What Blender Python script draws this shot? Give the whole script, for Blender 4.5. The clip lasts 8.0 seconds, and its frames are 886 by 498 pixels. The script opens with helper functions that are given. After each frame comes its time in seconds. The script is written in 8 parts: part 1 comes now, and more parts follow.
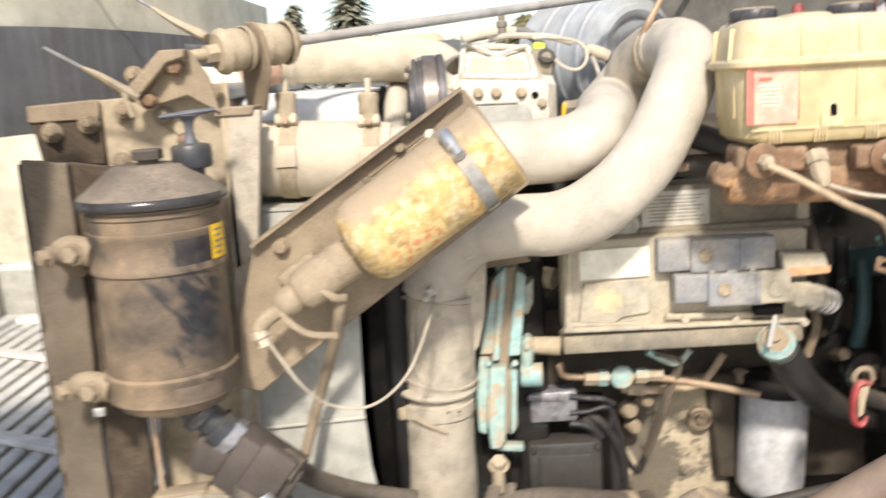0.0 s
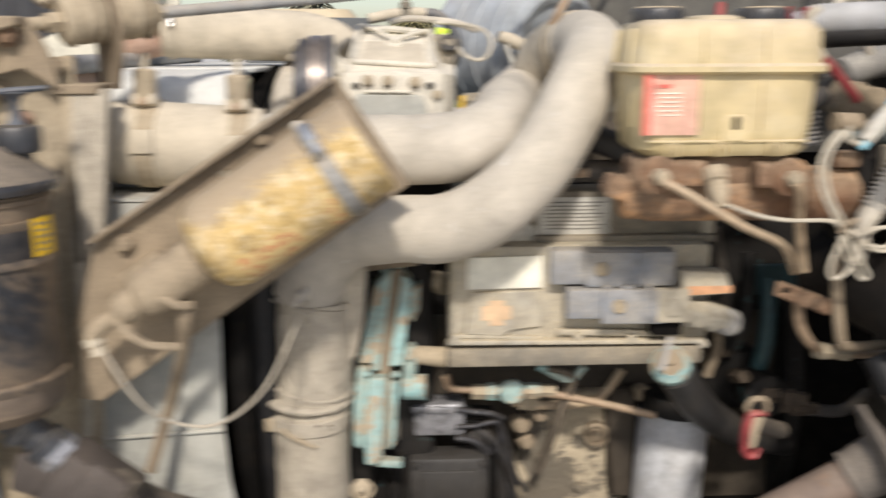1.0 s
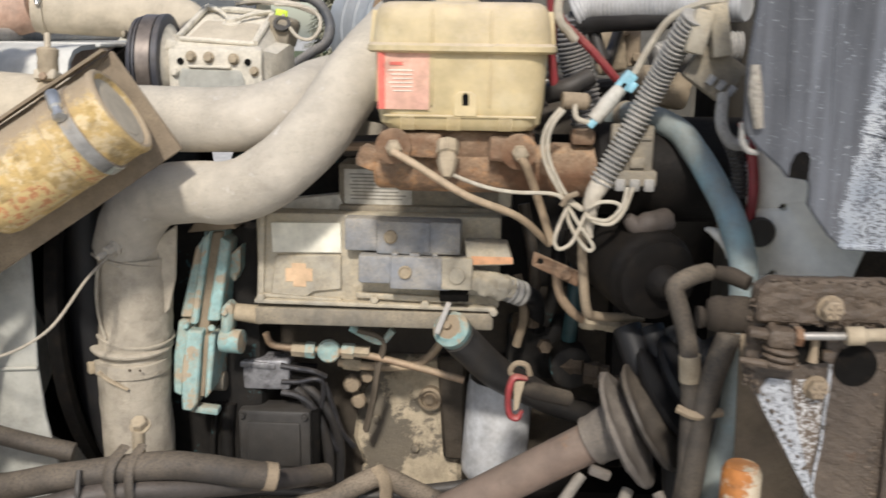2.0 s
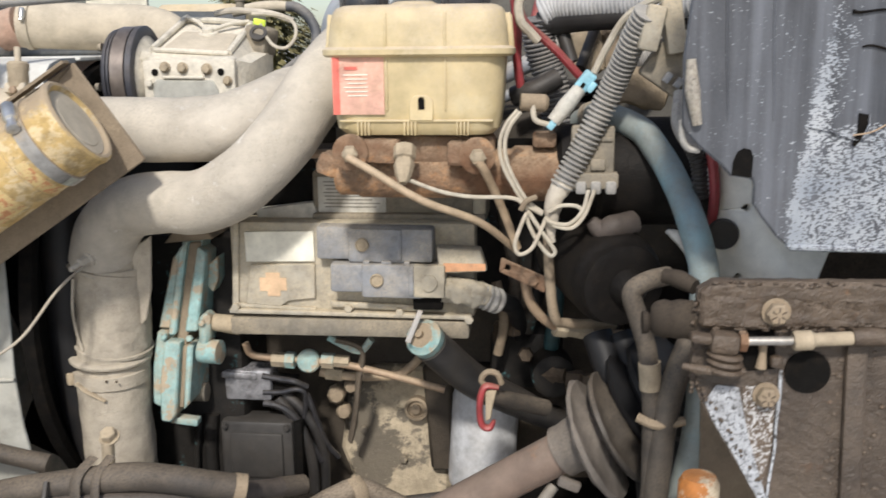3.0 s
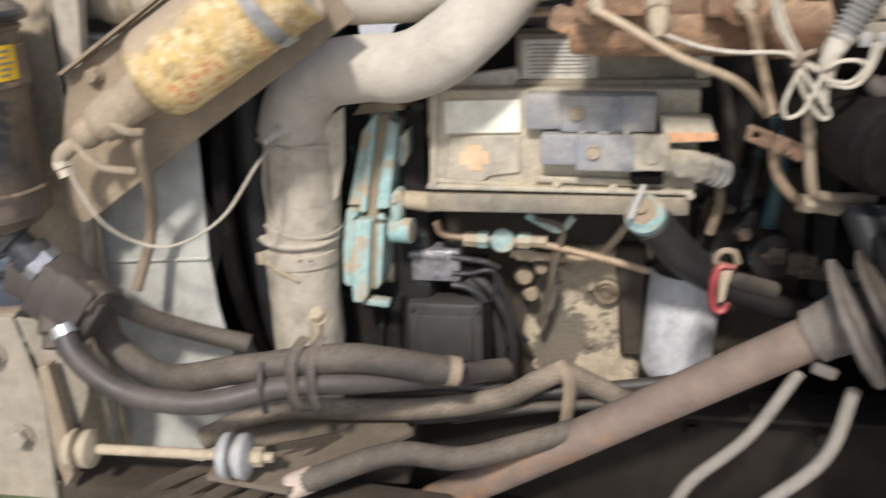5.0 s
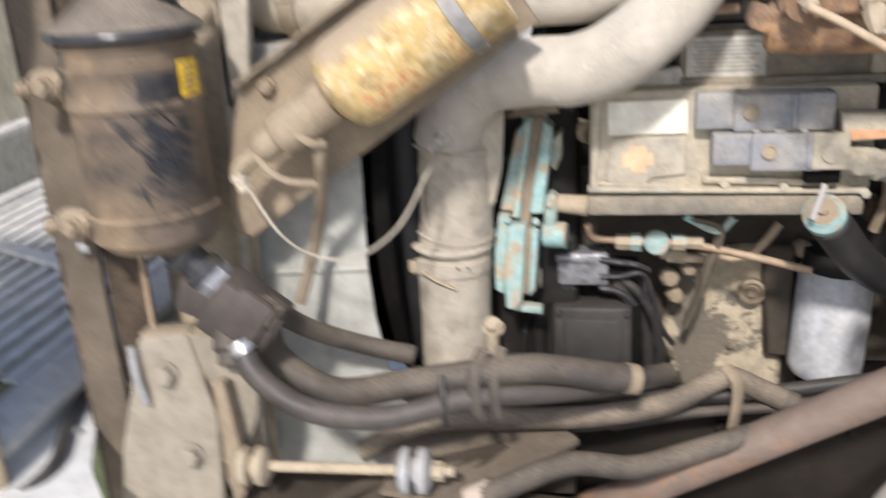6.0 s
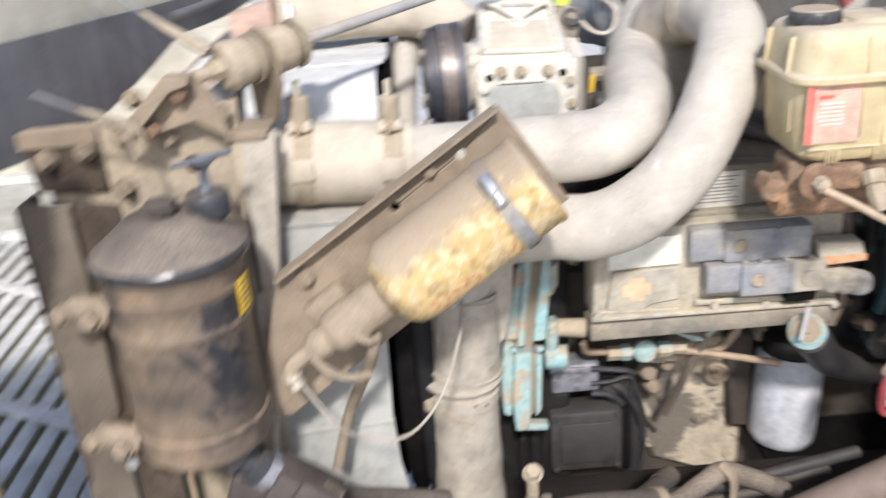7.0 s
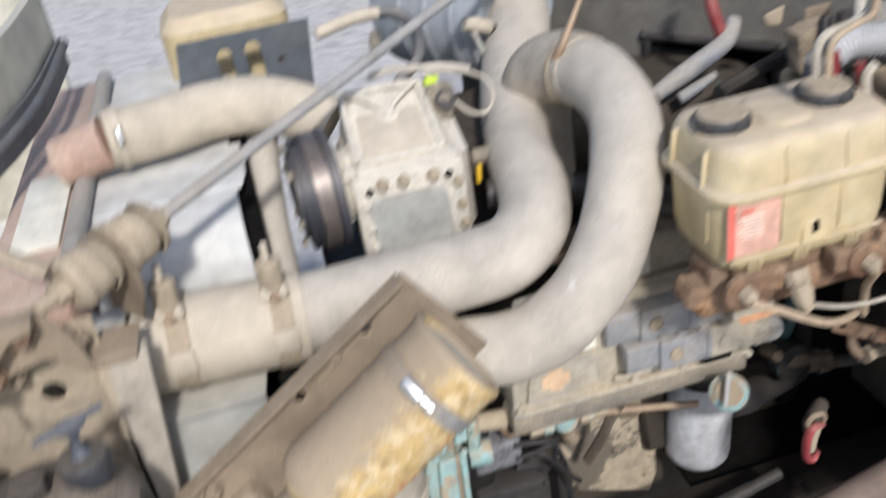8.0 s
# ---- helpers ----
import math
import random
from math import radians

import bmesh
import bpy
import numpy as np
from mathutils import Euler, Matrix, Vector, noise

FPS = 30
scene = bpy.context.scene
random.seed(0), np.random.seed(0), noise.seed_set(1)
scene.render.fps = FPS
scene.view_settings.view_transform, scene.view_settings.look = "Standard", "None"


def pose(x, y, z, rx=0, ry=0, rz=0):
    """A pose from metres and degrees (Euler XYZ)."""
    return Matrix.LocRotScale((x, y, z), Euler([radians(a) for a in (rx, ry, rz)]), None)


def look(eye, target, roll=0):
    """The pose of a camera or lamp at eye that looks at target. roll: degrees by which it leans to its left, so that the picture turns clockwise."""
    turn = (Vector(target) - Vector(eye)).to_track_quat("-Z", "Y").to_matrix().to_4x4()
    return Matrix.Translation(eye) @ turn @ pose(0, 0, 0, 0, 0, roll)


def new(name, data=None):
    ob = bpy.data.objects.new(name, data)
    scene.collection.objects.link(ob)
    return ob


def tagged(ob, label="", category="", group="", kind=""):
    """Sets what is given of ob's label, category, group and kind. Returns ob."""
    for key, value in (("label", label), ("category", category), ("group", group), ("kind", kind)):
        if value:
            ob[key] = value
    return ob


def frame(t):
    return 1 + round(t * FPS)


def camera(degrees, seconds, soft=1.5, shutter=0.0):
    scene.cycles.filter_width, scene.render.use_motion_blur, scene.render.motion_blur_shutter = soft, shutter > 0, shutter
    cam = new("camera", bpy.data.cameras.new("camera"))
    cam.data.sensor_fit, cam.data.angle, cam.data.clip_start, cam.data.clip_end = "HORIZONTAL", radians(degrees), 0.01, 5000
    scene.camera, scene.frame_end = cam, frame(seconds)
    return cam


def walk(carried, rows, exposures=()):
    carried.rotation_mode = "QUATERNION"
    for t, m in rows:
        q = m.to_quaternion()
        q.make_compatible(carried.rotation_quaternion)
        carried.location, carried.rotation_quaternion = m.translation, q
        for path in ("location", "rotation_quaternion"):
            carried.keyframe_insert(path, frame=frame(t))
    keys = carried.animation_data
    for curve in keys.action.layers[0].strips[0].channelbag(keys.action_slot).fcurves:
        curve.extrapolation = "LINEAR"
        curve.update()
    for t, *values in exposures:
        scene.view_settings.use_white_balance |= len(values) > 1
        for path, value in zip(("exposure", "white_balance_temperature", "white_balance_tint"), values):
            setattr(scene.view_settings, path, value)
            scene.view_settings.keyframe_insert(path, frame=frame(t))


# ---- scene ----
cam = camera(52.0, 8.0, soft=1.6, shutter=0.95)
PATH = [
    (0, (0.0, -0.106, 1.574), (-0.018, 1.859, 1.203), -3.4),
    (0.5, (0.008, -0.054, 1.599), (0.067, 1.901, 1.185), -0.3),
    (0.8, (0.056, -0.020, 1.613), (0.093, 1.923, 1.143), 0.2),
    (1, (0.105, 0.006, 1.592), (0.19, 1.957, 1.159), -0.2),
    (1.2, (0.227, -0.037, 1.638), (0.225, 1.905, 1.163), 0.1),
    (1.5, (0.369, -0.087, 1.572), (0.316, 1.869, 1.155), -0.0),
    (1.7, (0.445, -0.09, 1.586), (0.372, 1.854, 1.122), 1.0),
    (2.8, (0.61, -0.083, 1.552), (0.429, 1.867, 1.149), -1.0),
    (3, (0.629, -0.062, 1.571), (0.432, 1.881, 1.139), -0.6),
    (3.5, (0.641, -0.052, 1.577), (0.455, 1.891, 1.14), -1.1),
    (4, (0.623, -0.015, 1.57), (0.412, 1.907, 1.06), -2.7),
    (4.5, (0.542, -0.006, 1.555), (0.212, 1.872, 0.95), -3.6),
    (4.7, (0.488, -0.005, 1.539), (0.163, 1.864, 0.904), -2.4),
    (5.8, (0.242, 0.006, 1.520), (-0.124, 1.852, 0.842), -2.2),
    (6, (0.195, -0.008, 1.548), (-0.163, 1.839, 0.872), -3.5),
    (6.3, (0.124, -0.048, 1.621), (-0.257, 1.784, 0.916), -6.1),
    (6.5, (0.031, -0.057, 1.657), (-0.235, 1.814, 1.003), -5.4),
    (6.7, (-0.005, -0.053, 1.716), (-0.224, 1.815, 1.036), -4.4),
    (7, (-0.064, 0.037, 1.83), (-0.04, 1.877, 1.046), -4.5),
    (7.4, (-0.113, 0.161, 1.927), (0.096, 1.903, 0.970), -7.0),
    (7.5, (-0.106, 0.202, 1.953), (0.174, 1.914, 0.957), -6.6),
    (7.7, (-0.100, 0.263, 1.989), (0.189, 1.958, 0.966), -7.6),
    (8, (-0.069, 0.29, 2.062), (0.239, 1.979, 1.036), -9.4),
]
walk(cam, [(t, look(eye, target, roll)) for t, eye, target, roll in PATH],
     exposures=[(0, 0.55, 6900, 12), (0.5, 0.17, 6820, 12), (1.0, 0.00, 6750, 12), (1.5, -0.12, 6700, 11), (1.7, -0.12, 6650, 11), (2.8, -0.05, 6500, 11), (3.0, -0.03, 6490, 11), (3.5, 0.09, 6450, 11), (4.2, 0.10, 6400, 11), (4.7, 0.12, 6400, 12), (5.8, 0.2, 6350, 14), (6.5, 0.42, 6200, 14), (7.0, 0.32, 6100, 14), (7.4, 0.14, 6050, 13), (8.0, -0.12, 6100, 13)])

# ---- sky and sun ----
SUN_FROM = Vector((-0.03, -1.0, 0.86)).normalized()
world = bpy.data.worlds.new("sky")
scene.world = world
world.use_nodes = True
wn = world.node_tree.nodes
sky = wn.new("ShaderNodeTexSky")
sky.sky_type, sky.sun_disc = "NISHITA", False
sky.sun_elevation, sky.sun_rotation = math.asin(SUN_FROM.z), math.atan2(SUN_FROM.x, SUN_FROM.y)
sky.air_density, sky.dust_density = 1.0, 1.5
wn["Background"].inputs["Strength"].default_value = 0.15
world.node_tree.links.new(sky.outputs[0], wn["Background"].inputs["Color"])
sun = new("sun", bpy.data.lights.new("sun", "SUN"))
sun.data.energy, sun.data.angle, sun.data.color = 3.7, radians(5.0), (1.0, 0.955, 0.88)
sun.matrix_world = look(SUN_FROM * 10, (0, 0, 0))


# ---- materials ----
CX, CY = -0.359, 0.992
DUST = (0.47, 0.385, 0.27)


def surface(name, base, rough=0.6, metal=0.0, dust=0.4, top=0.5, dust_colour=DUST, scale=18.0, bump=0.25, second=None, second_at=0.6, second_scale=40.0, second_soft=0.05, grain=320.0, grime=0.45, streaks=0.0, wipe=None, spec=0.5, coat=False, cake=None):
    """A worn, dusty surface: base colour, patches of a second colour, blotchy dust that lies thicker on upward faces, fine grain."""
    m = bpy.data.materials.new(name)
    m.use_nodes = True
    nt = m.node_tree
    n, l = nt.nodes, nt.links
    b = n["Principled BSDF"]
    geo, tc = n.new("ShaderNodeNewGeometry"), n.new("ShaderNodeTexCoord")

    def noise_tex(sc, detail=6.0, rgh=0.6):
        t = n.new("ShaderNodeTexNoise")
        t.inputs["Scale"].default_value, t.inputs["Detail"].default_value, t.inputs["Roughness"].default_value = sc, detail, rgh
        l.new(tc.outputs["Object"], t.inputs["Vector"])
        return t.outputs["Fac"]

    def ramp(src, lo, hi):
        r = n.new("ShaderNodeMapRange")
        r.inputs["From Min"].default_value, r.inputs["From Max"].default_value = lo, hi
        l.new(src, r.inputs["Value"])
        return r.outputs["Result"]

    def calc(op, a, c):
        k = n.new("ShaderNodeMath")
        k.operation = op
        for sock, v in zip(k.inputs, (a, c)):
            if isinstance(v, (int, float)):
                sock.default_value = v
            else:
                l.new(v, sock)
        return k.outputs[0]

    def mix(fac, a, c):
        k = n.new("ShaderNodeMix")
        k.data_type = "RGBA"
        l.new(fac, k.inputs["Factor"])
        for sock, v in ((k.inputs["A"], a), (k.inputs["B"], c)):
            if isinstance(v, tuple):
                sock.default_value = (*v, 1)
            else:
                l.new(v, sock)
        return k.outputs["Result"]

    big, fine = noise_tex(scale), noise_tex(grain, 3.0)
    dark = tuple(c * 0.72 for c in base)
    lit = tuple(min(1.0, c * 1.15) for c in base)
    colour = mix(ramp(noise_tex(scale * 3.1), 0.3, 0.7), dark, lit)
    if second:
        colour = mix(ramp(noise_tex(second_scale, 8.0, 0.7), second_at, second_at + second_soft), colour, second)
    soot = tuple(c * 0.22 + d for c, d in zip(base, (0.022, 0.016, 0.011)))
    colour = mix(calc("MULTIPLY", ramp(noise_tex(scale * 2.3, 10.0, 0.72), 0.50, 0.70), grime), colour, soot)
    sep = n.new("ShaderNodeSeparateXYZ")
    l.new(geo.outputs["Normal"], sep.inputs[0])
    up = calc("MULTIPLY", ramp(sep.outputs["Z"], -0.2, 0.9), top)
    amount = calc("ADD", calc("ADD", calc("MULTIPLY", ramp(big, 0.36, 0.64), dust * 1.15), up), -0.15 + dust * 0.2)
    amount = calc("MULTIPLY", amount, ramp(fine, 0.2, 0.55))
    amount = calc("MINIMUM", calc("MAXIMUM", amount, 0.0), 0.96)
    dusty = mix(ramp(noise_tex(scale * 6), 0.3, 0.75), tuple(c * 0.78 for c in dust_colour), tuple(min(1, c * 1.12) for c in dust_colour))
    if wipe:
        far = n.new("ShaderNodeVectorMath")
        far.operation = "DISTANCE"
        squash = n.new("ShaderNodeMapping")
        squash.inputs["Scale"].default_value = (1, 1, 0.46)
        l.new(tc.outputs["Object"], squash.inputs["Vector"])
        l.new(squash.outputs[0], far.inputs[0])
        far.inputs[1].default_value = (wipe[0], wipe[1], wipe[2] * 0.46)
        turn = n.new("ShaderNodeMapping")
        turn.inputs["Rotation"].default_value = (0, radians(38), 0)
        l.new(tc.outputs["Object"], turn.inputs["Vector"])
        draw = n.new("ShaderNodeMapping")
        draw.inputs["Scale"].default_value = (85, 26, 15)
        l.new(turn.outputs[0], draw.inputs["Vector"])
        scratch = n.new("ShaderNodeTexNoise")
        scratch.inputs["Scale"].default_value, scratch.inputs["Detail"].default_value = 1.0, 4.0
        l.new(draw.outputs[0], scratch.inputs["Vector"])
        ragged = calc("ADD", far.outputs["Value"], calc("ADD", calc("MULTIPLY", calc("SUBTRACT", scratch.outputs["Fac"], 0.5), wipe[3] * 3.4), calc("MULTIPLY", calc("SUBTRACT", noise_tex(20.0, 3.0), 0.5), wipe[3] * 3.0)))
        amount = calc("MULTIPLY", amount, calc("ADD", calc("MULTIPLY", ramp(ragged, wipe[3] * 0.35, wipe[3] * 0.95), 0.55), calc("MULTIPLY", ramp(far.outputs["Value"], wipe[3] * 0.6, wipe[3] * 2.1), 0.45)))
    shown = mix(amount, colour, dusty)
    if cake:
        lying = calc("ADD", sep.outputs["Z"], calc("ADD", calc("MULTIPLY", calc("SUBTRACT", noise_tex(30.0, 8.0, 0.7), 0.5), 0.9), calc("MULTIPLY", calc("SUBTRACT", fine, 0.5), 0.5)))
        shown = mix(calc("MULTIPLY", ramp(lying, 0.15, 0.46), 0.93), shown, cake)
    specks = calc("MULTIPLY", ramp(noise_tex(210.0, 5.0, 0.7), 0.58, 0.72), grime * 0.6)
    shown = mix(specks, shown, soot)
    if streaks:
        run = n.new("ShaderNodeMapping")
        run.inputs["Scale"].default_value = (60, 60, 3)
        l.new(tc.outputs["Object"], run.inputs["Vector"])
        line = n.new("ShaderNodeTexNoise")
        line.inputs["Scale"].default_value, line.inputs["Detail"].default_value = 1.0, 5.0
        l.new(run.outputs[0], line.inputs["Vector"])
        shown = mix(calc("MULTIPLY", ramp(line.outputs["Fac"], 0.45, 0.75), streaks), shown, tuple(min(1.0, c * 2.4 + 0.03) for c in base))
    if coat:
        at = n.new("ShaderNodeSeparateXYZ")
        l.new(tc.outputs["Object"], at.inputs[0])
        ox, oz = at.outputs["X"], at.outputs["Z"]
        lean = calc("SUBTRACT", ox, calc("MULTIPLY", calc("SUBTRACT", oz, 1.396), 0.24))
        low = calc("MULTIPLY", ramp(lean, 0.848, 0.884), ramp(calc("ADD", oz, calc("MULTIPLY", noise_tex(24.0), 0.03)), 1.527, 1.510))
        along = calc("ADD", calc("SUBTRACT", ox, calc("MULTIPLY", calc("SUBTRACT", oz, 1.504), 0.13)), calc("MULTIPLY", calc("SUBTRACT", noise_tex(30.0, 5.0), 0.5), 0.016))
        spike = calc("MULTIPLY", calc("MULTIPLY", ramp(along, 0.871, 0.879), ramp(along, 0.930, 0.877)), ramp(oz, 1.66, 1.55))
        cover = calc("MAXIMUM", low, spike)
        dash = n.new("ShaderNodeMapping")
        dash.inputs["Scale"].default_value = (0.42, 1, 1)
        l.new(tc.outputs["Object"], dash.inputs["Vector"])
        flecks = n.new("ShaderNodeTexNoise")
        flecks.inputs["Scale"].default_value, flecks.inputs["Detail"].default_value = 620.0, 3.0
        l.new(dash.outputs[0], flecks.inputs["Vector"])
        grit = calc("ADD", calc("MULTIPLY", calc("SUBTRACT", flecks.outputs["Fac"], 0.5), 4.4), calc("MULTIPLY", calc("SUBTRACT", noise_tex(75.0, 6.0, 0.7), 0.5), 1.8))
        cover = calc("SUBTRACT", calc("MULTIPLY", cover, 1.40), calc("MULTIPLY", ramp(ox, 0.876, 0.900), 0.42))
        flaked = ramp(calc("ADD", cover, grit), 0.80, 0.96)
        shown = mix(flaked, shown, mix(ramp(noise_tex(14.0), 0.3, 0.7), (0.21, 0.24, 0.28), (0.42, 0.44, 0.46)))
    l.new(shown, b.inputs["Base Color"])
    b.inputs["Specular IOR Level"].default_value = spec
    l.new(calc("ADD", calc("MULTIPLY", amount, 0.95 - rough), rough), b.inputs["Roughness"])
    if metal:
        l.new(calc("MULTIPLY", calc("SUBTRACT", 1.0, amount), metal), b.inputs["Metallic"])
    bp = n.new("ShaderNodeBump")
    bp.inputs["Strength"].default_value, bp.inputs["Distance"].default_value = min(1.0, bump * 1.6), 0.0025
    l.new(calc("ADD", calc("MULTIPLY", fine, 0.5), calc("MULTIPLY", noise_tex(scale * 5), 1.0)), bp.inputs["Height"])
    l.new(bp.outputs[0], b.inputs["Normal"])
    return m


M = {}
M["tan"] = surface("dusty_tan_paint", (0.37, 0.31, 0.225), 0.75, 0, 0.6, 0.5, spec=0.22)
M["pipe"] = surface("dusty_pipe", (0.51, 0.465, 0.395), 0.85, 0, 0.5, 0.3, dust_colour=(0.585, 0.53, 0.435), scale=5, second=(0.68, 0.66, 0.62), second_at=0.60, second_scale=46, second_soft=0.10, bump=0.5, grime=0.42, spec=0.22)
M["hosebeige"] = surface("beige_hose", (0.52, 0.455, 0.35), 0.75, 0, 0.5, 0.35, dust_colour=(0.60, 0.53, 0.42), scale=8, bump=0.12, second=(0.36, 0.33, 0.29), second_at=0.62, second_scale=12, second_soft=0.12, grime=0.25, spec=0.22)
M["column"] = surface("beige_duct", (0.42, 0.375, 0.305), 0.75, 0, 0.5, 0.3, dust_colour=(0.52, 0.46, 0.365), scale=10, second=(0.26, 0.225, 0.185), second_at=0.60, second_scale=14, second_soft=0.12, bump=0.5, spec=0.22)
# Paler copy of the shroud colour, for the light falling on its top.
M["shroudtop"] = surface("lit_pale_shroud_top", (0.62, 0.625, 0.595), 0.65, 0, 0.25, 0.35, dust_colour=(0.64, 0.60, 0.53), scale=7, bump=0.1, spec=0.22, grime=0.3)
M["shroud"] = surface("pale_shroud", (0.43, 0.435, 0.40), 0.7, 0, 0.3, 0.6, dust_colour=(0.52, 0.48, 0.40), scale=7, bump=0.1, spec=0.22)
M["brown"] = surface("dirty_brown_steel", (0.058, 0.043, 0.031), 0.8, 0, 0.45, 0.4, spec=0.3, dust_colour=(0.165, 0.125, 0.085), scale=16, bump=0.7, grime=0.8, grain=240)
M["bracket"] = surface("dusty_brown_bracket", (0.235, 0.185, 0.132), 0.8, 0, 0.6, 0.45, dust_colour=(0.36, 0.288, 0.20), scale=8, spec=0.22)
M["dustcast"] = surface("dust_caked_casting", (0.29, 0.235, 0.165), 0.85, 0, 0.6, 0.3, dust_colour=(0.41, 0.33, 0.235), scale=14, bump=0.5, grime=0.35, spec=0.22)
M["canister"] = surface("black_canister_paint", (0.022, 0.024, 0.029), 0.36, 0, 0.85, 0.5, dust_colour=(0.30, 0.215, 0.135), scale=9, bump=0.05, grime=0.12, grain=900, wipe=(CX + 0.052, CY - 0.057, 1.334, 0.039))
M["wiped"] = surface("rubbed_black_paint", (0.016, 0.017, 0.021), 0.34, 0, 0.42, 0.1, dust_colour=(0.16, 0.125, 0.095), scale=30, bump=0.05, grime=0.1)
M["wornorange"] = surface("worn_orange_edge", (0.105, 0.080, 0.062), 0.6, 0, 0.5, 0.2, dust_colour=(0.215, 0.160, 0.108), second=(0.32, 0.15, 0.07), second_at=0.58, second_scale=30, second_soft=0.08, scale=20)
M["lid"] = surface("dust_filmed_lid", (0.06, 0.053, 0.048), 0.42, 0, 0.7, 0.3, dust_colour=(0.26, 0.212, 0.16), scale=7, bump=0.05, grime=0.1)
M["nylon"] = surface("grey_nylon_line", (0.20, 0.185, 0.165), 0.6, 0, 0.4, 0.3, dust_colour=(0.30, 0.26, 0.20), bump=0.05)
M["tank"] = surface("pinkish_tank_paint", (0.44, 0.28, 0.205), 0.6, 0, 0.4, 0.5, dust_colour=(0.58, 0.47, 0.38))
M["darkgrey"] = surface("oily_dark_grey_cover", (0.045, 0.043, 0.041), 0.42, 0, 0.3, 0.3, dust_colour=(0.10, 0.087, 0.073), scale=12, bump=0.1, spec=0.4)
M["peachend"] = surface("worn_pale_rubber", (0.52, 0.42, 0.36), 0.8, 0, 0.4, 0.3, dust_colour=(0.42, 0.34, 0.26), second=(0.30, 0.25, 0.21), second_at=0.55, second_scale=60)
M["ductgrey"] = surface("smooth_grey_duct", (0.46, 0.465, 0.47), 0.45, 0, 0.35, 0.35, dust_colour=(0.55, 0.53, 0.49), scale=8, bump=0.08, grime=0.2)
M["gloss"] = surface("glossy_black_rim", (0.035, 0.034, 0.036), 0.16, 0, 0.15, 0.15, dust_colour=(0.22, 0.18, 0.14), scale=26, bump=0.12, grime=0.2)
M["cap"] = surface("black_plastic_cap", (0.035, 0.038, 0.045), 0.4, 0, 0.15, 0.25, scale=20, bump=0.05)
M["blueblack"] = surface("blue_black_handle", (0.075, 0.088, 0.110), 0.4, 0, 0.3, 0.35, dust_colour=(0.22, 0.21, 0.20))
M["yellow"] = surface("worn_yellow_paint", (0.60, 0.425, 0.18), 0.5, 0, 0.36, 0.3, dust_colour=(0.47, 0.37, 0.235), scale=16, second=(0.70, 0.56, 0.34), second_at=0.50, second_scale=62, second_soft=0.07, grime=0.85, cake=(0.37, 0.295, 0.21), spec=0.22)
M["strap"] = surface("dust_caked_strap", (0.36, 0.355, 0.34), 0.5, 0.45, 0.35, 0.3, bump=0.1, dust_colour=(0.38, 0.31, 0.22), cake=(0.37, 0.295, 0.21))
M["redwear"] = surface("worn_red_print", (0.60, 0.27, 0.12), 0.6, 0, 0.3, 0.2, second=(0.66, 0.50, 0.23), second_at=0.45, second_scale=110)
M["cyan"] = surface("chipped_turquoise_paint", (0.27, 0.47, 0.47), 0.55, 0, 0.45, 0.45, second=(0.38, 0.31, 0.22), second_at=0.53, second_scale=28, scale=24)
M["darkteal"] = surface("oily_dark_turquoise", (0.022, 0.060, 0.066), 0.5, 0, 0.25, 0.2, dust_colour=(0.05, 0.05, 0.045), scale=20)
M["block"] = surface("flaking_block_paint", (0.50, 0.42, 0.30), 0.75, 0, 0.15, 0.2, second=(0.15, 0.13, 0.10), second_at=0.52, second_scale=7, second_soft=0.04, scale=14, bump=0.6, grime=0.4)
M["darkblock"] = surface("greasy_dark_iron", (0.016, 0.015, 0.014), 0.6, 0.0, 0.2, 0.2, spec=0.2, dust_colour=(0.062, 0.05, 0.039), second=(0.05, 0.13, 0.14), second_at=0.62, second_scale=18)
M["greyplate"] = surface("dusty_grey_casting", (0.22, 0.20, 0.165), 0.7, 0.1, 0.45, 0.4, dust_colour=(0.43, 0.36, 0.255), spec=0.22)
M["ecm"] = surface("dusty_cast_alloy", (0.38, 0.355, 0.30), 0.65, 0.0, 0.6, 0.5, dust_colour=(0.57, 0.485, 0.345), scale=14, grime=0.5, spec=0.22)
M["comp"] = surface("cream_dusty_alloy", (0.62, 0.58, 0.49), 0.7, 0.0, 0.5, 0.4, dust_colour=(0.72, 0.66, 0.55), scale=20, grime=0.4, bump=0.4, spec=0.22)
M["connector"] = surface("grey_plastic_connector", (0.225, 0.24, 0.265), 0.55, 0, 0.55, 0.5, dust_colour=(0.45, 0.405, 0.335), second=(0.33, 0.325, 0.315), second_at=0.56, second_scale=20, second_soft=0.15, scale=18)
M["label"] = surface("cream_label", (0.80, 0.77, 0.65), 0.6, 0, 0.08, 0.1, scale=10, bump=0.03, grime=0.1)
M["greylabel"] = surface("grey_label", (0.56, 0.55, 0.50), 0.6, 0, 0.3, 0.2, bump=0.03)
M["orange"] = surface("orange_label", (0.70, 0.34, 0.17), 0.6, 0, 0.3, 0.2, bump=0.03)
M["peach"] = surface("peach_sticker", (0.66, 0.46, 0.29), 0.6, 0, 0.1, 0.1, bump=0.03, grime=0.15)
M["print"] = surface("faded_dark_print", (0.22, 0.21, 0.19), 0.7, 0, 0.2, 0.1, bump=0.02)
M["reservoir"] = surface("yellowed_reservoir_plastic", (0.575, 0.465, 0.255), 0.45, 0, 0.25, 0.85, dust_colour=(0.58, 0.485, 0.37), scale=7, bump=0.05, grime=0.32, second=(0.62, 0.54, 0.36), second_at=0.52, second_scale=9, second_soft=0.2)
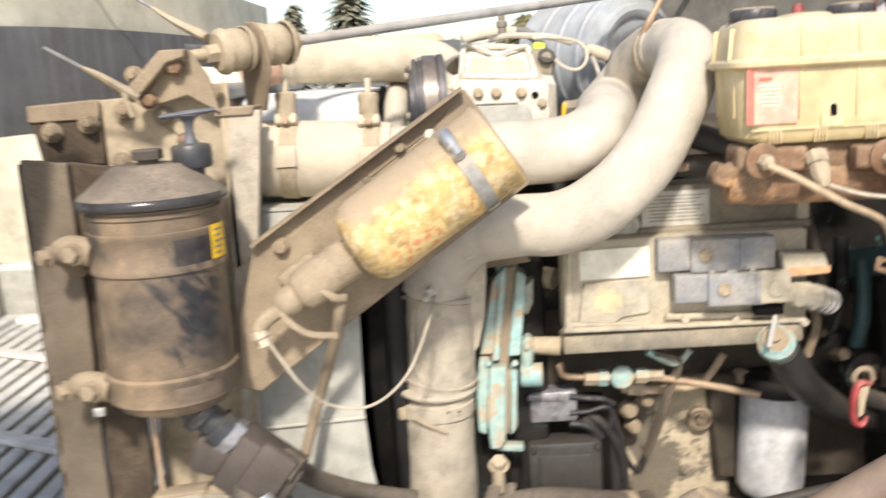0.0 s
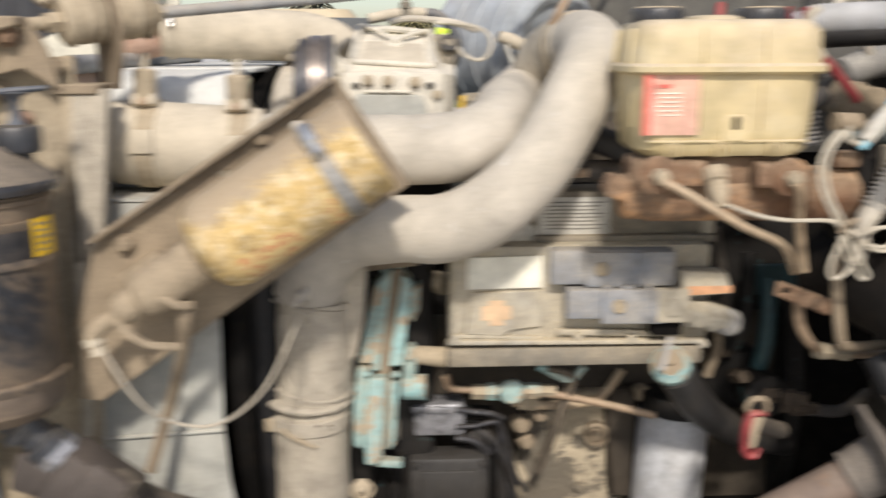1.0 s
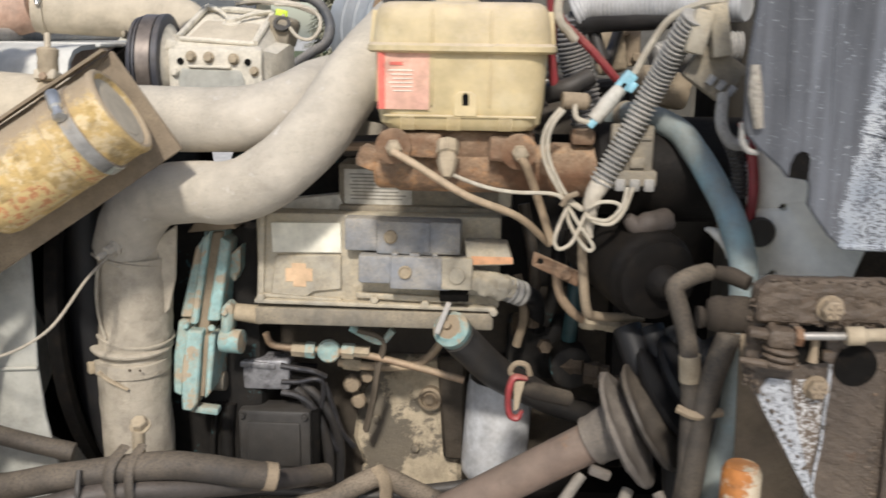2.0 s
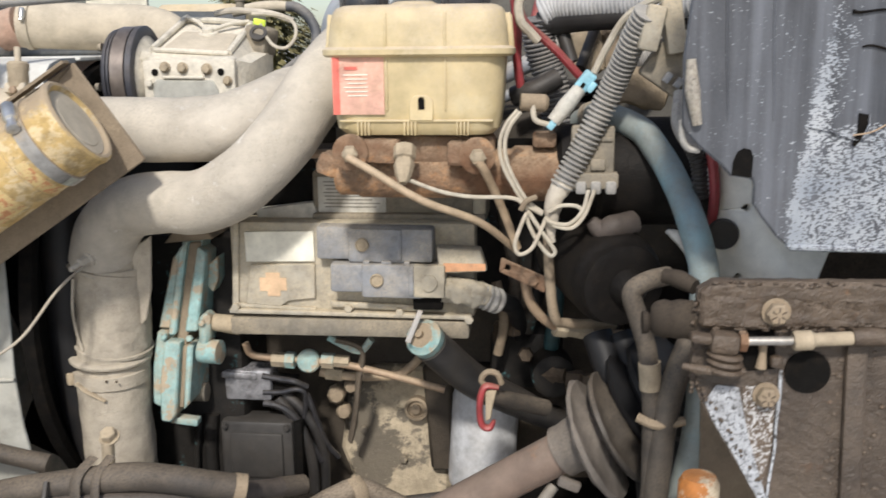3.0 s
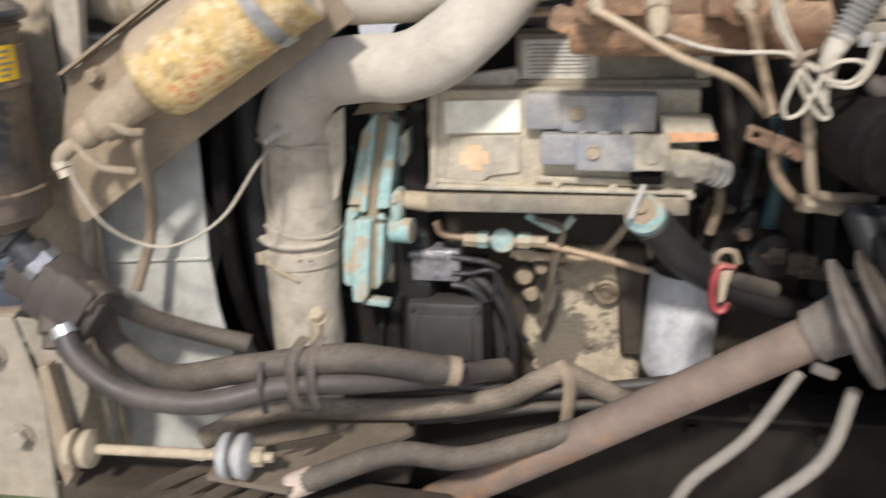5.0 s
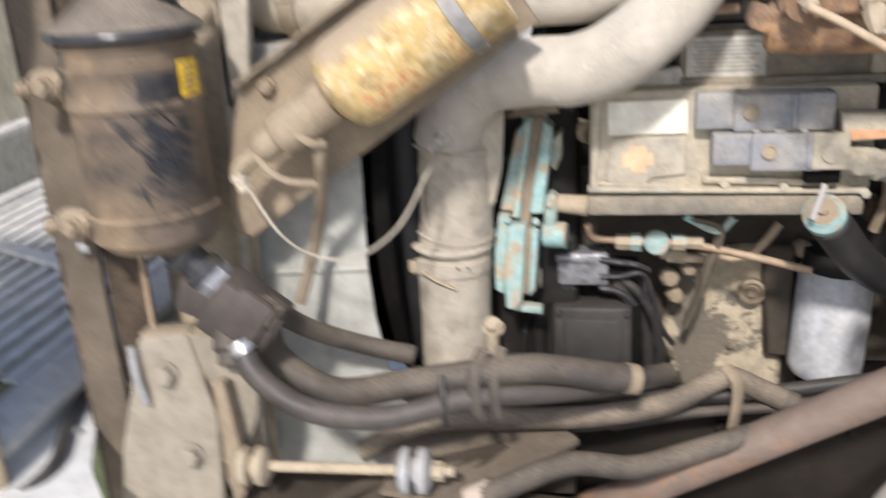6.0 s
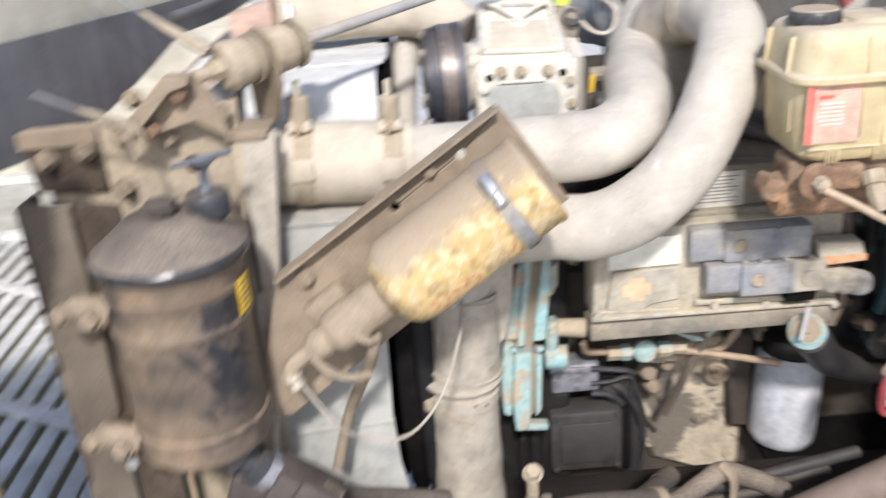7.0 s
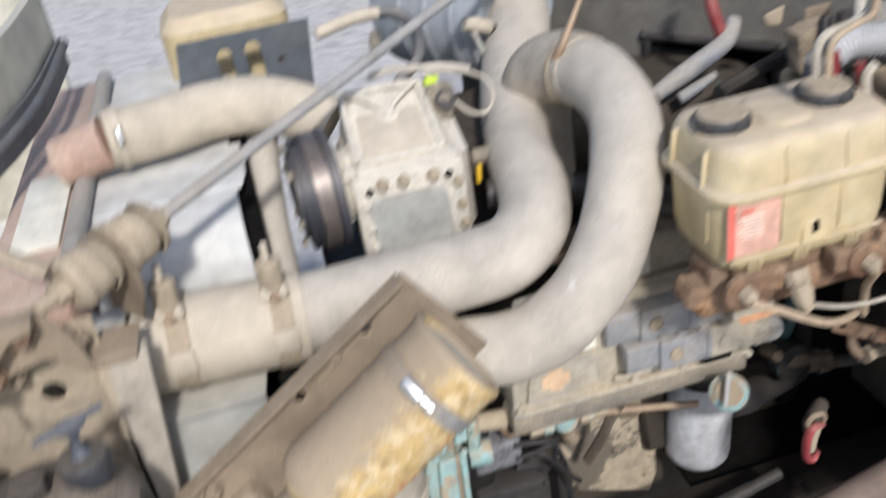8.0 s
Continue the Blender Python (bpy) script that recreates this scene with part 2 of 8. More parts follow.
M["redlabel"] = surface("faded_red_label", (0.70, 0.40, 0.31), 0.6, 0, 0.25, 0.1, dust_colour=(0.60, 0.45, 0.27), bump=0.02)
M["brightred"] = surface("red_label_edge", (0.72, 0.16, 0.12), 0.55, 0, 0.15, 0.1, bump=0.02)
M["rust"] = surface("rusty_iron", (0.165, 0.085, 0.045), 0.85, 0, 0.5, 0.4, dust_colour=(0.41, 0.31, 0.21), scale=18, second=(0.46, 0.20, 0.06), second_at=0.53, second_scale=18, second_soft=0.1, bump=0.6)
M["rustbrown"] = surface("brown_rusted_iron", (0.18, 0.105, 0.062), 0.85, 0, 0.45, 0.4, dust_colour=(0.40, 0.30, 0.205), second=(0.42, 0.19, 0.06), second_at=0.60, second_scale=22, scale=26, bump=0.6)
M["rubber"] = surface("dusty_black_rubber", (0.028, 0.027, 0.027), 0.45, 0, 0.22, 0.28, spec=0.45, dust_colour=(0.15, 0.125, 0.098), scale=12, bump=0.15)
M["hosetan"] = surface("tan_dusted_hose", (0.055, 0.046, 0.038), 0.6, 0, 0.75, 0.5, spec=0.35, dust_colour=(0.27, 0.22, 0.165), scale=6, bump=0.15)
M["hoseslate"] = surface("slate_rubber_hose", (0.085, 0.092, 0.105), 0.5, 0, 0.45, 0.45, dust_colour=(0.33, 0.30, 0.26), scale=14, bump=0.12)
M["fanblack"] = surface("dull_fan_black", (0.014, 0.014, 0.015), 0.55, 0, 0.08, 0.10, spec=0.3, dust_colour=(0.06, 0.05, 0.04), scale=12, bump=0.1)
M["hose"] = surface("dusty_hose", (0.038, 0.034, 0.031), 0.5, 0, 0.5, 0.45, spec=0.42, dust_colour=(0.195, 0.158, 0.118), scale=9, bump=0.15)
# Near black for black parts, and for shade painted into hollows and fillers.
M["void"] = surface("black_parts_and_shade", (0.008, 0.0075, 0.007), 0.8, 0, 0.1, 0.1, dust_colour=(0.014, 0.012, 0.010), spec=0.06)
M["belt"] = surface("pulley_blue_black", (0.06, 0.062, 0.075), 0.45, 0.2, 0.12, 0.2, bump=0.1)
M["pulleyband"] = surface("polished_belt_face", (0.20, 0.17, 0.15), 0.35, 0.5, 0.15, 0.1, dust_colour=(0.27, 0.21, 0.16), bump=0.04)
M["coverpanel"] = surface("dusty_panel_and_riser_shade", (0.40, 0.40, 0.36), 0.6, 0, 0.25, 0.2, dust_colour=(0.52, 0.48, 0.40), scale=12, bump=0.08, grime=0.2)
M["zinc"] = surface("dusty_zinc_rubber", (0.36, 0.365, 0.37), 0.6, 0.1, 0.4, 0.3, dust_colour=(0.45, 0.40, 0.33), scale=22, bump=0.2)
M["steel"] = surface("dull_steel", (0.42, 0.41, 0.39), 0.4, 0.7, 0.25, 0.3, bump=0.1)
M["bright"] = surface("bright_zinc", (0.66, 0.66, 0.64), 0.3, 0.8, 0.08, 0.15, bump=0.05)
M["greypaint"] = surface("worn_grey_paint", (0.33, 0.34, 0.35), 0.5, 0, 0.3, 0.4, scale=10)
M["slatedark"] = surface("dark_slate_plate", (0.085, 0.098, 0.11), 0.55, 0, 0.3, 0.2, dust_colour=(0.19, 0.185, 0.175), scale=10, second=(0.24, 0.16, 0.10), second_at=0.66)
M["slate"] = surface("slate_blue_steel", (0.33, 0.365, 0.40), 0.5, 0, 0.35, 0.3, dust_colour=(0.47, 0.445, 0.40), scale=6, grime=0.2, bump=0.08, second=(0.28, 0.17, 0.09), second_at=0.68)
M["whitecan"] = surface("white_filter_paint", (0.52, 0.53, 0.545), 0.38, 0, 0.15, 0.3, second=(0.20, 0.18, 0.16), second_at=0.70, second_scale=60, bump=0.10, grime=0.22)
M["bluehose"] = surface("faded_blue_hose", (0.23, 0.27, 0.265), 0.55, 0, 0.3, 0.3, dust_colour=(0.32, 0.30, 0.25), second=(0.21, 0.36, 0.42), second_at=0.50, second_soft=0.2, second_scale=6, scale=7, bump=0.12)
M["conduit"] = surface("grey_conduit", (0.24, 0.238, 0.235), 0.5, 0, 0.45, 0.5, dust_colour=(0.50, 0.47, 0.41), scale=14, bump=0.05)
M["wire"] = surface("dirty_white_wire", (0.50, 0.46, 0.38), 0.6, 0, 0.4, 0.2, bump=0.03)
M["grit"] = surface("gritty_pale_rubber", (0.40, 0.37, 0.32), 0.9, 0, 0.3, 0.2, scale=60, grain=700, bump=0.9, second=(0.16, 0.15, 0.13), second_at=0.55, second_scale=300)
M["tanwire"] = surface("tan_coated_line", (0.44, 0.33, 0.22), 0.6, 0, 0.4, 0.3, bump=0.1)
M["copper"] = surface("coppery_line", (0.36, 0.25, 0.165), 0.5, 0.3, 0.35, 0.3, bump=0.1)
M["redcable"] = surface("red_cable", (0.26, 0.035, 0.04), 0.5, 0, 0.15, 0.3, bump=0.05)
M["redhandle"] = surface("red_handle_plastic", (0.32, 0.045, 0.05), 0.45, 0, 0.12, 0.3, bump=0.05)
M["bluetape"] = surface("light_blue_plastic", (0.30, 0.60, 0.72), 0.5, 0, 0.15, 0.2, bump=0.05)
M["flap"] = surface("weathered_black_flap", (0.056, 0.061, 0.072), 0.36, 0, 0.3, 0.2, dust_colour=(0.13, 0.135, 0.15), scale=5, bump=0.14, streaks=0.65, grime=0.4, coat=True)
M["flapwhite"] = surface("flaking_silver_coating", (0.44, 0.46, 0.49), 0.5, 0, 0.1, 0.1, grime=0.75, second=(0.06, 0.058, 0.056), second_at=0.50, second_scale=230, second_soft=0.10, bump=0.9)
M["hinge"] = surface("greasy_rusty_hinge", (0.075, 0.054, 0.038), 0.36, 0, 0.32, 0.3, grime=0.85, spec=0.55, grain=420, dust_colour=(0.215, 0.160, 0.110), scale=22, second=(0.25, 0.125, 0.055), second_at=0.60, second_scale=30, second_soft=0.12, bump=1.0)
M["hingeplate"] = surface("grease_black_plate", (0.065, 0.049, 0.037), 0.40, 0, 0.40, 0.2, grime=0.7, spec=0.5, grain=420, dust_colour=(0.185, 0.142, 0.104), scale=16, second=(0.11, 0.055, 0.028), second_at=0.60, second_scale=20, second_soft=0.15, bump=1.0)
M["oilygrey"] = surface("oil_wet_grey_alloy", (0.30, 0.30, 0.315), 0.20, 0.3, 0.1, 0.2, dust_colour=(0.25, 0.22, 0.18), scale=24, bump=0.3, grime=0.7)
M["flakes"] = surface("sparse_white_flakes", (0.10, 0.072, 0.052), 0.7, 0, 0.35, 0.2, dust_colour=(0.20, 0.15, 0.10), scale=14, second=(0.50, 0.50, 0.50), second_at=0.495, second_scale=330, bump=0.7)
M["cabpaint"] = surface("cab_cream_paint", (0.84, 0.81, 0.72), 0.45, 0, 0.08, 0.2, dust_colour=(0.56, 0.49, 0.38), scale=5, bump=0.05, grime=0.2)
M["hood"] = surface("hood_cream_fibreglass", (0.60, 0.57, 0.46), 0.5, 0, 0.2, 0.2, scale=4, bump=0.05)
M["grille"] = surface("white_grille_plastic", (0.70, 0.695, 0.67), 0.5, 0, 0.3, 0.25, dust_colour=(0.55, 0.51, 0.44), scale=6, bump=0.05)
# Colour of sunlit grass, for the sheet added below the slats.
M["olive"] = surface("sunlit_grass_olive", (0.30, 0.275, 0.165), 0.8, 0, 0.3, 0.2, dust_colour=(0.30, 0.27, 0.17), scale=9)
M["liner"] = surface("dark_grey_liner", (0.095, 0.097, 0.106), 0.6, 0, 0.4, 0.2, dust_colour=(0.21, 0.20, 0.185), scale=5, bump=0.2, streaks=0.35)
M["blotch"] = surface("blotchy_blue_grey_panel", (0.21, 0.235, 0.28), 0.6, 0, 0.2, 0.2, dust_colour=(0.42, 0.39, 0.33), scale=5, second=(0.42, 0.43, 0.44), second_at=0.52, second_soft=0.15, second_scale=8, bump=0.2)
M["shaft"] = surface("rusty_shaft_tube", (0.20, 0.145, 0.115), 0.6, 0, 0.4, 0.35, dust_colour=(0.25, 0.20, 0.155), second=(0.36, 0.175, 0.075), second_at=0.54, second_scale=9, second_soft=0.15, scale=8)
M["boot"] = surface("grey_rubber_boot", (0.125, 0.112, 0.102), 0.75, 0, 0.45, 0.35, dust_colour=(0.27, 0.23, 0.185), spec=0.3, scale=9, bump=0.5, second=(0.22, 0.215, 0.21), second_at=0.56, second_scale=11, second_soft=0.15)
# Near black: the shade round the booster is put into its colour.
M["booster"] = surface("shade_dark_booster_shell", (0.008, 0.007, 0.0065), 0.55, 0, 0.3, 0.2, spec=0.18, dust_colour=(0.021, 0.017, 0.013), scale=16)
M["grimy"] = surface("grimy_brown_block_paint", (0.055, 0.045, 0.034), 0.6, 0, 0.35, 0.3, spec=0.35, dust_colour=(0.125, 0.098, 0.07), second=(0.06, 0.10, 0.10), second_at=0.60, second_scale=10, second_soft=0.1, scale=9, bump=0.5, grime=0.8)
M["oilhose"] = surface("oily_dark_hose", (0.05, 0.045, 0.042), 0.4, 0, 0.35, 0.3, spec=0.45, dust_colour=(0.17, 0.135, 0.11), scale=12, bump=0.15)
M["mount"] = surface("dull_tan_mount_paint", (0.295, 0.26, 0.205), 0.75, 0, 0.5, 0.4, dust_colour=(0.385, 0.335, 0.26), scale=9, spec=0.22, second=(0.22, 0.19, 0.15), second_at=0.62, second_scale=14, second_soft=0.1)
M["valve"] = surface("greasy_purple_brown_iron", (0.060, 0.050, 0.045), 0.5, 0, 0.4, 0.35, spec=0.35, dust_colour=(0.135, 0.11, 0.092), scale=9, bump=0.3)
M["gusset"] = surface("dusty_flat_steel", (0.12, 0.098, 0.075), 0.8, 0, 0.55, 0.45, spec=0.25, dust_colour=(0.24, 0.195, 0.145), scale=6)
M["frame"] = surface("dusty_frame_rail", (0.036, 0.029, 0.023), 0.85, 0, 0.5, 0.4, spec=0.2, dust_colour=(0.100, 0.079, 0.058), scale=6)
# Darker copy of the frame colour, with the shade down there painted in.
M["rail"] = surface("shade_dark_chassis_rail", (0.015, 0.0125, 0.010), 0.8, 0, 0.4, 0.35, spec=0.18, dust_colour=(0.040, 0.032, 0.025), scale=6)
M["orangecan"] = surface("rusted_orange_can", (0.40, 0.15, 0.035), 0.7, 0, 0.15, 0.2, second=(0.52, 0.45, 0.34), second_at=0.5, second_scale=25, scale=24, grime=0.8)
M["yellowlabel"] = surface("yellow_sticker", (0.80, 0.50, 0.03), 0.5, 0, 0.1, 0.1, bump=0.02)
M["lime"] = surface("lime_tag", (0.62, 0.80, 0.08), 0.5, 0, 0.05, 0.1)
M["ground"] = surface("weathered_concrete_yard", (0.56, 0.535, 0.495), 0.9, 0, 0.3, 0.2, dust_colour=(0.60, 0.565, 0.51), scale=2.0, grain=60, second=(0.36, 0.345, 0.32), second_at=0.60, second_scale=70, bump=0.5)
M["concrete"] = surface("bulkhead_dirty_paint", (0.085, 0.075, 0.06), 0.75, 0, 0.5, 0.4, spec=0.25, dust_colour=(0.155, 0.13, 0.098), scale=7, grime=0.7)
M["bulkgrey"] = surface("dusty_grey_bulkhead", (0.15, 0.145, 0.13), 0.75, 0, 0.5, 0.4, spec=0.25, dust_colour=(0.235, 0.215, 0.18), scale=7, grime=0.8)
M["grass"] = surface("grass_ground", (0.085, 0.115, 0.04), 0.9, 0, 0.2, 0.2, dust_colour=(0.25, 0.23, 0.12), scale=3.0, grain=60, bump=0.6)
# Needles paled beyond their own green to stand for distant haze.
M["leaf"] = surface("hazed_conifer_needles", (0.20, 0.205, 0.145), 0.8, 0, 0.1, 0.2, scale=2.0)
M["leaf2"] = surface("yellowing_leaves", (0.20, 0.18, 0.07), 0.8, 0, 0.1, 0.2, scale=2.0)
M["bark"] = surface("tree_bark", (0.11, 0.08, 0.06), 0.9, 0, 0.2, 0.2)


# ---- building helpers ----
from mathutils.geometry import tessellate_polygon


def smooth_path(pts, n=6):
    c = [Vector(p) for p in pts]
    if len(c) == 2:
        return [c[0].lerp(c[1], k / n) for k in range(n + 1)]
    q = [c[0] * 2 - c[1], *c, c[-1] * 2 - c[-2]]
    out = []
    for i in range(1, len(q) - 2):
        a, b, d, e = q[i - 1:i + 3]
        for k in range(n):
            u = k / n
            out.append(0.5 * (2 * b + (d - a) * u + (2 * a - 5 * b + 4 * d - e) * u * u + (3 * b - a - 3 * d + e) * u ** 3))
    return out + [c[-1]]


def basis(origin, axis, hint=(0, 0, 1)):
    """A frame at origin whose Z runs along axis."""
    z = Vector(axis).normalized()
    x = Vector(hint).cross(z)
    if x.length < 1e-4:
        x = Vector((1, 0, 0)).cross(z) if abs(z.x) < 0.9 else Vector((0, 1, 0)).cross(z)
    x.normalize()
    y = z.cross(x)
    return Matrix(((x.x, y.x, z.x, origin[0]), (x.y, y.y, z.y, origin[1]), (x.z, y.z, z.z, origin[2]), (0, 0, 0, 1)))


def rings(bm, loops, cap=(True, True), closed=True):
    """Skins successive loops of points."""
    vs = [[bm.verts.new(p) for p in loop] for loop in loops]
    k = len(vs[0])
    for a, b in zip(vs, vs[1:]):
        for i in range(k if closed else k - 1):
            j = (i + 1) % k
            bm.faces.new((a[i], a[j], b[j], b[i]))
    if closed and cap[0]:
        bm.faces.new(vs[0][::-1])
    if closed and cap[1]:
        bm.faces.new(vs[-1])
    return bm


def tube(pts, r, seg=12, n=6, flat=1.0, bm=None, wobble=0.0, smooth=True):
    """A round tube along a smooth path; r is a radius or one radius a control point."""
    bm = bm or bmesh.new()
    path = smooth_path(pts, n) if smooth else [Vector(p) for p in pts]
    m = len(path)
    rr = [r] * m if isinstance(r, (int, float)) else list(np.interp(np.linspace(0, len(r) - 1, m), range(len(r)), r))
    t0 = (path[1] - path[0]).normalized()
    side = t0.orthogonal().normalized() if abs(t0.z) > 0.9 else Vector((0, 0, 1)).cross(t0).normalized()
    loops = []
    for i, p in enumerate(path):
        t = (path[min(i + 1, m - 1)] - path[max(i - 1, 0)]).normalized()
        side = (side - t * side.dot(t)).normalized()
        up = t.cross(side)
        w = rr[i] * (1 + wobble * noise.noise(p * 22))
        loops.append([p + side * (w * math.cos(a)) + up * (w * flat * math.sin(a)) for a in (2 * math.pi * k / seg for k in range(seg))])
    return rings(bm, loops)


def ribbed(pts, r, pitch=0.007, depth=0.14, seg=12):
    """Corrugated tube: the radius rises and falls along its way."""
    fine = smooth_path(pts, 40)
    length = sum((b - a).length for a, b in zip(fine, fine[1:]))
    count = max(4, int(length / pitch)) * 4
    cum = [0.0]
    for a, b in zip(fine, fine[1:]):
        cum.append(cum[-1] + (b - a).length)
    path, radii = [], []
    for k in range(count + 1):
        s = length * k / count
        path.append(tuple(float(np.interp(s, cum, [q[i] for q in fine])) for i in range(3)))
        radii.append(r * (1 + depth * (0.5 if k % 4 in (1, 2) else -0.5)))
    return tube(path, radii, seg, smooth=False)


def lathe(profile, origin=(0, 0, 0), axis=(0, 0, 1), seg=32, bm=None, arc=None):
    """Turns (radius, height) pairs round an axis; arc gives a part of the turn in degrees."""
    bm = bm or bmesh.new()
    f = basis(origin, axis)
    a0, a1 = (0, 360) if arc is None else arc
    k = seg if arc is None else seg + 1
    loops = [[f @ Vector((max(r, 1e-5) * math.cos(radians(a0 + (a1 - a0) * i / seg)), max(r, 1e-5) * math.sin(radians(a0 + (a1 - a0) * i / seg)), h)) for i in range(k)] for r, h in profile]
    return rings(bm, loops, closed=arc is None)


def box(c, size, rot=(0, 0, 0), bevel=0.0, bm=None, segs=2):
    tmp = bmesh.new()
    bmesh.ops.create_cube(tmp, size=1.0)
    bmesh.ops.scale(tmp, vec=size, verts=tmp.verts)
    if bevel:
        bmesh.ops.bevel(tmp, geom=list(tmp.edges), offset=bevel, segments=segs, affect="EDGES", profile=0.5)
    bmesh.ops.transform(tmp, matrix=pose(*c, *rot), verts=tmp.verts)
    return merge(tmp, bm)


def merge(src, bm):
    if bm is None:
        return src
    me = bpy.data.meshes.new("tmp")
    src.to_mesh(me)
    src.free()
    bm.from_mesh(me)
    bpy.data.meshes.remove(me)
    return bm


def plate(poly, thick, frame_m, holes=(), bevel=0.0, bm=None):
    """A flat plate: a polygon in the frame's XY plane, with round holes (x, y, r), raised along its Z."""
    tmp = bmesh.new()
    outline = [Vector((x, y, 0)) for x, y in poly]
    turn = 1 if sum(a.x * b.y - b.x * a.y for a, b in zip(outline, outline[1:] + outline[:1])) > 0 else -1
    for hx, hy, hr in holes:
        c = Vector((hx, hy, 0))
        at = outline.index(min(outline, key=lambda p: (p - c).length))
        start = math.atan2(outline[at].y - hy, outline[at].x - hx)
        ring = [Vector((hx + hr * math.cos(start - turn * a), hy + hr * math.sin(start - turn * a), 0)) for a in np.linspace(0.01, 2 * math.pi - 0.01, 19)]
        slit = (outline[(at + 1) % len(outline)] - outline[at]).normalized() * 2e-4
        outline = outline[:at + 1] + ring + [outline[at] + slit] + outline[at + 1:]
    vs = [tmp.verts.new(p) for p in outline]
    for tri in tessellate_polygon([outline]):
        tmp.faces.new([vs[i] for i in tri])
    bmesh.ops.remove_doubles(tmp, verts=tmp.verts, dist=1e-6)
    got = bmesh.ops.extrude_face_region(tmp, geom=list(tmp.faces))
    bmesh.ops.translate(tmp, vec=(0, 0, thick), verts=[v for v in got["geom"] if isinstance(v, bmesh.types.BMVert)])
    bmesh.ops.recalc_face_normals(tmp, faces=list(tmp.faces))
    if bevel:
        sharp = [e for e in tmp.edges if len(e.link_faces) == 2 and e.calc_face_angle(0) > 0.9]
        bmesh.ops.bevel(tmp, geom=sharp, offset=bevel, segments=1, affect="EDGES")
    bmesh.ops.transform(tmp, matrix=frame_m, verts=tmp.verts)
    return merge(tmp, bm)


XZ = Matrix(((1, 0, 0, 0), (0, 0, 1, 0), (0, 1, 0, 0), (0, 0, 0, 1)))


def plate_y(poly, y, thick, holes=(), bevel=0.0015, slope=0.0, x0=0.0):
    """A plate that faces the road side: a polygon in x and z at depth y, thick away from it; slope turns it about the upright at x0."""
    bm = plate(poly, thick, Matrix.Translation((0, y, 0)) @ XZ, holes, bevel)
    if slope:
        for v in bm.verts:
            v.co.y += (v.co.x - x0) * slope
    return bm


def crumple(bm, amp, freq=60.0, fine=0.4):
    """Pushes the points in and out by noise, for lumpy castings and wraps."""
    bm.normal_update()
    for v in bm.verts:
        k = noise.noise(v.co * freq) + fine * noise.noise(v.co * freq * 2.7)
        v.co += v.normal * (amp * k)
    return bm


def cut(bm, times=2, longest=0.004):
    """Splits the long edges, so that crumple has points to move."""
    for _ in range(times):
        bmesh.ops.subdivide_edges(bm, edges=[e for e in bm.edges if e.calc_length() > longest], cuts=1, use_grid_fill=True)
    bmesh.ops.triangulate(bm, faces=[f for f in bm.faces if len(f.verts) > 4])
    return bm


def thing(name, base, label, category, group="", kind=""):
    ob = new(name)
    ob.location = base
    ob.empty_display_size = 0.03
    return tagged(ob, label, category, group, kind)


def part(name, bm, material, parent=None, label="", sharp=38):
    """Links a bmesh as one mesh object, its points given in the world's frame."""
    bmesh.ops.recalc_face_normals(bm, faces=list(bm.faces))
    me = bpy.data.meshes.new(name)
    bm.to_mesh(me)
    bm.free()
    me.materials.append(material)
    me.polygons.foreach_set("use_smooth", [True] * len(me.polygons))
    me.set_sharp_from_angle(angle=radians(sharp))
    ob = new(name, me)
    if parent is not None:
        ob.parent = parent
        if parent.type == "EMPTY":
            ob.matrix_parent_inverse = Matrix.Translation(-parent.location)
    if label:
        ob["label"] = label
    return ob


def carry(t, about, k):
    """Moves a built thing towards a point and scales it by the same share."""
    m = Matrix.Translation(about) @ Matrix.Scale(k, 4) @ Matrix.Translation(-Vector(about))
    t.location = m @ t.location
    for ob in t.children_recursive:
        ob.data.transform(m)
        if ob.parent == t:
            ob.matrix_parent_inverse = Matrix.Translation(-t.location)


def bolt(pos, axis, s, material, parent, name="bolt", stub=0.0, washer=True, label=""):
    """A hex bolt head on a washer, s across, axis pointing outward; stub: threaded end beyond it."""
    f = basis(pos, axis)
    bm = bmesh.new()
    if washer:
        lathe([(0, 0), (s * 0.72, 0), (s * 0.72, s * 0.12), (0, s * 0.12)], pos, axis, 16, bm)
    prof = [(s * 0.56, 0.0), (s * 0.56, s * 0.5), (s * 0.47, s * 0.6), (s * 0.05, s * 0.62)]
    lathe(prof, f @ Vector((0, 0, s * 0.1)), axis, 6, bm)
    if stub:
        lathe([(s * 0.3, 0), (s * 0.3, stub), (s * 0.24, stub + s * 0.08), (0.0001, stub + s * 0.08)], f @ Vector((0, 0, s * 0.5)), axis, 10, bm)
    return part(name, bm, material, parent, label, sharp=25)


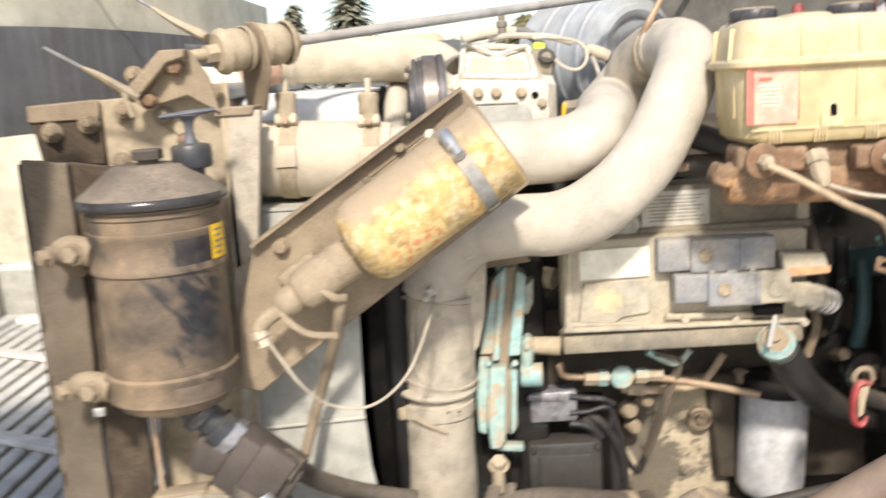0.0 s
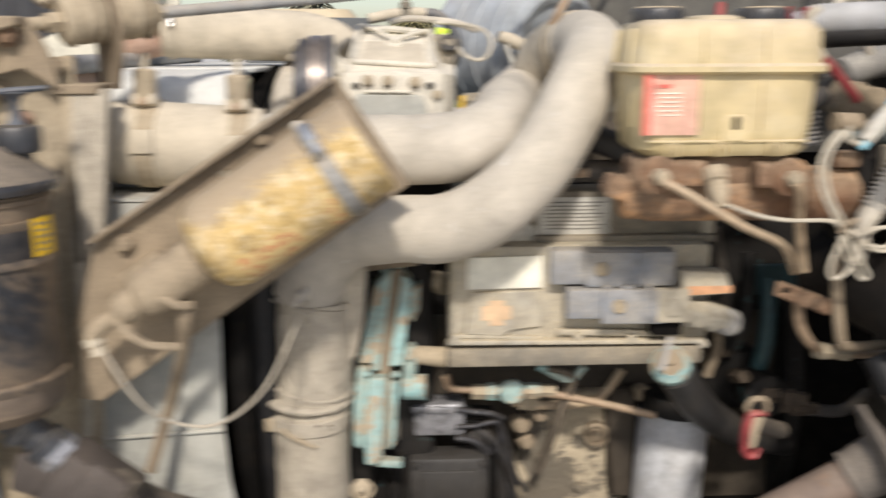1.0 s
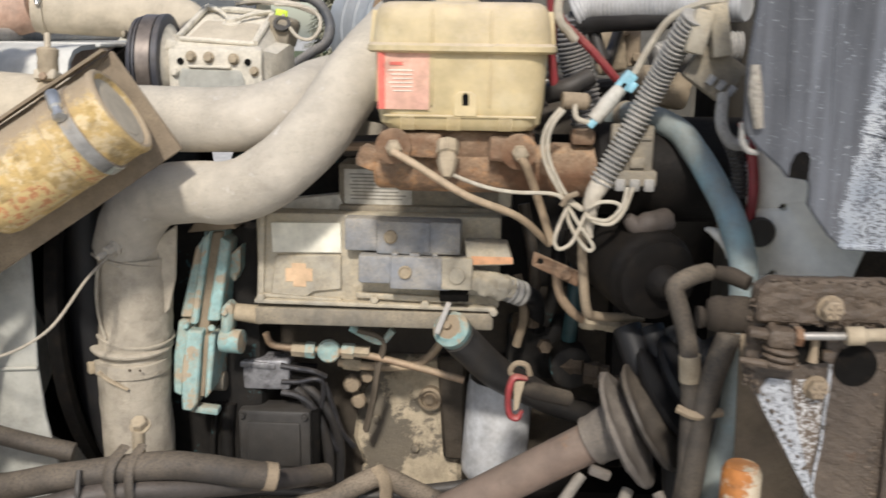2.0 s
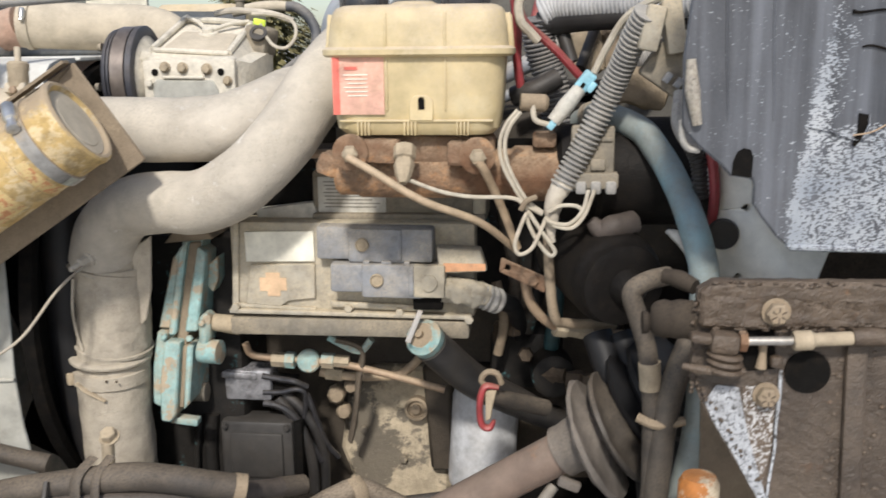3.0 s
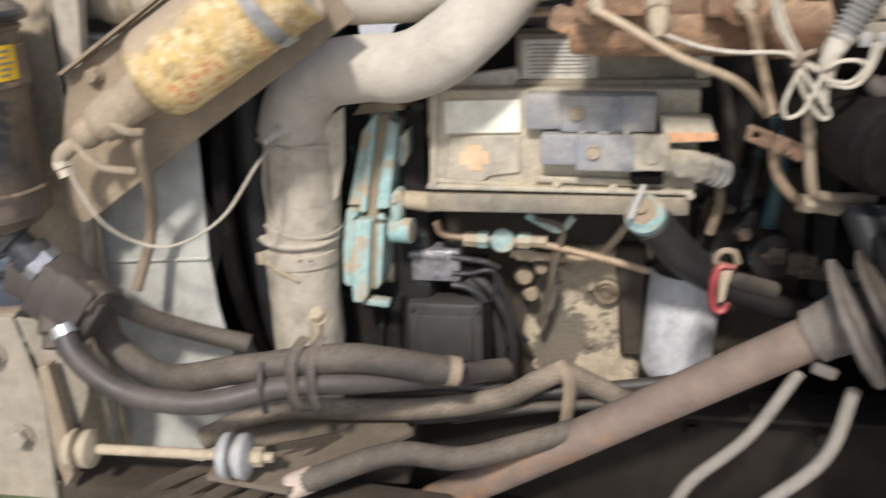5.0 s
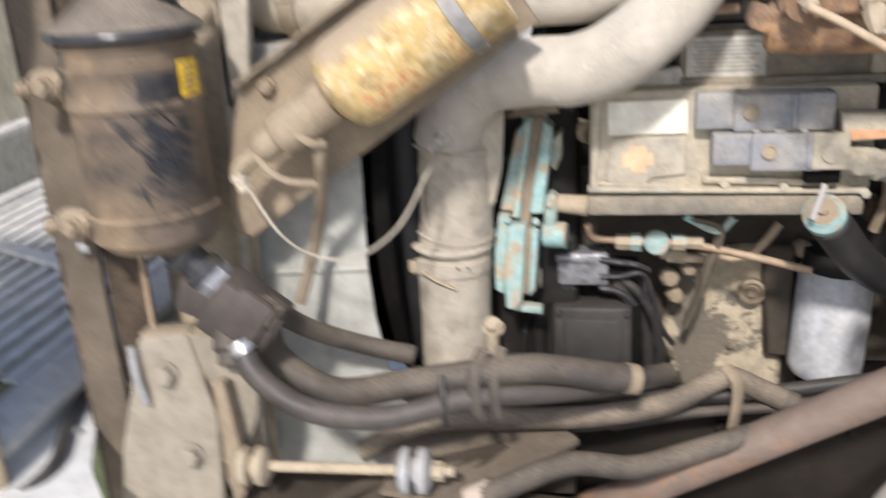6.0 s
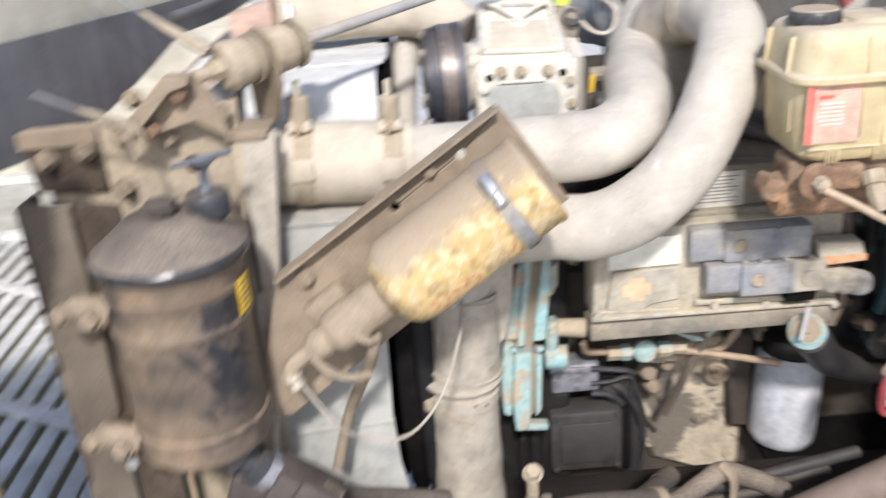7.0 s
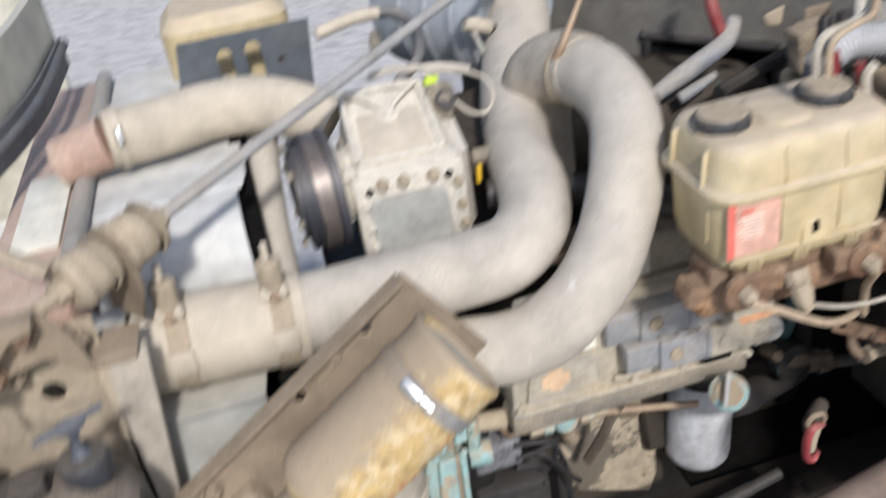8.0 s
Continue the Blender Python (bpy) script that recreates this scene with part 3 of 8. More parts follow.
def band(pos, axis, r, width, material, parent, name="clamp", thick=0.0025, screw=None, label=""):
    """A hose clamp: a strap round a tube with a screw housing on it; screw gives the way from the centre to the housing."""
    bm = lathe([(r, -width / 2), (r + thick, -width / 2 + 0.0008), (r + thick, width / 2 - 0.0008), (r, width / 2)], pos, axis, 36)
    ob = part(name, bm, material, parent, label)
    if screw is not None:
        d = Vector(screw)
        a = Vector(axis).normalized()
        d = (d - a * d.dot(a)).normalized()
        side = a.cross(d)
        c = Vector(pos) + d * (r + thick + width * 0.3)
        f = basis(c, side)
        b2 = lathe([(0.0001, -width * 0.9), (width * 0.36, -width * 0.9), (width * 0.42, -width * 0.7), (width * 0.42, width * 0.5), (width * 0.3, width * 0.6), (width * 0.3, width * 1.0), (0.0001, width * 1.0)], c, side, 10)
        part("screw", b2, M["bright"], ob)
    return ob

# ---- ground, distance ----
def ground_sheet():
    bm = bmesh.new()
    n = 24
    grid = []
    for i in range(n + 1):
        row = []
        for j in range(n + 1):
            u, v = (i / n * 2 - 1), (j / n * 2 - 1)
            row.append(bm.verts.new((math.copysign(abs(u) ** 3, u) * 900, math.copysign(abs(v) ** 3, v) * 900, 0.02 * noise.noise(Vector((u * 9, v * 9, 0))))))
        grid.append(row)
    for i in range(n):
        for j in range(n):
            bm.faces.new((grid[i][j], grid[i + 1][j], grid[i + 1][j + 1], grid[i][j + 1]))
    return tagged(part("ground", bm, M["ground"]), "pale grey weathered concrete yard", "ground", kind="structure")


ground_sheet()
verge = bmesh.new()
box((0, 60, 0.03), (300, 70, 0.06), bm=verge)
tagged(part("grass_verge", verge, M["grass"]), "dry green grass beyond the yard", "grass", kind="structure")
patch = bmesh.new()
box((-3.6, 2.2, 0.012), (5.6, 6.0, 0.06), bm=patch)
tagged(part("grass_strip", patch, M["grass"]), "grass strip under the tipped hood", "grass", kind="structure")


def tree(x, y, h, w, material, label, rnd, conifer=True):
    t = thing("tree", (x, y, 0), label, "tree", "trees beyond the yard")
    part("trunk", tube([(x, y, 0), (x + 0.1, y, h * 0.5), (x, y, h * 0.97)], [h * 0.028, h * 0.018, 0.02], 8), M["bark"], t)
    bm = bmesh.new()
    for k in range(620 if conifer else 1500):
        f = rnd.random() ** 0.8
        z = h * (0.16 + 0.84 * f)
        rad = (w * (1 - f) + 0.05) if conifer else w * math.sin(math.pi * min(1, 0.15 + f * 0.85)) ** 0.7
        a = rnd.uniform(0, 2 * math.pi)
        d = rad * math.sqrt(rnd.random()) * rnd.uniform(0.7, 1.15)
        c = Vector((x + d * math.cos(a), y + d * math.sin(a), z - d * 0.25))
        s = h * rnd.uniform(0.02, 0.05)
        droop = Vector((math.cos(a), math.sin(a), -0.35)).normalized()
        side = droop.cross(Vector((0, 0, 1))).normalized()
        for q in range(3):
            o = c + Vector((rnd.uniform(-s, s), rnd.uniform(-s, s), rnd.uniform(-s, s)))
            vs = [bm.verts.new(o + droop * s * 1.6), bm.verts.new(o + side * s * 0.6), bm.verts.new(o - droop * s * 0.7 + Vector((0, 0, s * 0.3))), bm.verts.new(o - side * s * 0.6)]
            bm.faces.new(vs)
    part("crown", bm, material, t)


trnd = random.Random(4)
for tx, ty, th, tw, tm, tl, tc_ in [(-3.2, 34, 5.6, 1.6, "leaf", "tall dark green conifer beyond the yard", True), (-5.9, 38, 4.6, 1.5, "leaf", "small dark conifer beyond the yard", True),
                                    (3.4, 36, 3.6, 2.6, "leaf2", "yellowing broad tree beyond the yard", False), (0.6, 44, 3.2, 2.6, "leaf2", "low autumn tree beyond the yard", False),
                                    (9.0, 40, 5.0, 3.0, "leaf2", "broad autumn tree beyond the yard", False), (-12.0, 42, 5.0, 3.0, "leaf2", "broad autumn tree beyond the yard", False)]:
    tree(tx, ty, th, tw, M[tm], tl, trnd, tc_)


# ---- radiator, shroud, fan ----
def radiator():
    t = thing("radiator", (-0.38, 1.6, 0.55), "dusty radiator with a brown top tank", "radiator")
    part("core", box((-0.365, 1.58, 1.03), (0.07, 0.74, 0.86), bevel=0.004), M["greyplate"], t)
    part("top_tank", box((-0.375, 1.6, 1.515), (0.11, 0.78, 0.1), bevel=0.018), M["tank"], t)
    part("tank_bar", tube([(-0.322, 1.22, 1.572), (-0.318, 1.95, 1.576)], 0.013, 10), M["greypaint"], t, "grey cross tube")
    part("header_plate", box((-0.372, 1.45, 1.568), (0.06, 0.22, 0.006), bevel=0.002), M["label"], t, "pale plate on the tank")
    part("outlet_neck", tube([(-0.345, 1.52, 1.60), (-0.275, 1.515, 1.618)], [0.034, 0.036], 20), M["tank"], t, "pinkish outlet neck")
    part("side_channel", plate_y([(-0.545, 1.568), (-0.417, 1.572), (-0.285, 1.585), (-0.285, 1.20), (-0.30, 0.78), (-0.43, 0.78), (-0.43, 1.40), (-0.545, 1.50)], 1.122, 0.006, holes=[(-0.347, 1.508, 0.012)]), M["tan"], t)
    part("side_flange", plate_y([(-0.282, 1.548), (-0.24, 1.546), (-0.262, 1.345), (-0.300, 1.10), (-0.306, 0.80), (-0.318, 0.80), (-0.302, 1.20), (-0.296, 1.36)], 1.098, 0.02), M["column"], t)
    part("edge_strip", box((-0.288, 1.108, 1.44), (0.012, 0.02, 0.21), (0, 0, 0), 0.003), M["tan"], t)
    return t


radiator()


def fan_shroud():
    t = thing("fan_shroud", (-0.2, 1.6, 0.6), "pale grey-green fan shroud, dusty", "fan shroud")
    side = [(-0.318, 1.405), (-0.146, 1.405), (-0.136, 1.30), (-0.138, 1.18), (-0.140, 1.10), (-0.135, 1.017), (-0.121, 0.936), (-0.095, 0.86), (-0.06, 0.80), (-0.03, 0.72), (-0.31, 0.72)]
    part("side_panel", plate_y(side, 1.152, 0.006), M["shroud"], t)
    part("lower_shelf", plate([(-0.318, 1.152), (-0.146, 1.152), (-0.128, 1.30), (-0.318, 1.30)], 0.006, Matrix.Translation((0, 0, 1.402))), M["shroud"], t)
    prof = [(1.283, 1.404), (1.283, 1.490), (1.287, 1.515), (1.297, 1.538), (1.315, 1.553), (1.345, 1.560), (1.40, 1.562), (1.40, 1.554), (1.347, 1.552), (1.320, 1.546), (1.304, 1.533), (1.295, 1.513), (1.291, 1.490), (1.291, 1.404)]
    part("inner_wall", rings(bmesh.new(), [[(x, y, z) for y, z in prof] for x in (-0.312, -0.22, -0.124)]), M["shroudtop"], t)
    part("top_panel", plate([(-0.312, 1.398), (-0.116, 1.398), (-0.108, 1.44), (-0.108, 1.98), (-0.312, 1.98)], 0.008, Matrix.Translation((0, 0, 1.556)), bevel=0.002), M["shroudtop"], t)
    part("inlet_collar", lathe([(0.0001, 0), (0.05, 0), (0.05, 0.05), (0.0001, 0.05)], (-0.325, 1.213, 1.478), (1, 0, -0.05), 24), M["shroud"], t)
    part("crease", tube([(-0.30, 1.150, 1.085), (-0.139, 1.150, 1.094)], 0.003, 8), M["shroud"], t)
    part("rim_ring", lathe([(0.405, 0.0), (0.405, 0.020), (0.392, 0.022), (0.392, -0.005)], (-0.124, 1.56, 1.16), (1, 0, 0), 64), M["void"], t, "black rim ring round the fan")
    f = thing("cooling_fan", (-0.06, 1.56, 1.16), "black cooling fan behind the shroud", "fan")
    part("hub", lathe([(0.0001, -0.03), (0.09, -0.03), (0.10, 0.0), (0.09, 0.04), (0.0001, 0.05)], (-0.165, 1.56, 1.16), (1, 0, 0), 28), M["void"], f)
    for k in range(7):
        a = 2 * math.pi * k / 7 + 0.3
        bm = bmesh.new()
        loops = []
        for q in range(6):
            r = 0.09 + 0.28 * q / 5
            tw = radians(42 - 16 * q / 5)
            w = 0.055 + 0.02 * q / 5
            c = Vector((-0.17, 1.56 + r * math.cos(a), 1.16 + r * math.sin(a)))
            tang = Vector((0, -math.sin(a), math.cos(a)))
            d = tang * math.cos(tw) + Vector((1, 0, 0)) * math.sin(tw)
            nrm = tang * -math.sin(tw) + Vector((1, 0, 0)) * math.cos(tw)
            loops.append([c - d * w + nrm * 0.002, c + d * w + nrm * 0.002, c + d * w - nrm * 0.002, c - d * w - nrm * 0.002])
        part("blade", rings(bm, loops), M["void"], f)
    guard = thing("air_hose", (-0.09, 1.22, 0.9), "thick black rubber hose standing beside the fan", "hose")
    part("hose", tube([(-0.098, 1.25, 1.36), (-0.098, 1.25, 1.3), (-0.098, 1.25, 1.12), (-0.088, 1.26, 0.98), (-0.06, 1.29, 0.86)], 0.034, 18), M["fanblack"], guard)
    part("braided_end", tube([(-0.070, 1.60, 1.565), (-0.080, 1.545, 1.540), (-0.088, 1.49, 1.505), (-0.094, 1.42, 1.45), (-0.098, 1.25, 1.34)], 0.023, 16, wobble=0.05), M["pipe"], guard, "gritty pale hose end")


fan_shroud()


def support_bracket():
    t = thing("radiator_bracket", (-0.48, 1.03, 0.75), "dirty brown upright steel channel bracket", "bracket")
    part("channel", plate_y([(-0.480, 1.496), (-0.425, 1.487), (-0.42, 1.30), (-0.424, 0.76), (-0.480, 0.76)], 1.049, 0.008), M["brown"], t)
    part("channel_flange", crumple(cut(plate_y([(-0.535, 1.503), (-0.477, 1.495), (-0.474, 1.30), (-0.479, 1.12), (-0.476, 0.76), (-0.532, 0.76), (-0.54, 1.10)], 1.035, 0.012), 5, 0.02), 0.0015, 40), M["gusset"], t, "dust-covered outer flange")
    part("channel_lip", box((-0.535, 1.065, 1.13), (0.008, 0.06, 0.735), bevel=0.002), M["brown"], t)
    part("top_tab", plate_y([(-0.553, 1.568), (-0.455, 1.572), (-0.455, 1.546), (-0.553, 1.545)], 1.110, 0.008, bevel=0.002), M["bracket"], t)
    part("rear_web", plate_y([(-0.549, 1.546), (-0.455, 1.547), (-0.455, 1.485), (-0.540, 1.490)], 1.114, 0.008, bevel=0.002), M["brown"], t)
    for bx, bz, by in [(-0.520, 1.532, 1.108), (-0.470, 1.541, 1.108), (-0.425, 1.553, 1.118), (-0.435, 1.487, 1.118), (-0.372, 1.545, 1.118)]:
        bolt((bx, by, bz), (0.25, -1, 0.05), 0.019, M["bracket"], t, stub=0.012)
    s = thing("stay_bracket", (-0.3, 1.1, 1.55), "folded dusty brown stay bracket above the radiator", "bracket")
    part("gusset", plate_y([(-0.40, 1.575), (-0.352, 1.628), (-0.322, 1.628), (-0.300, 1.592), (-0.290, 1.545), (-0.33, 1.57), (-0.385, 1.556)], 1.088, 0.006), M["bracket"], s)
    part("shelf", plate_y([(-0.405, 1.578), (-0.352, 1.628), (-0.322, 1.628), (-0.322, 1.618), (-0.345, 1.612), (-0.385, 1.572)], 1.062, 0.026), M["bracket"], s)
    d = Vector((0.537, 0.453, 0.072)).normalized()
    v = (Vector((0, 0, 1)) - d * d.z).normalized()
    u = v.cross(d)
    face = Matrix((u, v, d)).transposed().to_4x4()
    face.translation = Vector((-0.304, 1.114, 1.622)) + d * 0.0655
    part("ear", plate([(0.022, 0.024), (0.006, 0.034), (-0.014, 0.033), (-0.030, 0.020), (-0.036, -0.014), (-0.034, -0.034), (-0.004, -0.086), (0.046, -0.084), (0.040, -0.02)], 0.005, face, bevel=0.001), M["bracket"], s)
    part("ear_foot", plate_y([(-0.300, 1.552), (-0.246, 1.552), (-0.250, 1.540), (-0.300, 1.540)], 1.094, 0.055), M["bracket"], s)
    bolt((-0.40, 1.102, 1.60), (0.1, -1, 0), 0.017, M["bracket"], s, stub=0.01)
    bolt((-0.34, 1.082, 1.607), (0.1, -1, 0), 0.018, M["rustbrown"], s)
    bolt((-0.378, 1.082, 1.567), (0.1, -1, 0), 0.016, M["rust"], s)
    bolt((-0.30, 1.112, 1.572), (0.1, -1, 0), 0.016, M["bracket"], s)
    c = thing("clevis", (-0.40, 1.05, 1.57), "dusty cable clevis with a pin", "clevis")
    part("fork", tube([(-0.437, 1.02, 1.612), (-0.42, 1.03, 1.60), (-0.395, 1.05, 1.578), (-0.385, 1.055, 1.57)], [0.004, 0.009, 0.013, 0.011], 10, flat=0.6), M["tan"], c)
    part("pin", tube([(-0.392, 1.03, 1.578), (-0.386, 1.035, 1.548)], 0.003, 8), M["tan"], c)
    part("rod_end", tube([(-0.47, 1.0, 1.636), (-0.437, 1.02, 1.612)], 0.0028, 8), M["steel"], c)
    c2 = thing("clevis", (-0.32, 1.1, 1.64), "dusty cable clevis with a pin", "clevis")
    part("fork", tube([(-0.385, 1.16, 1.69), (-0.355, 1.15, 1.67), (-0.318, 1.13, 1.65), (-0.306, 1.125, 1.643)], [0.004, 0.008, 0.012, 0.010], 10, flat=0.6), M["tan"], c2)
    part("rod_end", tube([(-0.50, 1.22, 1.755), (-0.385, 1.16, 1.69)], 0.0025, 8), M["steel"], c2)


support_bracket()


def stay_rod():
    a, b = Vector((-0.304, 1.114, 1.622)), Vector((0.233, 1.567, 1.694))
    d = (b - a).normalized()
    t = thing("stay_rod", a, "long grey steel stay rod with rubber bushings", "stay rod")
    part("rod", tube([a + d * 0.12, b + d * 0.75], 0.0075, 12, n=4), M["greypaint"], t)
    part("threaded_end", tube([a - d * 0.045, a + d * 0.02], 0.0075, 12, n=8), M["tan"], t)
    part("nut", lathe([(0.0001, -0.008), (0.013, -0.008), (0.013, 0.008), (0.0001, 0.008)], a + d * 0.004, d, 6), M["tan"], t)
    for s0, way in ((0.014, 1), (0.062, -1), (0.074, 1), (0.126, -1)):
        part("cup_washer", lathe([(0.008, -0.002), (0.024, -0.002), (0.030, 0.004), (0.031, 0.009), (0.029, 0.010), (0.024, 0.003), (0.008, 0.002)], a + d * s0, d * way, 28), M["tan"], t)
    for s0 in (0.016, 0.076):
        part("bushing", lathe([(0.008, 0.0), (0.020, 0.002), (0.0275, 0.012), (0.029, 0.022), (0.0275, 0.034), (0.020, 0.044), (0.008, 0.046)], a + d * s0, d, 28), M["tan"], t, "dusty tan rubber bushing")
    part("jam_nut", lathe([(0.0001, 0), (0.0125, 0), (0.0125, 0.010), (0.0001, 0.010)], a + d * 0.130, d, 6), M["tan"], t)
    for k in range(9):
        part("thread", lathe([(0.0072, -0.0016), (0.0086, 0.0), (0.0072, 0.0016)], a - d * (0.008 + 0.0042 * k), d, 12), M["tan"], t)


stay_rod()


# ---- power steering reservoir ----
def steering_reservoir():
    t = thing("steering_reservoir", (CX, CY, 1.19), "black cylindrical steering fluid reservoir under brown dust", "reservoir")
    part("body", lathe([(0.0001, 1.188), (0.052, 1.188), (0.066, 1.194), (0.075, 1.206), (0.0775, 1.215), (0.0775, 1.452), (0.0001, 1.452)], (CX, CY, 0), seg=48), M["canister"], t)
    part("lower_band", lathe([(0.0775, 1.206), (0.0795, 1.208), (0.0795, 1.232), (0.0815, 1.236), (0.0815, 1.240), (0.0785, 1.243)], (CX, CY, 0), seg=48), M["canister"], t)
    part("clamp_band", lathe([(0.078, 1.367), (0.0812, 1.368), (0.0812, 1.374), (0.0800, 1.376), (0.0800, 1.408), (0.0812, 1.410), (0.0812, 1.416), (0.078, 1.417)], (CX, CY, 0), seg=48), M["canister"], t)
    lid = part("lid", lathe([(0.0001, 1.445), (0.080, 1.444), (0.087, 1.447), (0.089, 1.452), (0.087, 1.458), (0.078, 1.464), (0.060, 1.478), (0.046, 1.490), (0.042, 1.492), (0.0001, 1.492)], (CX, CY, 0), seg=48), M["lid"], t)
    part("seam_ring", lathe([(0.078, 1.432), (0.0805, 1.434), (0.0805, 1.438), (0.078, 1.440)], (CX, CY, 0), seg=48), M["canister"], t)
    part("vent_plug", lathe([(0.0001, 1.49), (0.013, 1.49), (0.013, 1.497), (0.019, 1.498), (0.019, 1.508), (0.017, 1.510), (0.0001, 1.510)], (CX + 0.0, CY - 0.002, 0), seg=6), M["hose"], lid)
    part("lid_rim", lathe([(0.084, 1.4432), (0.0892, 1.4455), (0.0908, 1.4500), (0.0895, 1.4545), (0.0855, 1.4585)], (CX, CY, 0), seg=56), M["gloss"], lid, "glossy black lid rim")
    kx, ky = -0.309, 1.004
    cap = part("filler_cap", lathe([(0.0001, 1.466), (0.014, 1.466), (0.014, 1.482), (0.0225, 1.484), (0.0245, 1.487), (0.0245, 1.508), (0.0225, 1.5115), (0.010, 1.5135), (0.0001, 1.514)], (kx, ky, 0), seg=32), M["cap"], t, "black filler cap with a T handle")
    part("handle_stem", lathe([(0.0105, 1.513), (0.0065, 1.519), (0.0050, 1.528), (0.0055, 1.536), (0.0095, 1.543), (0.015, 1.5465), (0.0001, 1.548)], (kx, ky, 0), seg=16), M["blueblack"], cap)
    part("handle_bar", tube([(kx - 0.031, ky - 0.012, 1.5465), (kx, ky, 1.549), (kx + 0.031, ky + 0.012, 1.5515)], [0.0038, 0.0050, 0.0038], 10, flat=0.8), M["blueblack"], cap)
    part("sticker", lathe([(0.0808, 1.377), (0.0813, 1.377), (0.0813, 1.418), (0.0808, 1.418)], (CX, CY, 0), seg=10, arc=(66, 91)), M["yellowlabel"], t, "yellow sticker with dark bars")
    for k in range(5):
        part("print_bar", lathe([(0.0814, 1.382 + k * 0.007), (0.0816, 1.382 + k * 0.007), (0.0816, 1.3845 + k * 0.007), (0.0814, 1.3845 + k * 0.007)], (CX, CY, 0), seg=6, arc=(71, 81 + 3 * (k % 3))), M["print"], t)
    bm = bmesh.new()
    for a0, z0, a1, z1 in [(44.0, 1.3652, 58.1, 1.3448), (46.6, 1.3425, 51.0, 1.3353), (37.8, 1.3384, 45.8, 1.3111), (40.6, 1.337, 56.9, 1.2911), (29.7, 1.323, 39.8, 1.2814), (26.0, 1.3155, 34.9, 1.2939), (31.2, 1.3071, 44.2, 1.2928), (37.8, 1.3262, 40.3, 1.3051), (20.8, 1.2841, 27.5, 1.2512), (39.7, 1.3176, 51.6, 1.302)]:
        run = []
        for q in range(6):
            a = radians(a0 + (a1 - a0) * q / 5)
            run.append((CX + 0.0776 * math.sin(a), CY - 0.0776 * math.cos(a), z0 + (z1 - z0) * q / 5))
        tube(run, [0.0002, 0.0011, 0.0017, 0.0016, 0.0010, 0.0002], 6, n=2, bm=bm, wobble=0.4)
    part("scratches", bm, M["wiped"], t, "black scratches through the dust")
    part("wiped_band", lathe([(0.0801, 1.3765), (0.0804, 1.378), (0.0804, 1.406), (0.0801, 1.4075)], (CX, CY, 0), seg=24, arc=(30, 66)), M["wiped"], t, "band rubbed clean to black")
    part("worn_patch", lathe([(0.0796, 1.212), (0.0799, 1.214), (0.0799, 1.229), (0.0796, 1.231)], (CX, CY, 0), seg=24, arc=(18, 62)), M["wornorange"], t, "worn orange patch on the lower band")
    for z in (1.392, 1.222):
        arm = part("mount_arm", tube([(CX - 0.068, CY - 0.03, z), (CX - 0.095, CY - 0.028, z + 0.006), (CX - 0.115, CY - 0.012, z), (CX - 0.122, CY + 0.02, z - 0.012), (CX - 0.12, CY + 0.05, z - 0.03)], [0.018, 0.017, 0.015, 0.015, 0.016], 12, flat=1.0, wobble=0.05), M["bracket"], t)
        bolt((CX - 0.086, CY - 0.045, z + 0.002), (-0.2, -1, 0.05), 0.019, M["bracket"], arm)
        bolt((CX - 0.128, CY - 0.018, z - 0.004), (-0.7, -0.8, 0), 0.019, M["bracket"], arm)
    part("drain_tab", box((CX - 0.083, CY - 0.04, 1.196), (0.014, 0.006, 0.012), bevel=0.002), M["bright"], t)
    f = thing("reservoir_fitting", (-0.30, 1.0, 1.15), "dark hose fitting below the reservoir", "fitting")
    d = Vector((0.62, 0.1, -0.7)).normalized()
    o = Vector((-0.345, 0.985, 1.195))
    part("neck", lathe([(0.022, 0), (0.022, 0.018), (0.028, 0.020), (0.028, 0.032), (0.020, 0.034), (0.020, 0.05), (0.026, 0.052), (0.026, 0.066), (0.0001, 0.07)], o, d, 24), M["cap"], f)
    part("nut", lathe([(0.020, 0.064), (0.027, 0.066), (0.027, 0.082), (0.018, 0.084)], o, d, 6), M["oilygrey"], f)


steering_reservoir()


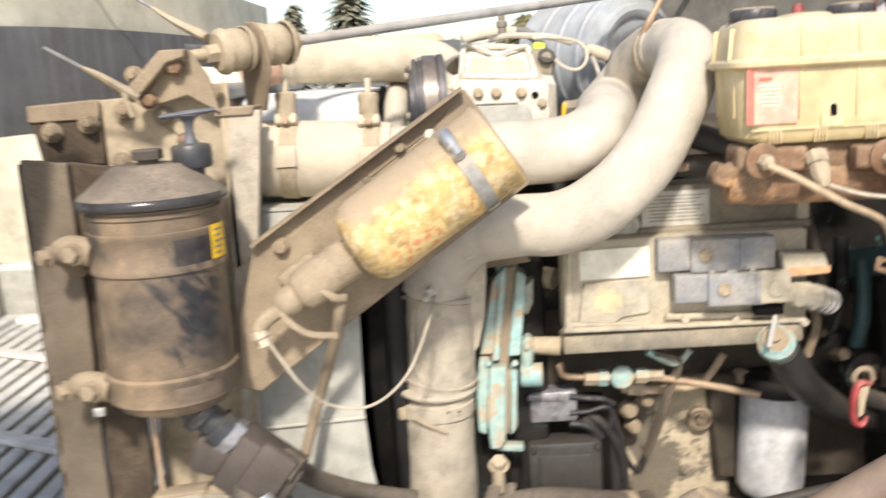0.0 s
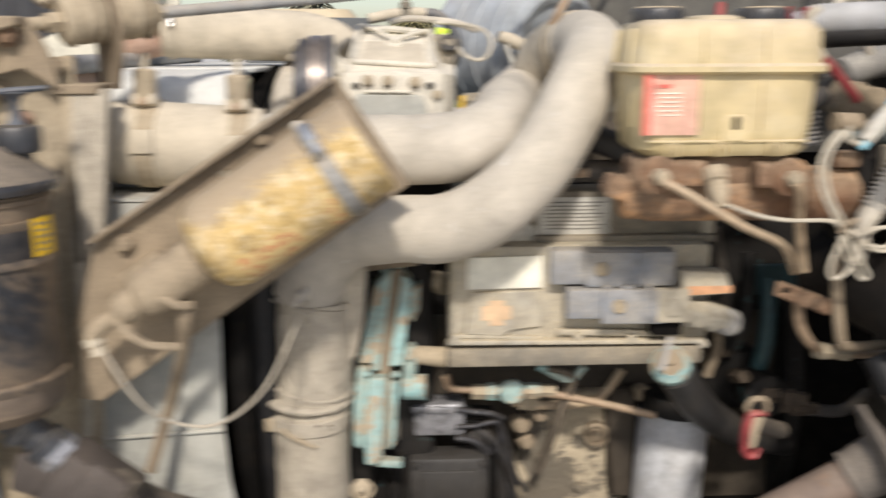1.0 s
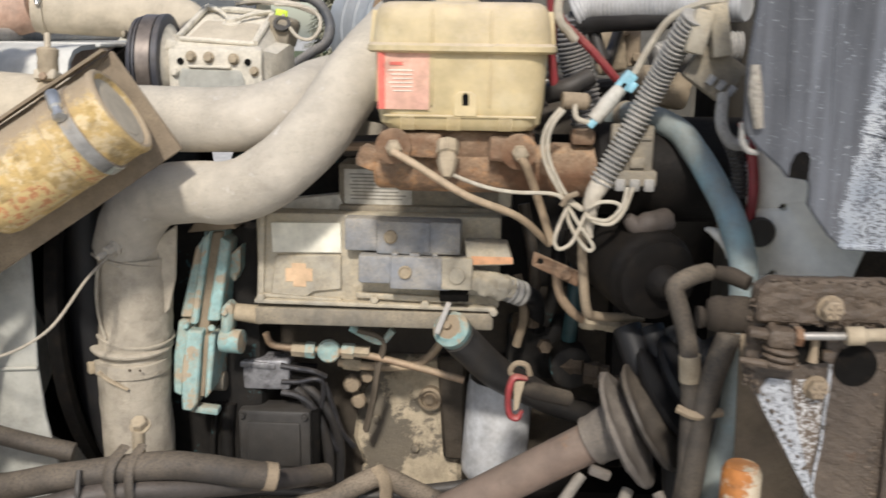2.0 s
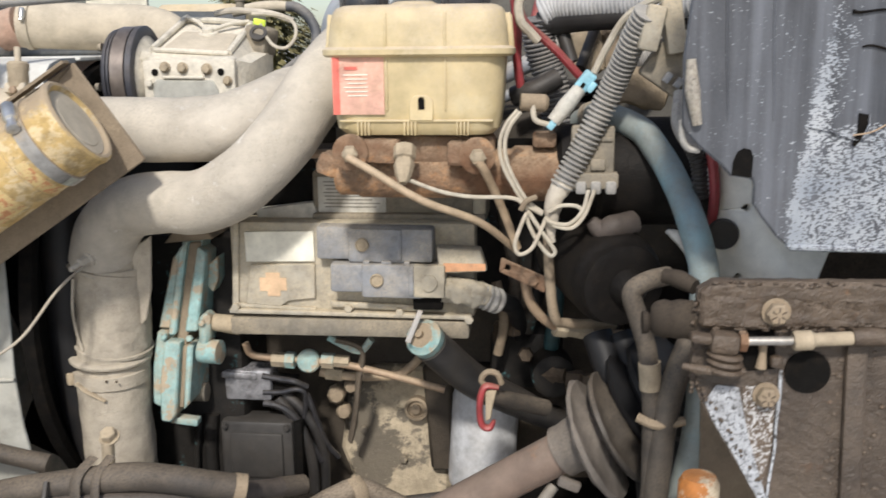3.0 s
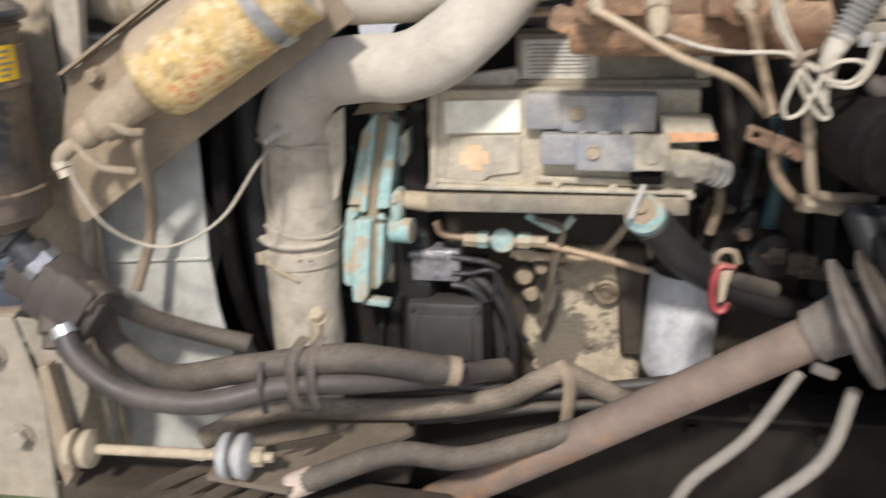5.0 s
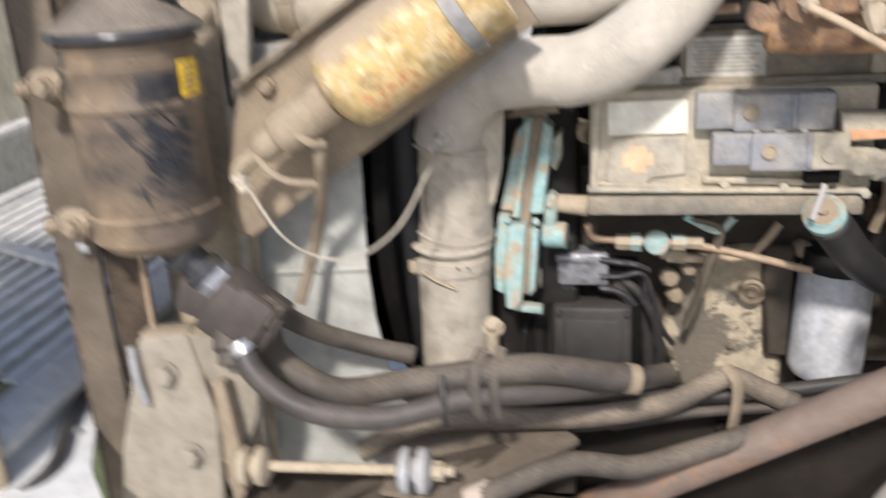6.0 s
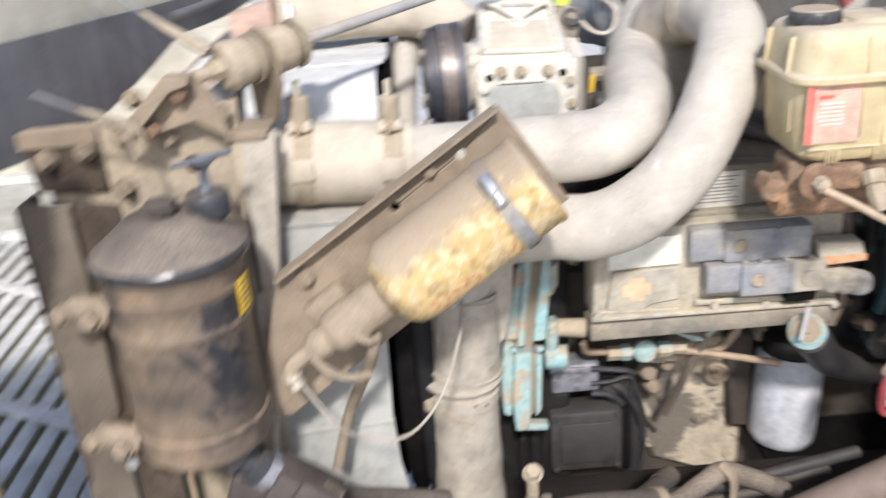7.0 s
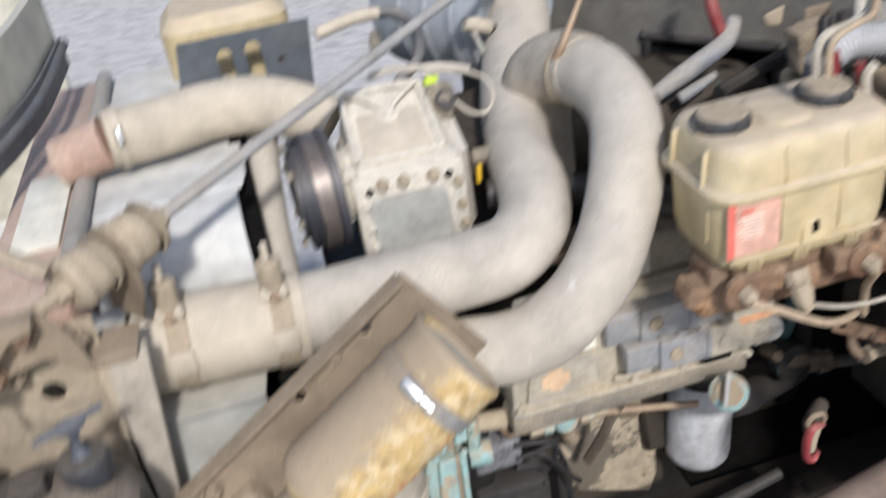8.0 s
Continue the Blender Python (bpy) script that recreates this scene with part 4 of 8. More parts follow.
# ---- slanted filter on its bracket ----
def slanted_filter():
    b = thing("filter_bracket", (-0.1, 1.1, 1.2), "dusty brown slanted plate bracket behind the filter", "bracket")
    poly = [(0.029, 1.558), (0.113, 1.430), (-0.150, 1.252), (-0.266, 1.172), (-0.292, 1.178), (-0.287, 1.272), (-0.257, 1.372)]
    part("plate", plate_y(poly, 1.096, 0.005, holes=[(-0.020, 1.503, 0.006), (-0.105, 1.446, 0.006)], slope=0.10, x0=0.05), M["bracket"], b)
    part("folded_edge", plate([(0, 0), (0.34, 0), (0.34, 0.022), (0, 0.022)], 0.004, Matrix.Translation((-0.257, 1.045, 1.372)) @ pose(0, 0, 0, 0, -33, 5.5)), M["bracket"], b)
    bolt((-0.223, 1.066, 1.369), (0.05, -1, 0), 0.017, M["bracket"], b)
    bolt((-0.06, 1.084, 1.488), (0.05, -1, 0), 0.014, M["bracket"], b)
    a = Vector((-0.116, 1.008, 1.371))
    e = Vector((0.066, 1.028, 1.488))
    d = (e - a).normalized()
    L = (e - a).length
    t = thing("spin_on_filter", a, "worn yellow spin-on filter with scuffed red print", "filter")
    R = 0.0575
    part("can", lathe([(0.0001, -0.006), (0.034, -0.006), (0.046, 0.0), (0.054, 0.009), (R, 0.022), (R, L - 0.012), (R + 0.0015, L - 0.010), (R + 0.0015, L - 0.003), (R - 0.002, L), (R - 0.006, L - 0.0005), (R - 0.010, L - 0.006), (0.036, L - 0.008), (0.034, L - 0.005), (0.0001, L - 0.004)], a, d, 56), M["yellow"], t)
    part("end_dust", lathe([(0.0001, L - 0.0035), (0.033, L - 0.0045), (0.0345, L - 0.0045), (0.037, L - 0.0075), (R - 0.011, L - 0.0052)], a, d, 48), M["hosebeige"], t, "dusty end of the can")
    part("bead", lathe([(R - 0.001, L * 0.60), (R + 0.001, L * 0.605), (R + 0.001, L * 0.615), (R - 0.001, L * 0.62)], a, d, 56), M["yellow"], t)
    f = basis(a, d)
    face = math.degrees(math.atan2((f.to_3x3().inverted() @ Vector((0, -0.72, -0.85))).y, (f.to_3x3().inverted() @ Vector((0, -0.72, -0.85))).x))
    for s0, s1, w in ((0.03, 0.105, 22), (L * 0.63, L * 0.70, 34)):
        part("red_print", lathe([(R + 0.0003, s0), (R + 0.0006, s0 + 0.001), (R + 0.0006, s1 - 0.001), (R + 0.0003, s1)], a, d, 16, arc=(face - w, face + w)), M["redwear"], t, "scuffed red print")
    cl = band(a + d * (L * 0.77), d, R + 0.0005, 0.019, M["strap"], t, "clamp_strap", 0.0018)
    outward = Vector((-0.15, -0.8, 0.62))
    dd = (outward - d * outward.dot(d)).normalized()
    sd = d.cross(dd)
    c0 = a + d * (L * 0.77) + dd * (R + 0.007)
    part("clamp_screw", lathe([(0.0001, -0.02), (0.0075, -0.02), (0.0085, -0.017), (0.0085, 0.004), (0.006, 0.006), (0.006, 0.014), (0.008, 0.015), (0.008, 0.021), (0.0001, 0.022)], c0, sd, 14), M["bright"], cl)
    part("strap_end", lathe([(R + 0.0028, L * 0.77 - 0.008), (R + 0.0036, L * 0.77 - 0.007), (R + 0.0036, L * 0.77 + 0.007), (R + 0.0028, L * 0.77 + 0.008)], a, d, 10, arc=(face + 18, face + 52)), M["bright"], cl)
    h = thing("cast_mount", (-0.2, 1.03, 1.29), "cast filter mount caked with dust", "filter mount")
    o = a + Vector((0, 0.006, -0.004))
    part("neck", lathe([(0.0001, 0.004), (0.024, 0.004), (0.0255, 0.0), (0.0255, -0.010), (0.0225, -0.013)], o, d, 6), M["dustcast"], h)
    part("body", crumple(lathe([(0.020, -0.008), (0.0275, -0.012), (0.028, -0.020), (0.028, -0.032), (0.0265, -0.036), (0.0265, -0.046), (0.0278, -0.050), (0.0278, -0.074), (0.026, -0.088), (0.020, -0.094)], o, d, 32), 0.0012, 60), M["dustcast"], h)
    part("ball_end", lathe([(0.012, -0.088), (0.017, -0.092), (0.0195, -0.100), (0.0200, -0.108), (0.0185, -0.116), (0.014, -0.123), (0.0001, -0.126)], o, d, 24), M["dustcast"], h)
    part("flange", box((-0.196, 1.068, 1.330), (0.060, 0.040, 0.040), (0, -33, 0), 0.008), M["dustcast"], h)
    part("hoop", tube([(-0.178, 1.004, 1.352), (-0.171, 0.990, 1.340), (-0.163, 0.985, 1.328), (-0.148, 0.990, 1.314), (-0.136, 1.005, 1.309)], 0.0052, 12, flat=0.45), M["dustcast"], h)
    part("hoop", tube([(-0.222, 1.004, 1.312), (-0.215, 0.990, 1.298), (-0.202, 0.984, 1.284), (-0.180, 0.985, 1.270), (-0.150, 1.0, 1.262)], 0.0046, 12, flat=0.45), M["dustcast"], h)
    part("elbow", tube([(-0.222, 1.008, 1.296), (-0.238, 1.003, 1.287), (-0.247, 1.0, 1.275), (-0.243, 0.999, 1.256)], [0.010, 0.0105, 0.010, 0.008], 12), M["dustcast"], h)
    for k, r in ((0, 0.0115), (1, 0.0095)):
        part("elbow_nut", lathe([(0.0001, -0.005), (r, -0.005), (r, 0.005), (0.0001, 0.005)], (-0.2465 + 0.004 * k, 1.0 - 0.001 * k, 1.270 - 0.011 * k), (0.35, -0.1, -1), 6), M["hosebeige"], h)
    wp = o - d * 0.064 + Vector((0.0, -0.0265, -0.004))
    part("worn_spot", lathe([(0.0001, 0), (0.009, -0.0005), (0.011, -0.003)], wp, (0.05, -1, -0.1), 16), M["wire"], h, "spot worn to pale metal")
    w = thing("sensor_wire", (-0.24, 1.0, 1.26), "thin pale tube looping from the filter head", "tube")
    part("tube", tube([(-0.239, 0.999, 1.262), (-0.197, 0.982, 1.205), (-0.165, 1.005, 1.168), (-0.113, 1.009, 1.164), (-0.068, 1.057, 1.187), (-0.037, 1.114, 1.243), (-0.028, 1.185, 1.265)], 0.0021, 8, n=8), M["column"], w)
    g = thing("drain_hose", (-0.16, 1.06, 1.1), "tan rubber drain hose below the filter", "hose")
    part("hose", tube([(-0.143, 1.010, 1.312), (-0.146, 1.012, 1.290), (-0.155, 1.035, 1.255), (-0.173, 1.070, 1.205), (-0.197, 1.099, 1.141), (-0.219, 1.08, 1.07)], 0.0078, 12), M["bracket"], g)


slanted_filter()


# ---- air pipes ----
def clamp_with_spring(pos, axis, r, parent):
    """A wide band clamp with a spring-loaded bolt standing on it."""
    c = band(pos, axis, r, 0.024, M["tan"], parent, "band_clamp", 0.0022)
    part("band_plate", box(tuple(Vector(pos) + Vector((0, -r - 0.003, 0.008))), (0.030, 0.005, 0.030), (0, 0, 0), 0.002), M["hosebeige"], c)
    p = Vector(pos) + Vector((0, -0.42, 0.9)).normalized() * (r + 0.002)
    up = Vector((0.02, 0.1, 1)).normalized()
    part("trunnion", box(tuple(p + Vector((0, 0.0, 0.004))), (0.032, 0.026, 0.016), (-20, 0, 0), 0.004), M["hosebeige"], c)
    part("spring_sleeve", lathe([(0.0001, 0.006), (0.0135, 0.006), (0.0145, 0.009), (0.0140, 0.030), (0.0150, 0.033), (0.0150, 0.041), (0.012, 0.044), (0.006, 0.0445)], p, up, 20), M["tan"], c)
    part("stud", lathe([(0.0045, 0.03), (0.0045, 0.064), (0.0001, 0.065)], p, up, 10), M["hosebeige"], c)
    bolt(tuple(p + Vector((0, -0.010, 0.004))), (0, -1, 0.15), 0.011, M["copper"], c, washer=False)


def air_pipes():
    t = thing("charge_air_pipe", (0.0, 1.21, 1.4), "dusty pale charge air pipe with a beige coupling hose", "pipe")
    A = [(-0.27, 1.213, 1.474), (-0.122, 1.216, 1.461), (0.032, 1.221, 1.459), (0.125, 1.221, 1.459), (0.186, 1.226, 1.464), (0.228, 1.256, 1.480), (0.250, 1.315, 1.495), (0.262, 1.390, 1.502), (0.283, 1.483, 1.509)]
    part("pipe", tube(A[1:], [0.0475] * 7 + [0.046], 28, n=8, wobble=0.02), M["pipe"], t)
    part("rear_sleeve", tube([(0.282, 1.470, 1.509), (0.302, 1.545, 1.513), (0.338, 1.640, 1.528), (0.380, 1.730, 1.556), (0.402, 1.790, 1.580)], [0.0462, 0.049, 0.053, 0.056, 0.056], 24), M["pipe"], t, "pale sleeve at the far end")
    h0, h1 = Vector(A[0]), Vector((-0.080, 1.214, 1.461))
    part("coupling_hose", tube([h0, h0.lerp(h1, 0.1), h0.lerp(h1, 0.5), h0.lerp(h1, 0.9), h1], [0.053, 0.0552, 0.0552, 0.0552, 0.053], 32), M["hosebeige"], t)
    ax = (h1 - h0).normalized()
    clamp_with_spring(h0.lerp(h1, 0.255), ax, 0.0555, t)
    clamp_with_spring(h0.lerp(h1, 0.865), ax, 0.0555, t)
    u = thing("intake_pipe", (-0.03, 1.24, 0.8), "dusty pale intake pipe bending up and over the engine", "pipe")
    Bp = [(-0.034, 1.250, 1.255), (-0.012, 1.233, 1.305), (0.034, 1.213, 1.344), (0.100, 1.192, 1.357), (0.158, 1.173, 1.361), (0.217, 1.160, 1.388), (0.281, 1.166, 1.447), (0.334, 1.206, 1.527), (0.371, 1.285, 1.580), (0.378, 1.372, 1.598), (0.372, 1.43, 1.595)]
    part("bend", tube(Bp, [0.050, 0.048, 0.046, 0.0455, 0.0455, 0.0455, 0.0455, 0.0455, 0.046, 0.0475, 0.0475], 28, n=8, wobble=0.03), M["pipe"], u)
    part("upright", crumple(tube([(-0.034, 1.252, 0.70), (-0.034, 1.252, 0.918), (-0.036, 1.253, 1.039), (-0.030, 1.255, 1.12), (-0.026, 1.258, 1.20), (-0.028, 1.261, 1.265)], [0.056, 0.056, 0.056, 0.056, 0.056, 0.053], 40, n=14, wobble=0.05), 0.0022, 30), M["column"], u)
    wrap = [(0.0578 + 0.0006 * math.sin(k * 0.6), 0.128 * k / 22) for k in range(23)]
    part("heat_wrap", crumple(lathe(wrap, (-0.031, 1.2555, 1.118), (0.03, 0.02, 1), 48, arc=(150, 395)), 0.0022, 42, 0.6), M["column"], u, "crumpled wrap on the pipe")
    for z, tilt in ((1.118, (0.16, -0.10, 1)), (1.243, (0.20, 0.02, 1))):
        part("wrap_seam", crumple(lathe([(0.0572, -0.002), (0.0602, -0.001), (0.0600, 0.002), (0.0572, 0.003)], (-0.030, 1.2555, z), tilt, 48), 0.0010, 70), M["column"], u)
    part("wrap_fold", tube([(-0.062, 1.206, 1.236), (-0.066, 1.2035, 1.19), (-0.064, 1.205, 1.15), (-0.055, 1.202, 1.124)], 0.0022, 8, wobble=0.3), M["column"], u)
    cl = part("joint_clamp", crumple(lathe([(0.0565, -0.006), (0.0600, -0.005), (0.0632, -0.001), (0.0632, 0.002), (0.0600, 0.005), (0.0570, 0.006)], (-0.036, 1.252, 1.100), (0.06, -0.05, 1), 48), 0.0009, 60), M["column"], u, "thin raised joint bead")
    part("joint_strap", crumple(lathe([(0.0570, -0.011), (0.0592, -0.010), (0.0592, 0.010), (0.0570, 0.011)], (-0.036, 1.252, 1.072), (0.02, -0.03, 1), 48), 0.0008, 60), M["column"], u, "flat strap below the joint")
    part("clamp_lug", box((-0.090, 1.222, 1.071), (0.014, 0.018, 0.020), (0, 0, 40), 0.003), M["tan"], cl)
    part("strap_end", tube([(-0.070, 1.2025, 1.070), (-0.050, 1.194, 1.060), (-0.022, 1.1925, 1.046)], [0.006, 0.0055, 0.003], 8, flat=0.5), M["tan"], cl)
    for x in (-0.018, -0.002):
        part("rivet", lathe([(0.0001, 0), (0.0022, 0), (0.0016, 0.0016), (0.0001, 0.002)], (x, 1.1935, 1.078), (0, -1, 0), 8), M["brown"], cl)
    part("fin", plate_y([(0.012, 1.272), (0.052, 1.298), (0.046, 1.215), (0.034, 1.165), (0.010, 1.138)], 1.236, 0.005), M["column"], u)
    part("sensor", lathe([(0.013, 0), (0.013, 0.012), (0.009, 0.014), (0.009, 0.028), (0.005, 0.030), (0.004, 0.045), (0.0001, 0.046)], (-0.026, 1.205, 1.272), (-0.35, -0.9, -0.25), 8), M["pipe"], u, "small sensor screwed into the pipe")
    b2 = band((0.370, 1.435, 1.594), (-0.10, 1, -0.12), 0.049, 0.016, M["tan"], u, "band_clamp", 0.003)
    part("clamp_bolt", tube([(0.335, 1.420, 1.625), (0.345, 1.412, 1.648), (0.385, 1.425, 1.712)], [0.0075, 0.006, 0.0038], 8), M["copper"], b2)
    e = thing("turbo_elbow", (0.38, 1.55, 1.5), "dusty beige hose elbow behind the intake pipe", "elbow")
    part("elbow", tube([(0.374, 1.415, 1.598), (0.362, 1.475, 1.588), (0.345, 1.520, 1.560), (0.335, 1.535, 1.500), (0.335, 1.535, 1.40)], [0.050, 0.053, 0.056, 0.056, 0.056], 24), M["column"], e)


air_pipes()


def top_hose():
    t = thing("radiator_hose", (-0.15, 1.53, 1.6), "beige upper radiator hose with a clamp", "hose")
    part("hose", tube([(-0.277, 1.517, 1.619), (-0.202, 1.531, 1.616), (-0.132, 1.556, 1.613), (-0.064, 1.542, 1.610), (-0.012, 1.51, 1.597), (0.02, 1.49, 1.575)], [0.040, 0.041, 0.041, 0.041, 0.041, 0.039], 24), M["hosebeige"], t)
    band((-0.262, 1.519, 1.6185), (1, 0.18, -0.03), 0.0405, 0.012, M["hosebeige"], t, "clamp", 0.003, screw=(0.1, -1, 0.4))


top_hose()


# ---- compressor ----
def compressor():
    t = thing("compressor", (0.1, 1.4, 1.44), "dusty cream air conditioning compressor", "compressor")
    part("crankcase", box((0.094, 1.412, 1.500), (0.146, 0.155, 0.125), bevel=0.012), M["comp"], t)
    part("front_cover", crumple(cut(box((0.0925, 1.338, 1.502), (0.149, 0.014, 0.112), bevel=0.005), 2, 0.012), 0.0012, 60), M["comp"], t)
    part("cover_panel", plate_y([(0.040, 1.528), (0.132, 1.526), (0.140, 1.510), (0.140, 1.446), (0.036, 1.446), (0.034, 1.512)], 1.3285, 0.006, bevel=0.002), M["coverpanel"], t, "smooth grey-green cover panel")
    part("panel_ledge", tube([(0.052, 1.3285, 1.531), (0.118, 1.3285, 1.530)], 0.0026, 8), M["comp"], t)
    deck = [[(0.026, 1.336, 1.556), (0.166, 1.340, 1.552), (0.176, 1.486, 1.560), (0.030, 1.486, 1.565)], [(0.032, 1.346, 1.571), (0.148, 1.360, 1.563), (0.150, 1.480, 1.609), (0.040, 1.470, 1.617)]]
    part("top_deck", rings(bmesh.new(), deck), M["comp"], t)
    part("deck_dust", rings(bmesh.new(), [[(0.040, 1.354, 1.572), (0.140, 1.366, 1.566), (0.138, 1.440, 1.597), (0.050, 1.434, 1.602)], [(0.048, 1.360, 1.578), (0.134, 1.371, 1.572), (0.128, 1.432, 1.598), (0.060, 1.426, 1.602)]]), M["hosebeige"], t, "dust lying on the deck")
    for pts, r in (([(0.094, 1.429, 1.602), (0.068, 1.452, 1.618), (0.044, 1.468, 1.627)], 0.0036), ([(0.094, 1.429, 1.602), (0.124, 1.455, 1.614), (0.148, 1.476, 1.618)], 0.0036),
                   ([(0.032, 1.346, 1.575), (0.036, 1.41, 1.600), (0.041, 1.470, 1.624)], 0.0052), ([(0.149, 1.360, 1.567), (0.150, 1.42, 1.590), (0.150, 1.482, 1.615)], 0.0052), ([(0.034, 1.346, 1.573), (0.09, 1.352, 1.570), (0.148, 1.360, 1.566)], 0.004), ([(0.041, 1.470, 1.622), (0.096, 1.476, 1.620), (0.150, 1.482, 1.614)], 0.0052)):
        part("rib", tube(pts, r, 8), M["comp"], t)
    part("hub_boss", lathe([(0.0001, 0), (0.017, 0), (0.016, 0.004), (0.010, 0.005), (0.009, 0.011), (0.0001, 0.012)], (0.094, 1.428, 1.596), (0, -0.3, 1), 18), M["comp"], t)
    for bx, bz in ((0.056, 1.546), (0.084, 1.545), (0.123, 1.543)):
        bolt((bx, 1.330, bz), (0, -1, 0), 0.0125, M["tan"], t)
    for bx, bz in ((0.030, 1.522), (0.032, 1.490), (0.032, 1.460), (0.155, 1.525), (0.157, 1.492), (0.157, 1.462)):
        bolt((bx, 1.330, bz), (0, -1, 0), 0.0105, M["tan"] if bx > 0.1 else M["comp"], t)
    # Raised black discs paint the shade of two cast pockets.
    for bx in (0.0385, 0.1445):
        part("pocket", lathe([(0.0001, 0), (0.0055, 0), (0.0055, 0.0015), (0.0001, 0.0015)], (bx, 1.3315, 1.5385), (0.1, -1, 0.1), 12), M["void"], t, "black disc for the shade in a cast pocket")
    part("lug", box((0.020, 1.352, 1.562), (0.020, 0.020, 0.020), (0, 18, 0), 0.006), M["comp"], t)
    part("lug", box((0.018, 1.352, 1.530), (0.018, 0.016, 0.016), (0, 0, 0), 0.005), M["comp"], t)
    part("side_gusset", rings(bmesh.new(), [[(0.166, 1.344, 1.556), (0.182, 1.366, 1.551), (0.182, 1.366, 1.445), (0.166, 1.344, 1.445)], [(0.160, 1.470, 1.575), (0.188, 1.470, 1.570), (0.188, 1.470, 1.445), (0.160, 1.470, 1.445)]]), M["comp"], t)
    part("valve_housing", crumple(cut(box((0.170, 1.462, 1.585), (0.044, 0.052, 0.050), (0, 14, -8), 0.008), 2, 0.012), 0.0016, 50), M["greyplate"], t, "grey valve housing")
    part("valve_port", lathe([(0.009, 0), (0.0145, 0), (0.0145, 0.006), (0.009, 0.006), (0.0085, 0.001), (0.0001, 0.001)], (0.176, 1.436, 1.596), (0.1, -0.8, 0.6), 18), M["darkgrey"], t)
    p = part("pulley", lathe([(0.0001, -0.030), (0.030, -0.030), (0.034, -0.026), (0.066, -0.026), (0.074, -0.027), (0.0755, -0.025), (0.0755, -0.021), (0.071, -0.020), (0.071, -0.018), (0.078, -0.0175), (0.078, -0.0145), (0.073, -0.014), (0.073, -0.012), (0.079, -0.0115), (0.079, 0.0105), (0.074, 0.011), (0.074, 0.0125), (0.081, 0.013), (0.0815, 0.022), (0.078, 0.024), (0.03, 0.024), (0.0001, 0.024)], (-0.020, 1.392, 1.530), (1, 0.05, 0), 56), M["belt"], t, "blue-black grooved pulley")
    part("belt_face", lathe([(0.0792, -0.0115), (0.0802, -0.011), (0.0802, 0.010), (0.0792, 0.0105)], (-0.020, 1.392, 1.530), (1, 0.05, 0), 56), M["pulleyband"], p, "smooth brown-grey belt face")
    part("clutch_plate", lathe([(0.0001, -0.037), (0.02, -0.037), (0.058, -0.033), (0.058, -0.026)], (-0.020, 1.392, 1.530), (1, 0.05, 0), 32), M["belt"], p)
    for k in range(6):
        g = radians(60 * k + 12)
        part("clutch_rivet", lathe([(0.0001, 0), (0.007, 0), (0.006, 0.006), (0.0001, 0.008)], (-0.052, 1.392 + 0.064 * math.cos(g), 1.530 + 0.064 * math.sin(g)), (-1, 0, 0), 10), M["greyplate"], p)
    part("neck", lathe([(0.066, 0), (0.052, 0.006), (0.046, 0.016), (0.050, 0.028)], (0.004, 1.392, 1.530), (1, 0.05, 0), 28), M["comp"], t)
    part("tag", box((0.168, 1.470, 1.616), (0.020, 0.010, 0.012), (0, 10, 20), 0.002), M["lime"], t, "lime green tag")
    part("tag", box((0.193, 1.366, 1.510), (0.006, 0.006, 0.026), (0, 6, 10), 0.001), M["yellowlabel"], t, "yellow tag")
    w = thing("compressor_wire", (0.2, 1.4, 1.6), "pale looped wire and dark hose over the compressor", "wire")
    part("wire", tube([(0.172, 1.464, 1.612), (0.184, 1.440, 1.598), (0.205, 1.420, 1.578), (0.226, 1.415, 1.574), (0.240, 1.42, 1.588), (0.240, 1.43, 1.608), (0.222, 1.445, 1.622), (0.185, 1.46, 1.629), (0.158, 1.465, 1.630)], 0.0030, 8), M["wire"], w)
    part("line", tube([(0.085, 1.492, 1.632), (0.115, 1.487, 1.637), (0.15, 1.478, 1.635), (0.19, 1.474, 1.630), (0.225, 1.474, 1.618)], 0.0052, 8), M["pipe"], w)
    part("fuel_hose", tube([(0.045, 1.705, 1.643), (0.094, 1.712, 1.652), (0.130, 1.715, 1.654), (0.158, 1.715, 1.652)], [0.0095, 0.0105, 0.0105, 0.0095], 14), M["hosebeige"], w, "dusty pale end of the hose")
    part("fuel_hose", tube([(0.150, 1.715, 1.653), (0.170, 1.715, 1.650), (0.192, 1.715, 1.633), (0.207, 1.712, 1.601), (0.200, 1.705, 1.567), (0.173, 1.70, 1.548), (0.138, 1.69, 1.523)], 0.0100, 14), M["hoseslate"], w, "slate grey rubber hose")
    part("fitting", lathe([(0.0001, 0), (0.012, 0), (0.012, 0.03), (0.0001, 0.032)], (0.200, 1.415, 1.512), (1, -0.2, 0.05), 8), M["greyplate"], w)
    part("charge_port", lathe([(0.0075, 0), (0.0075, 0.014), (0.0095, 0.015), (0.0095, 0.024), (0.006, 0.026), (0.006, 0.036), (0.0001, 0.037)], (0.112, 1.545, 1.640), (0, 0.05, 1), 12), M["greyplate"], w, "grey charging port")


compressor()


# ---- brake reservoir and master cylinder ----
def rounded_rect(x0, x1, y0, y1, r, k=5):
    out = []
    for cx, cy, a in ((x1 - r, y1 - r, 0), (x0 + r, y1 - r, 90), (x0 + r, y0 + r, 180), (x1 - r, y0 + r, 270)):
        out += [(cx + r * math.cos(radians(a + 90 * i / k)), cy + r * math.sin(radians(a + 90 * i / k))) for i in range(k + 1)]
    return out


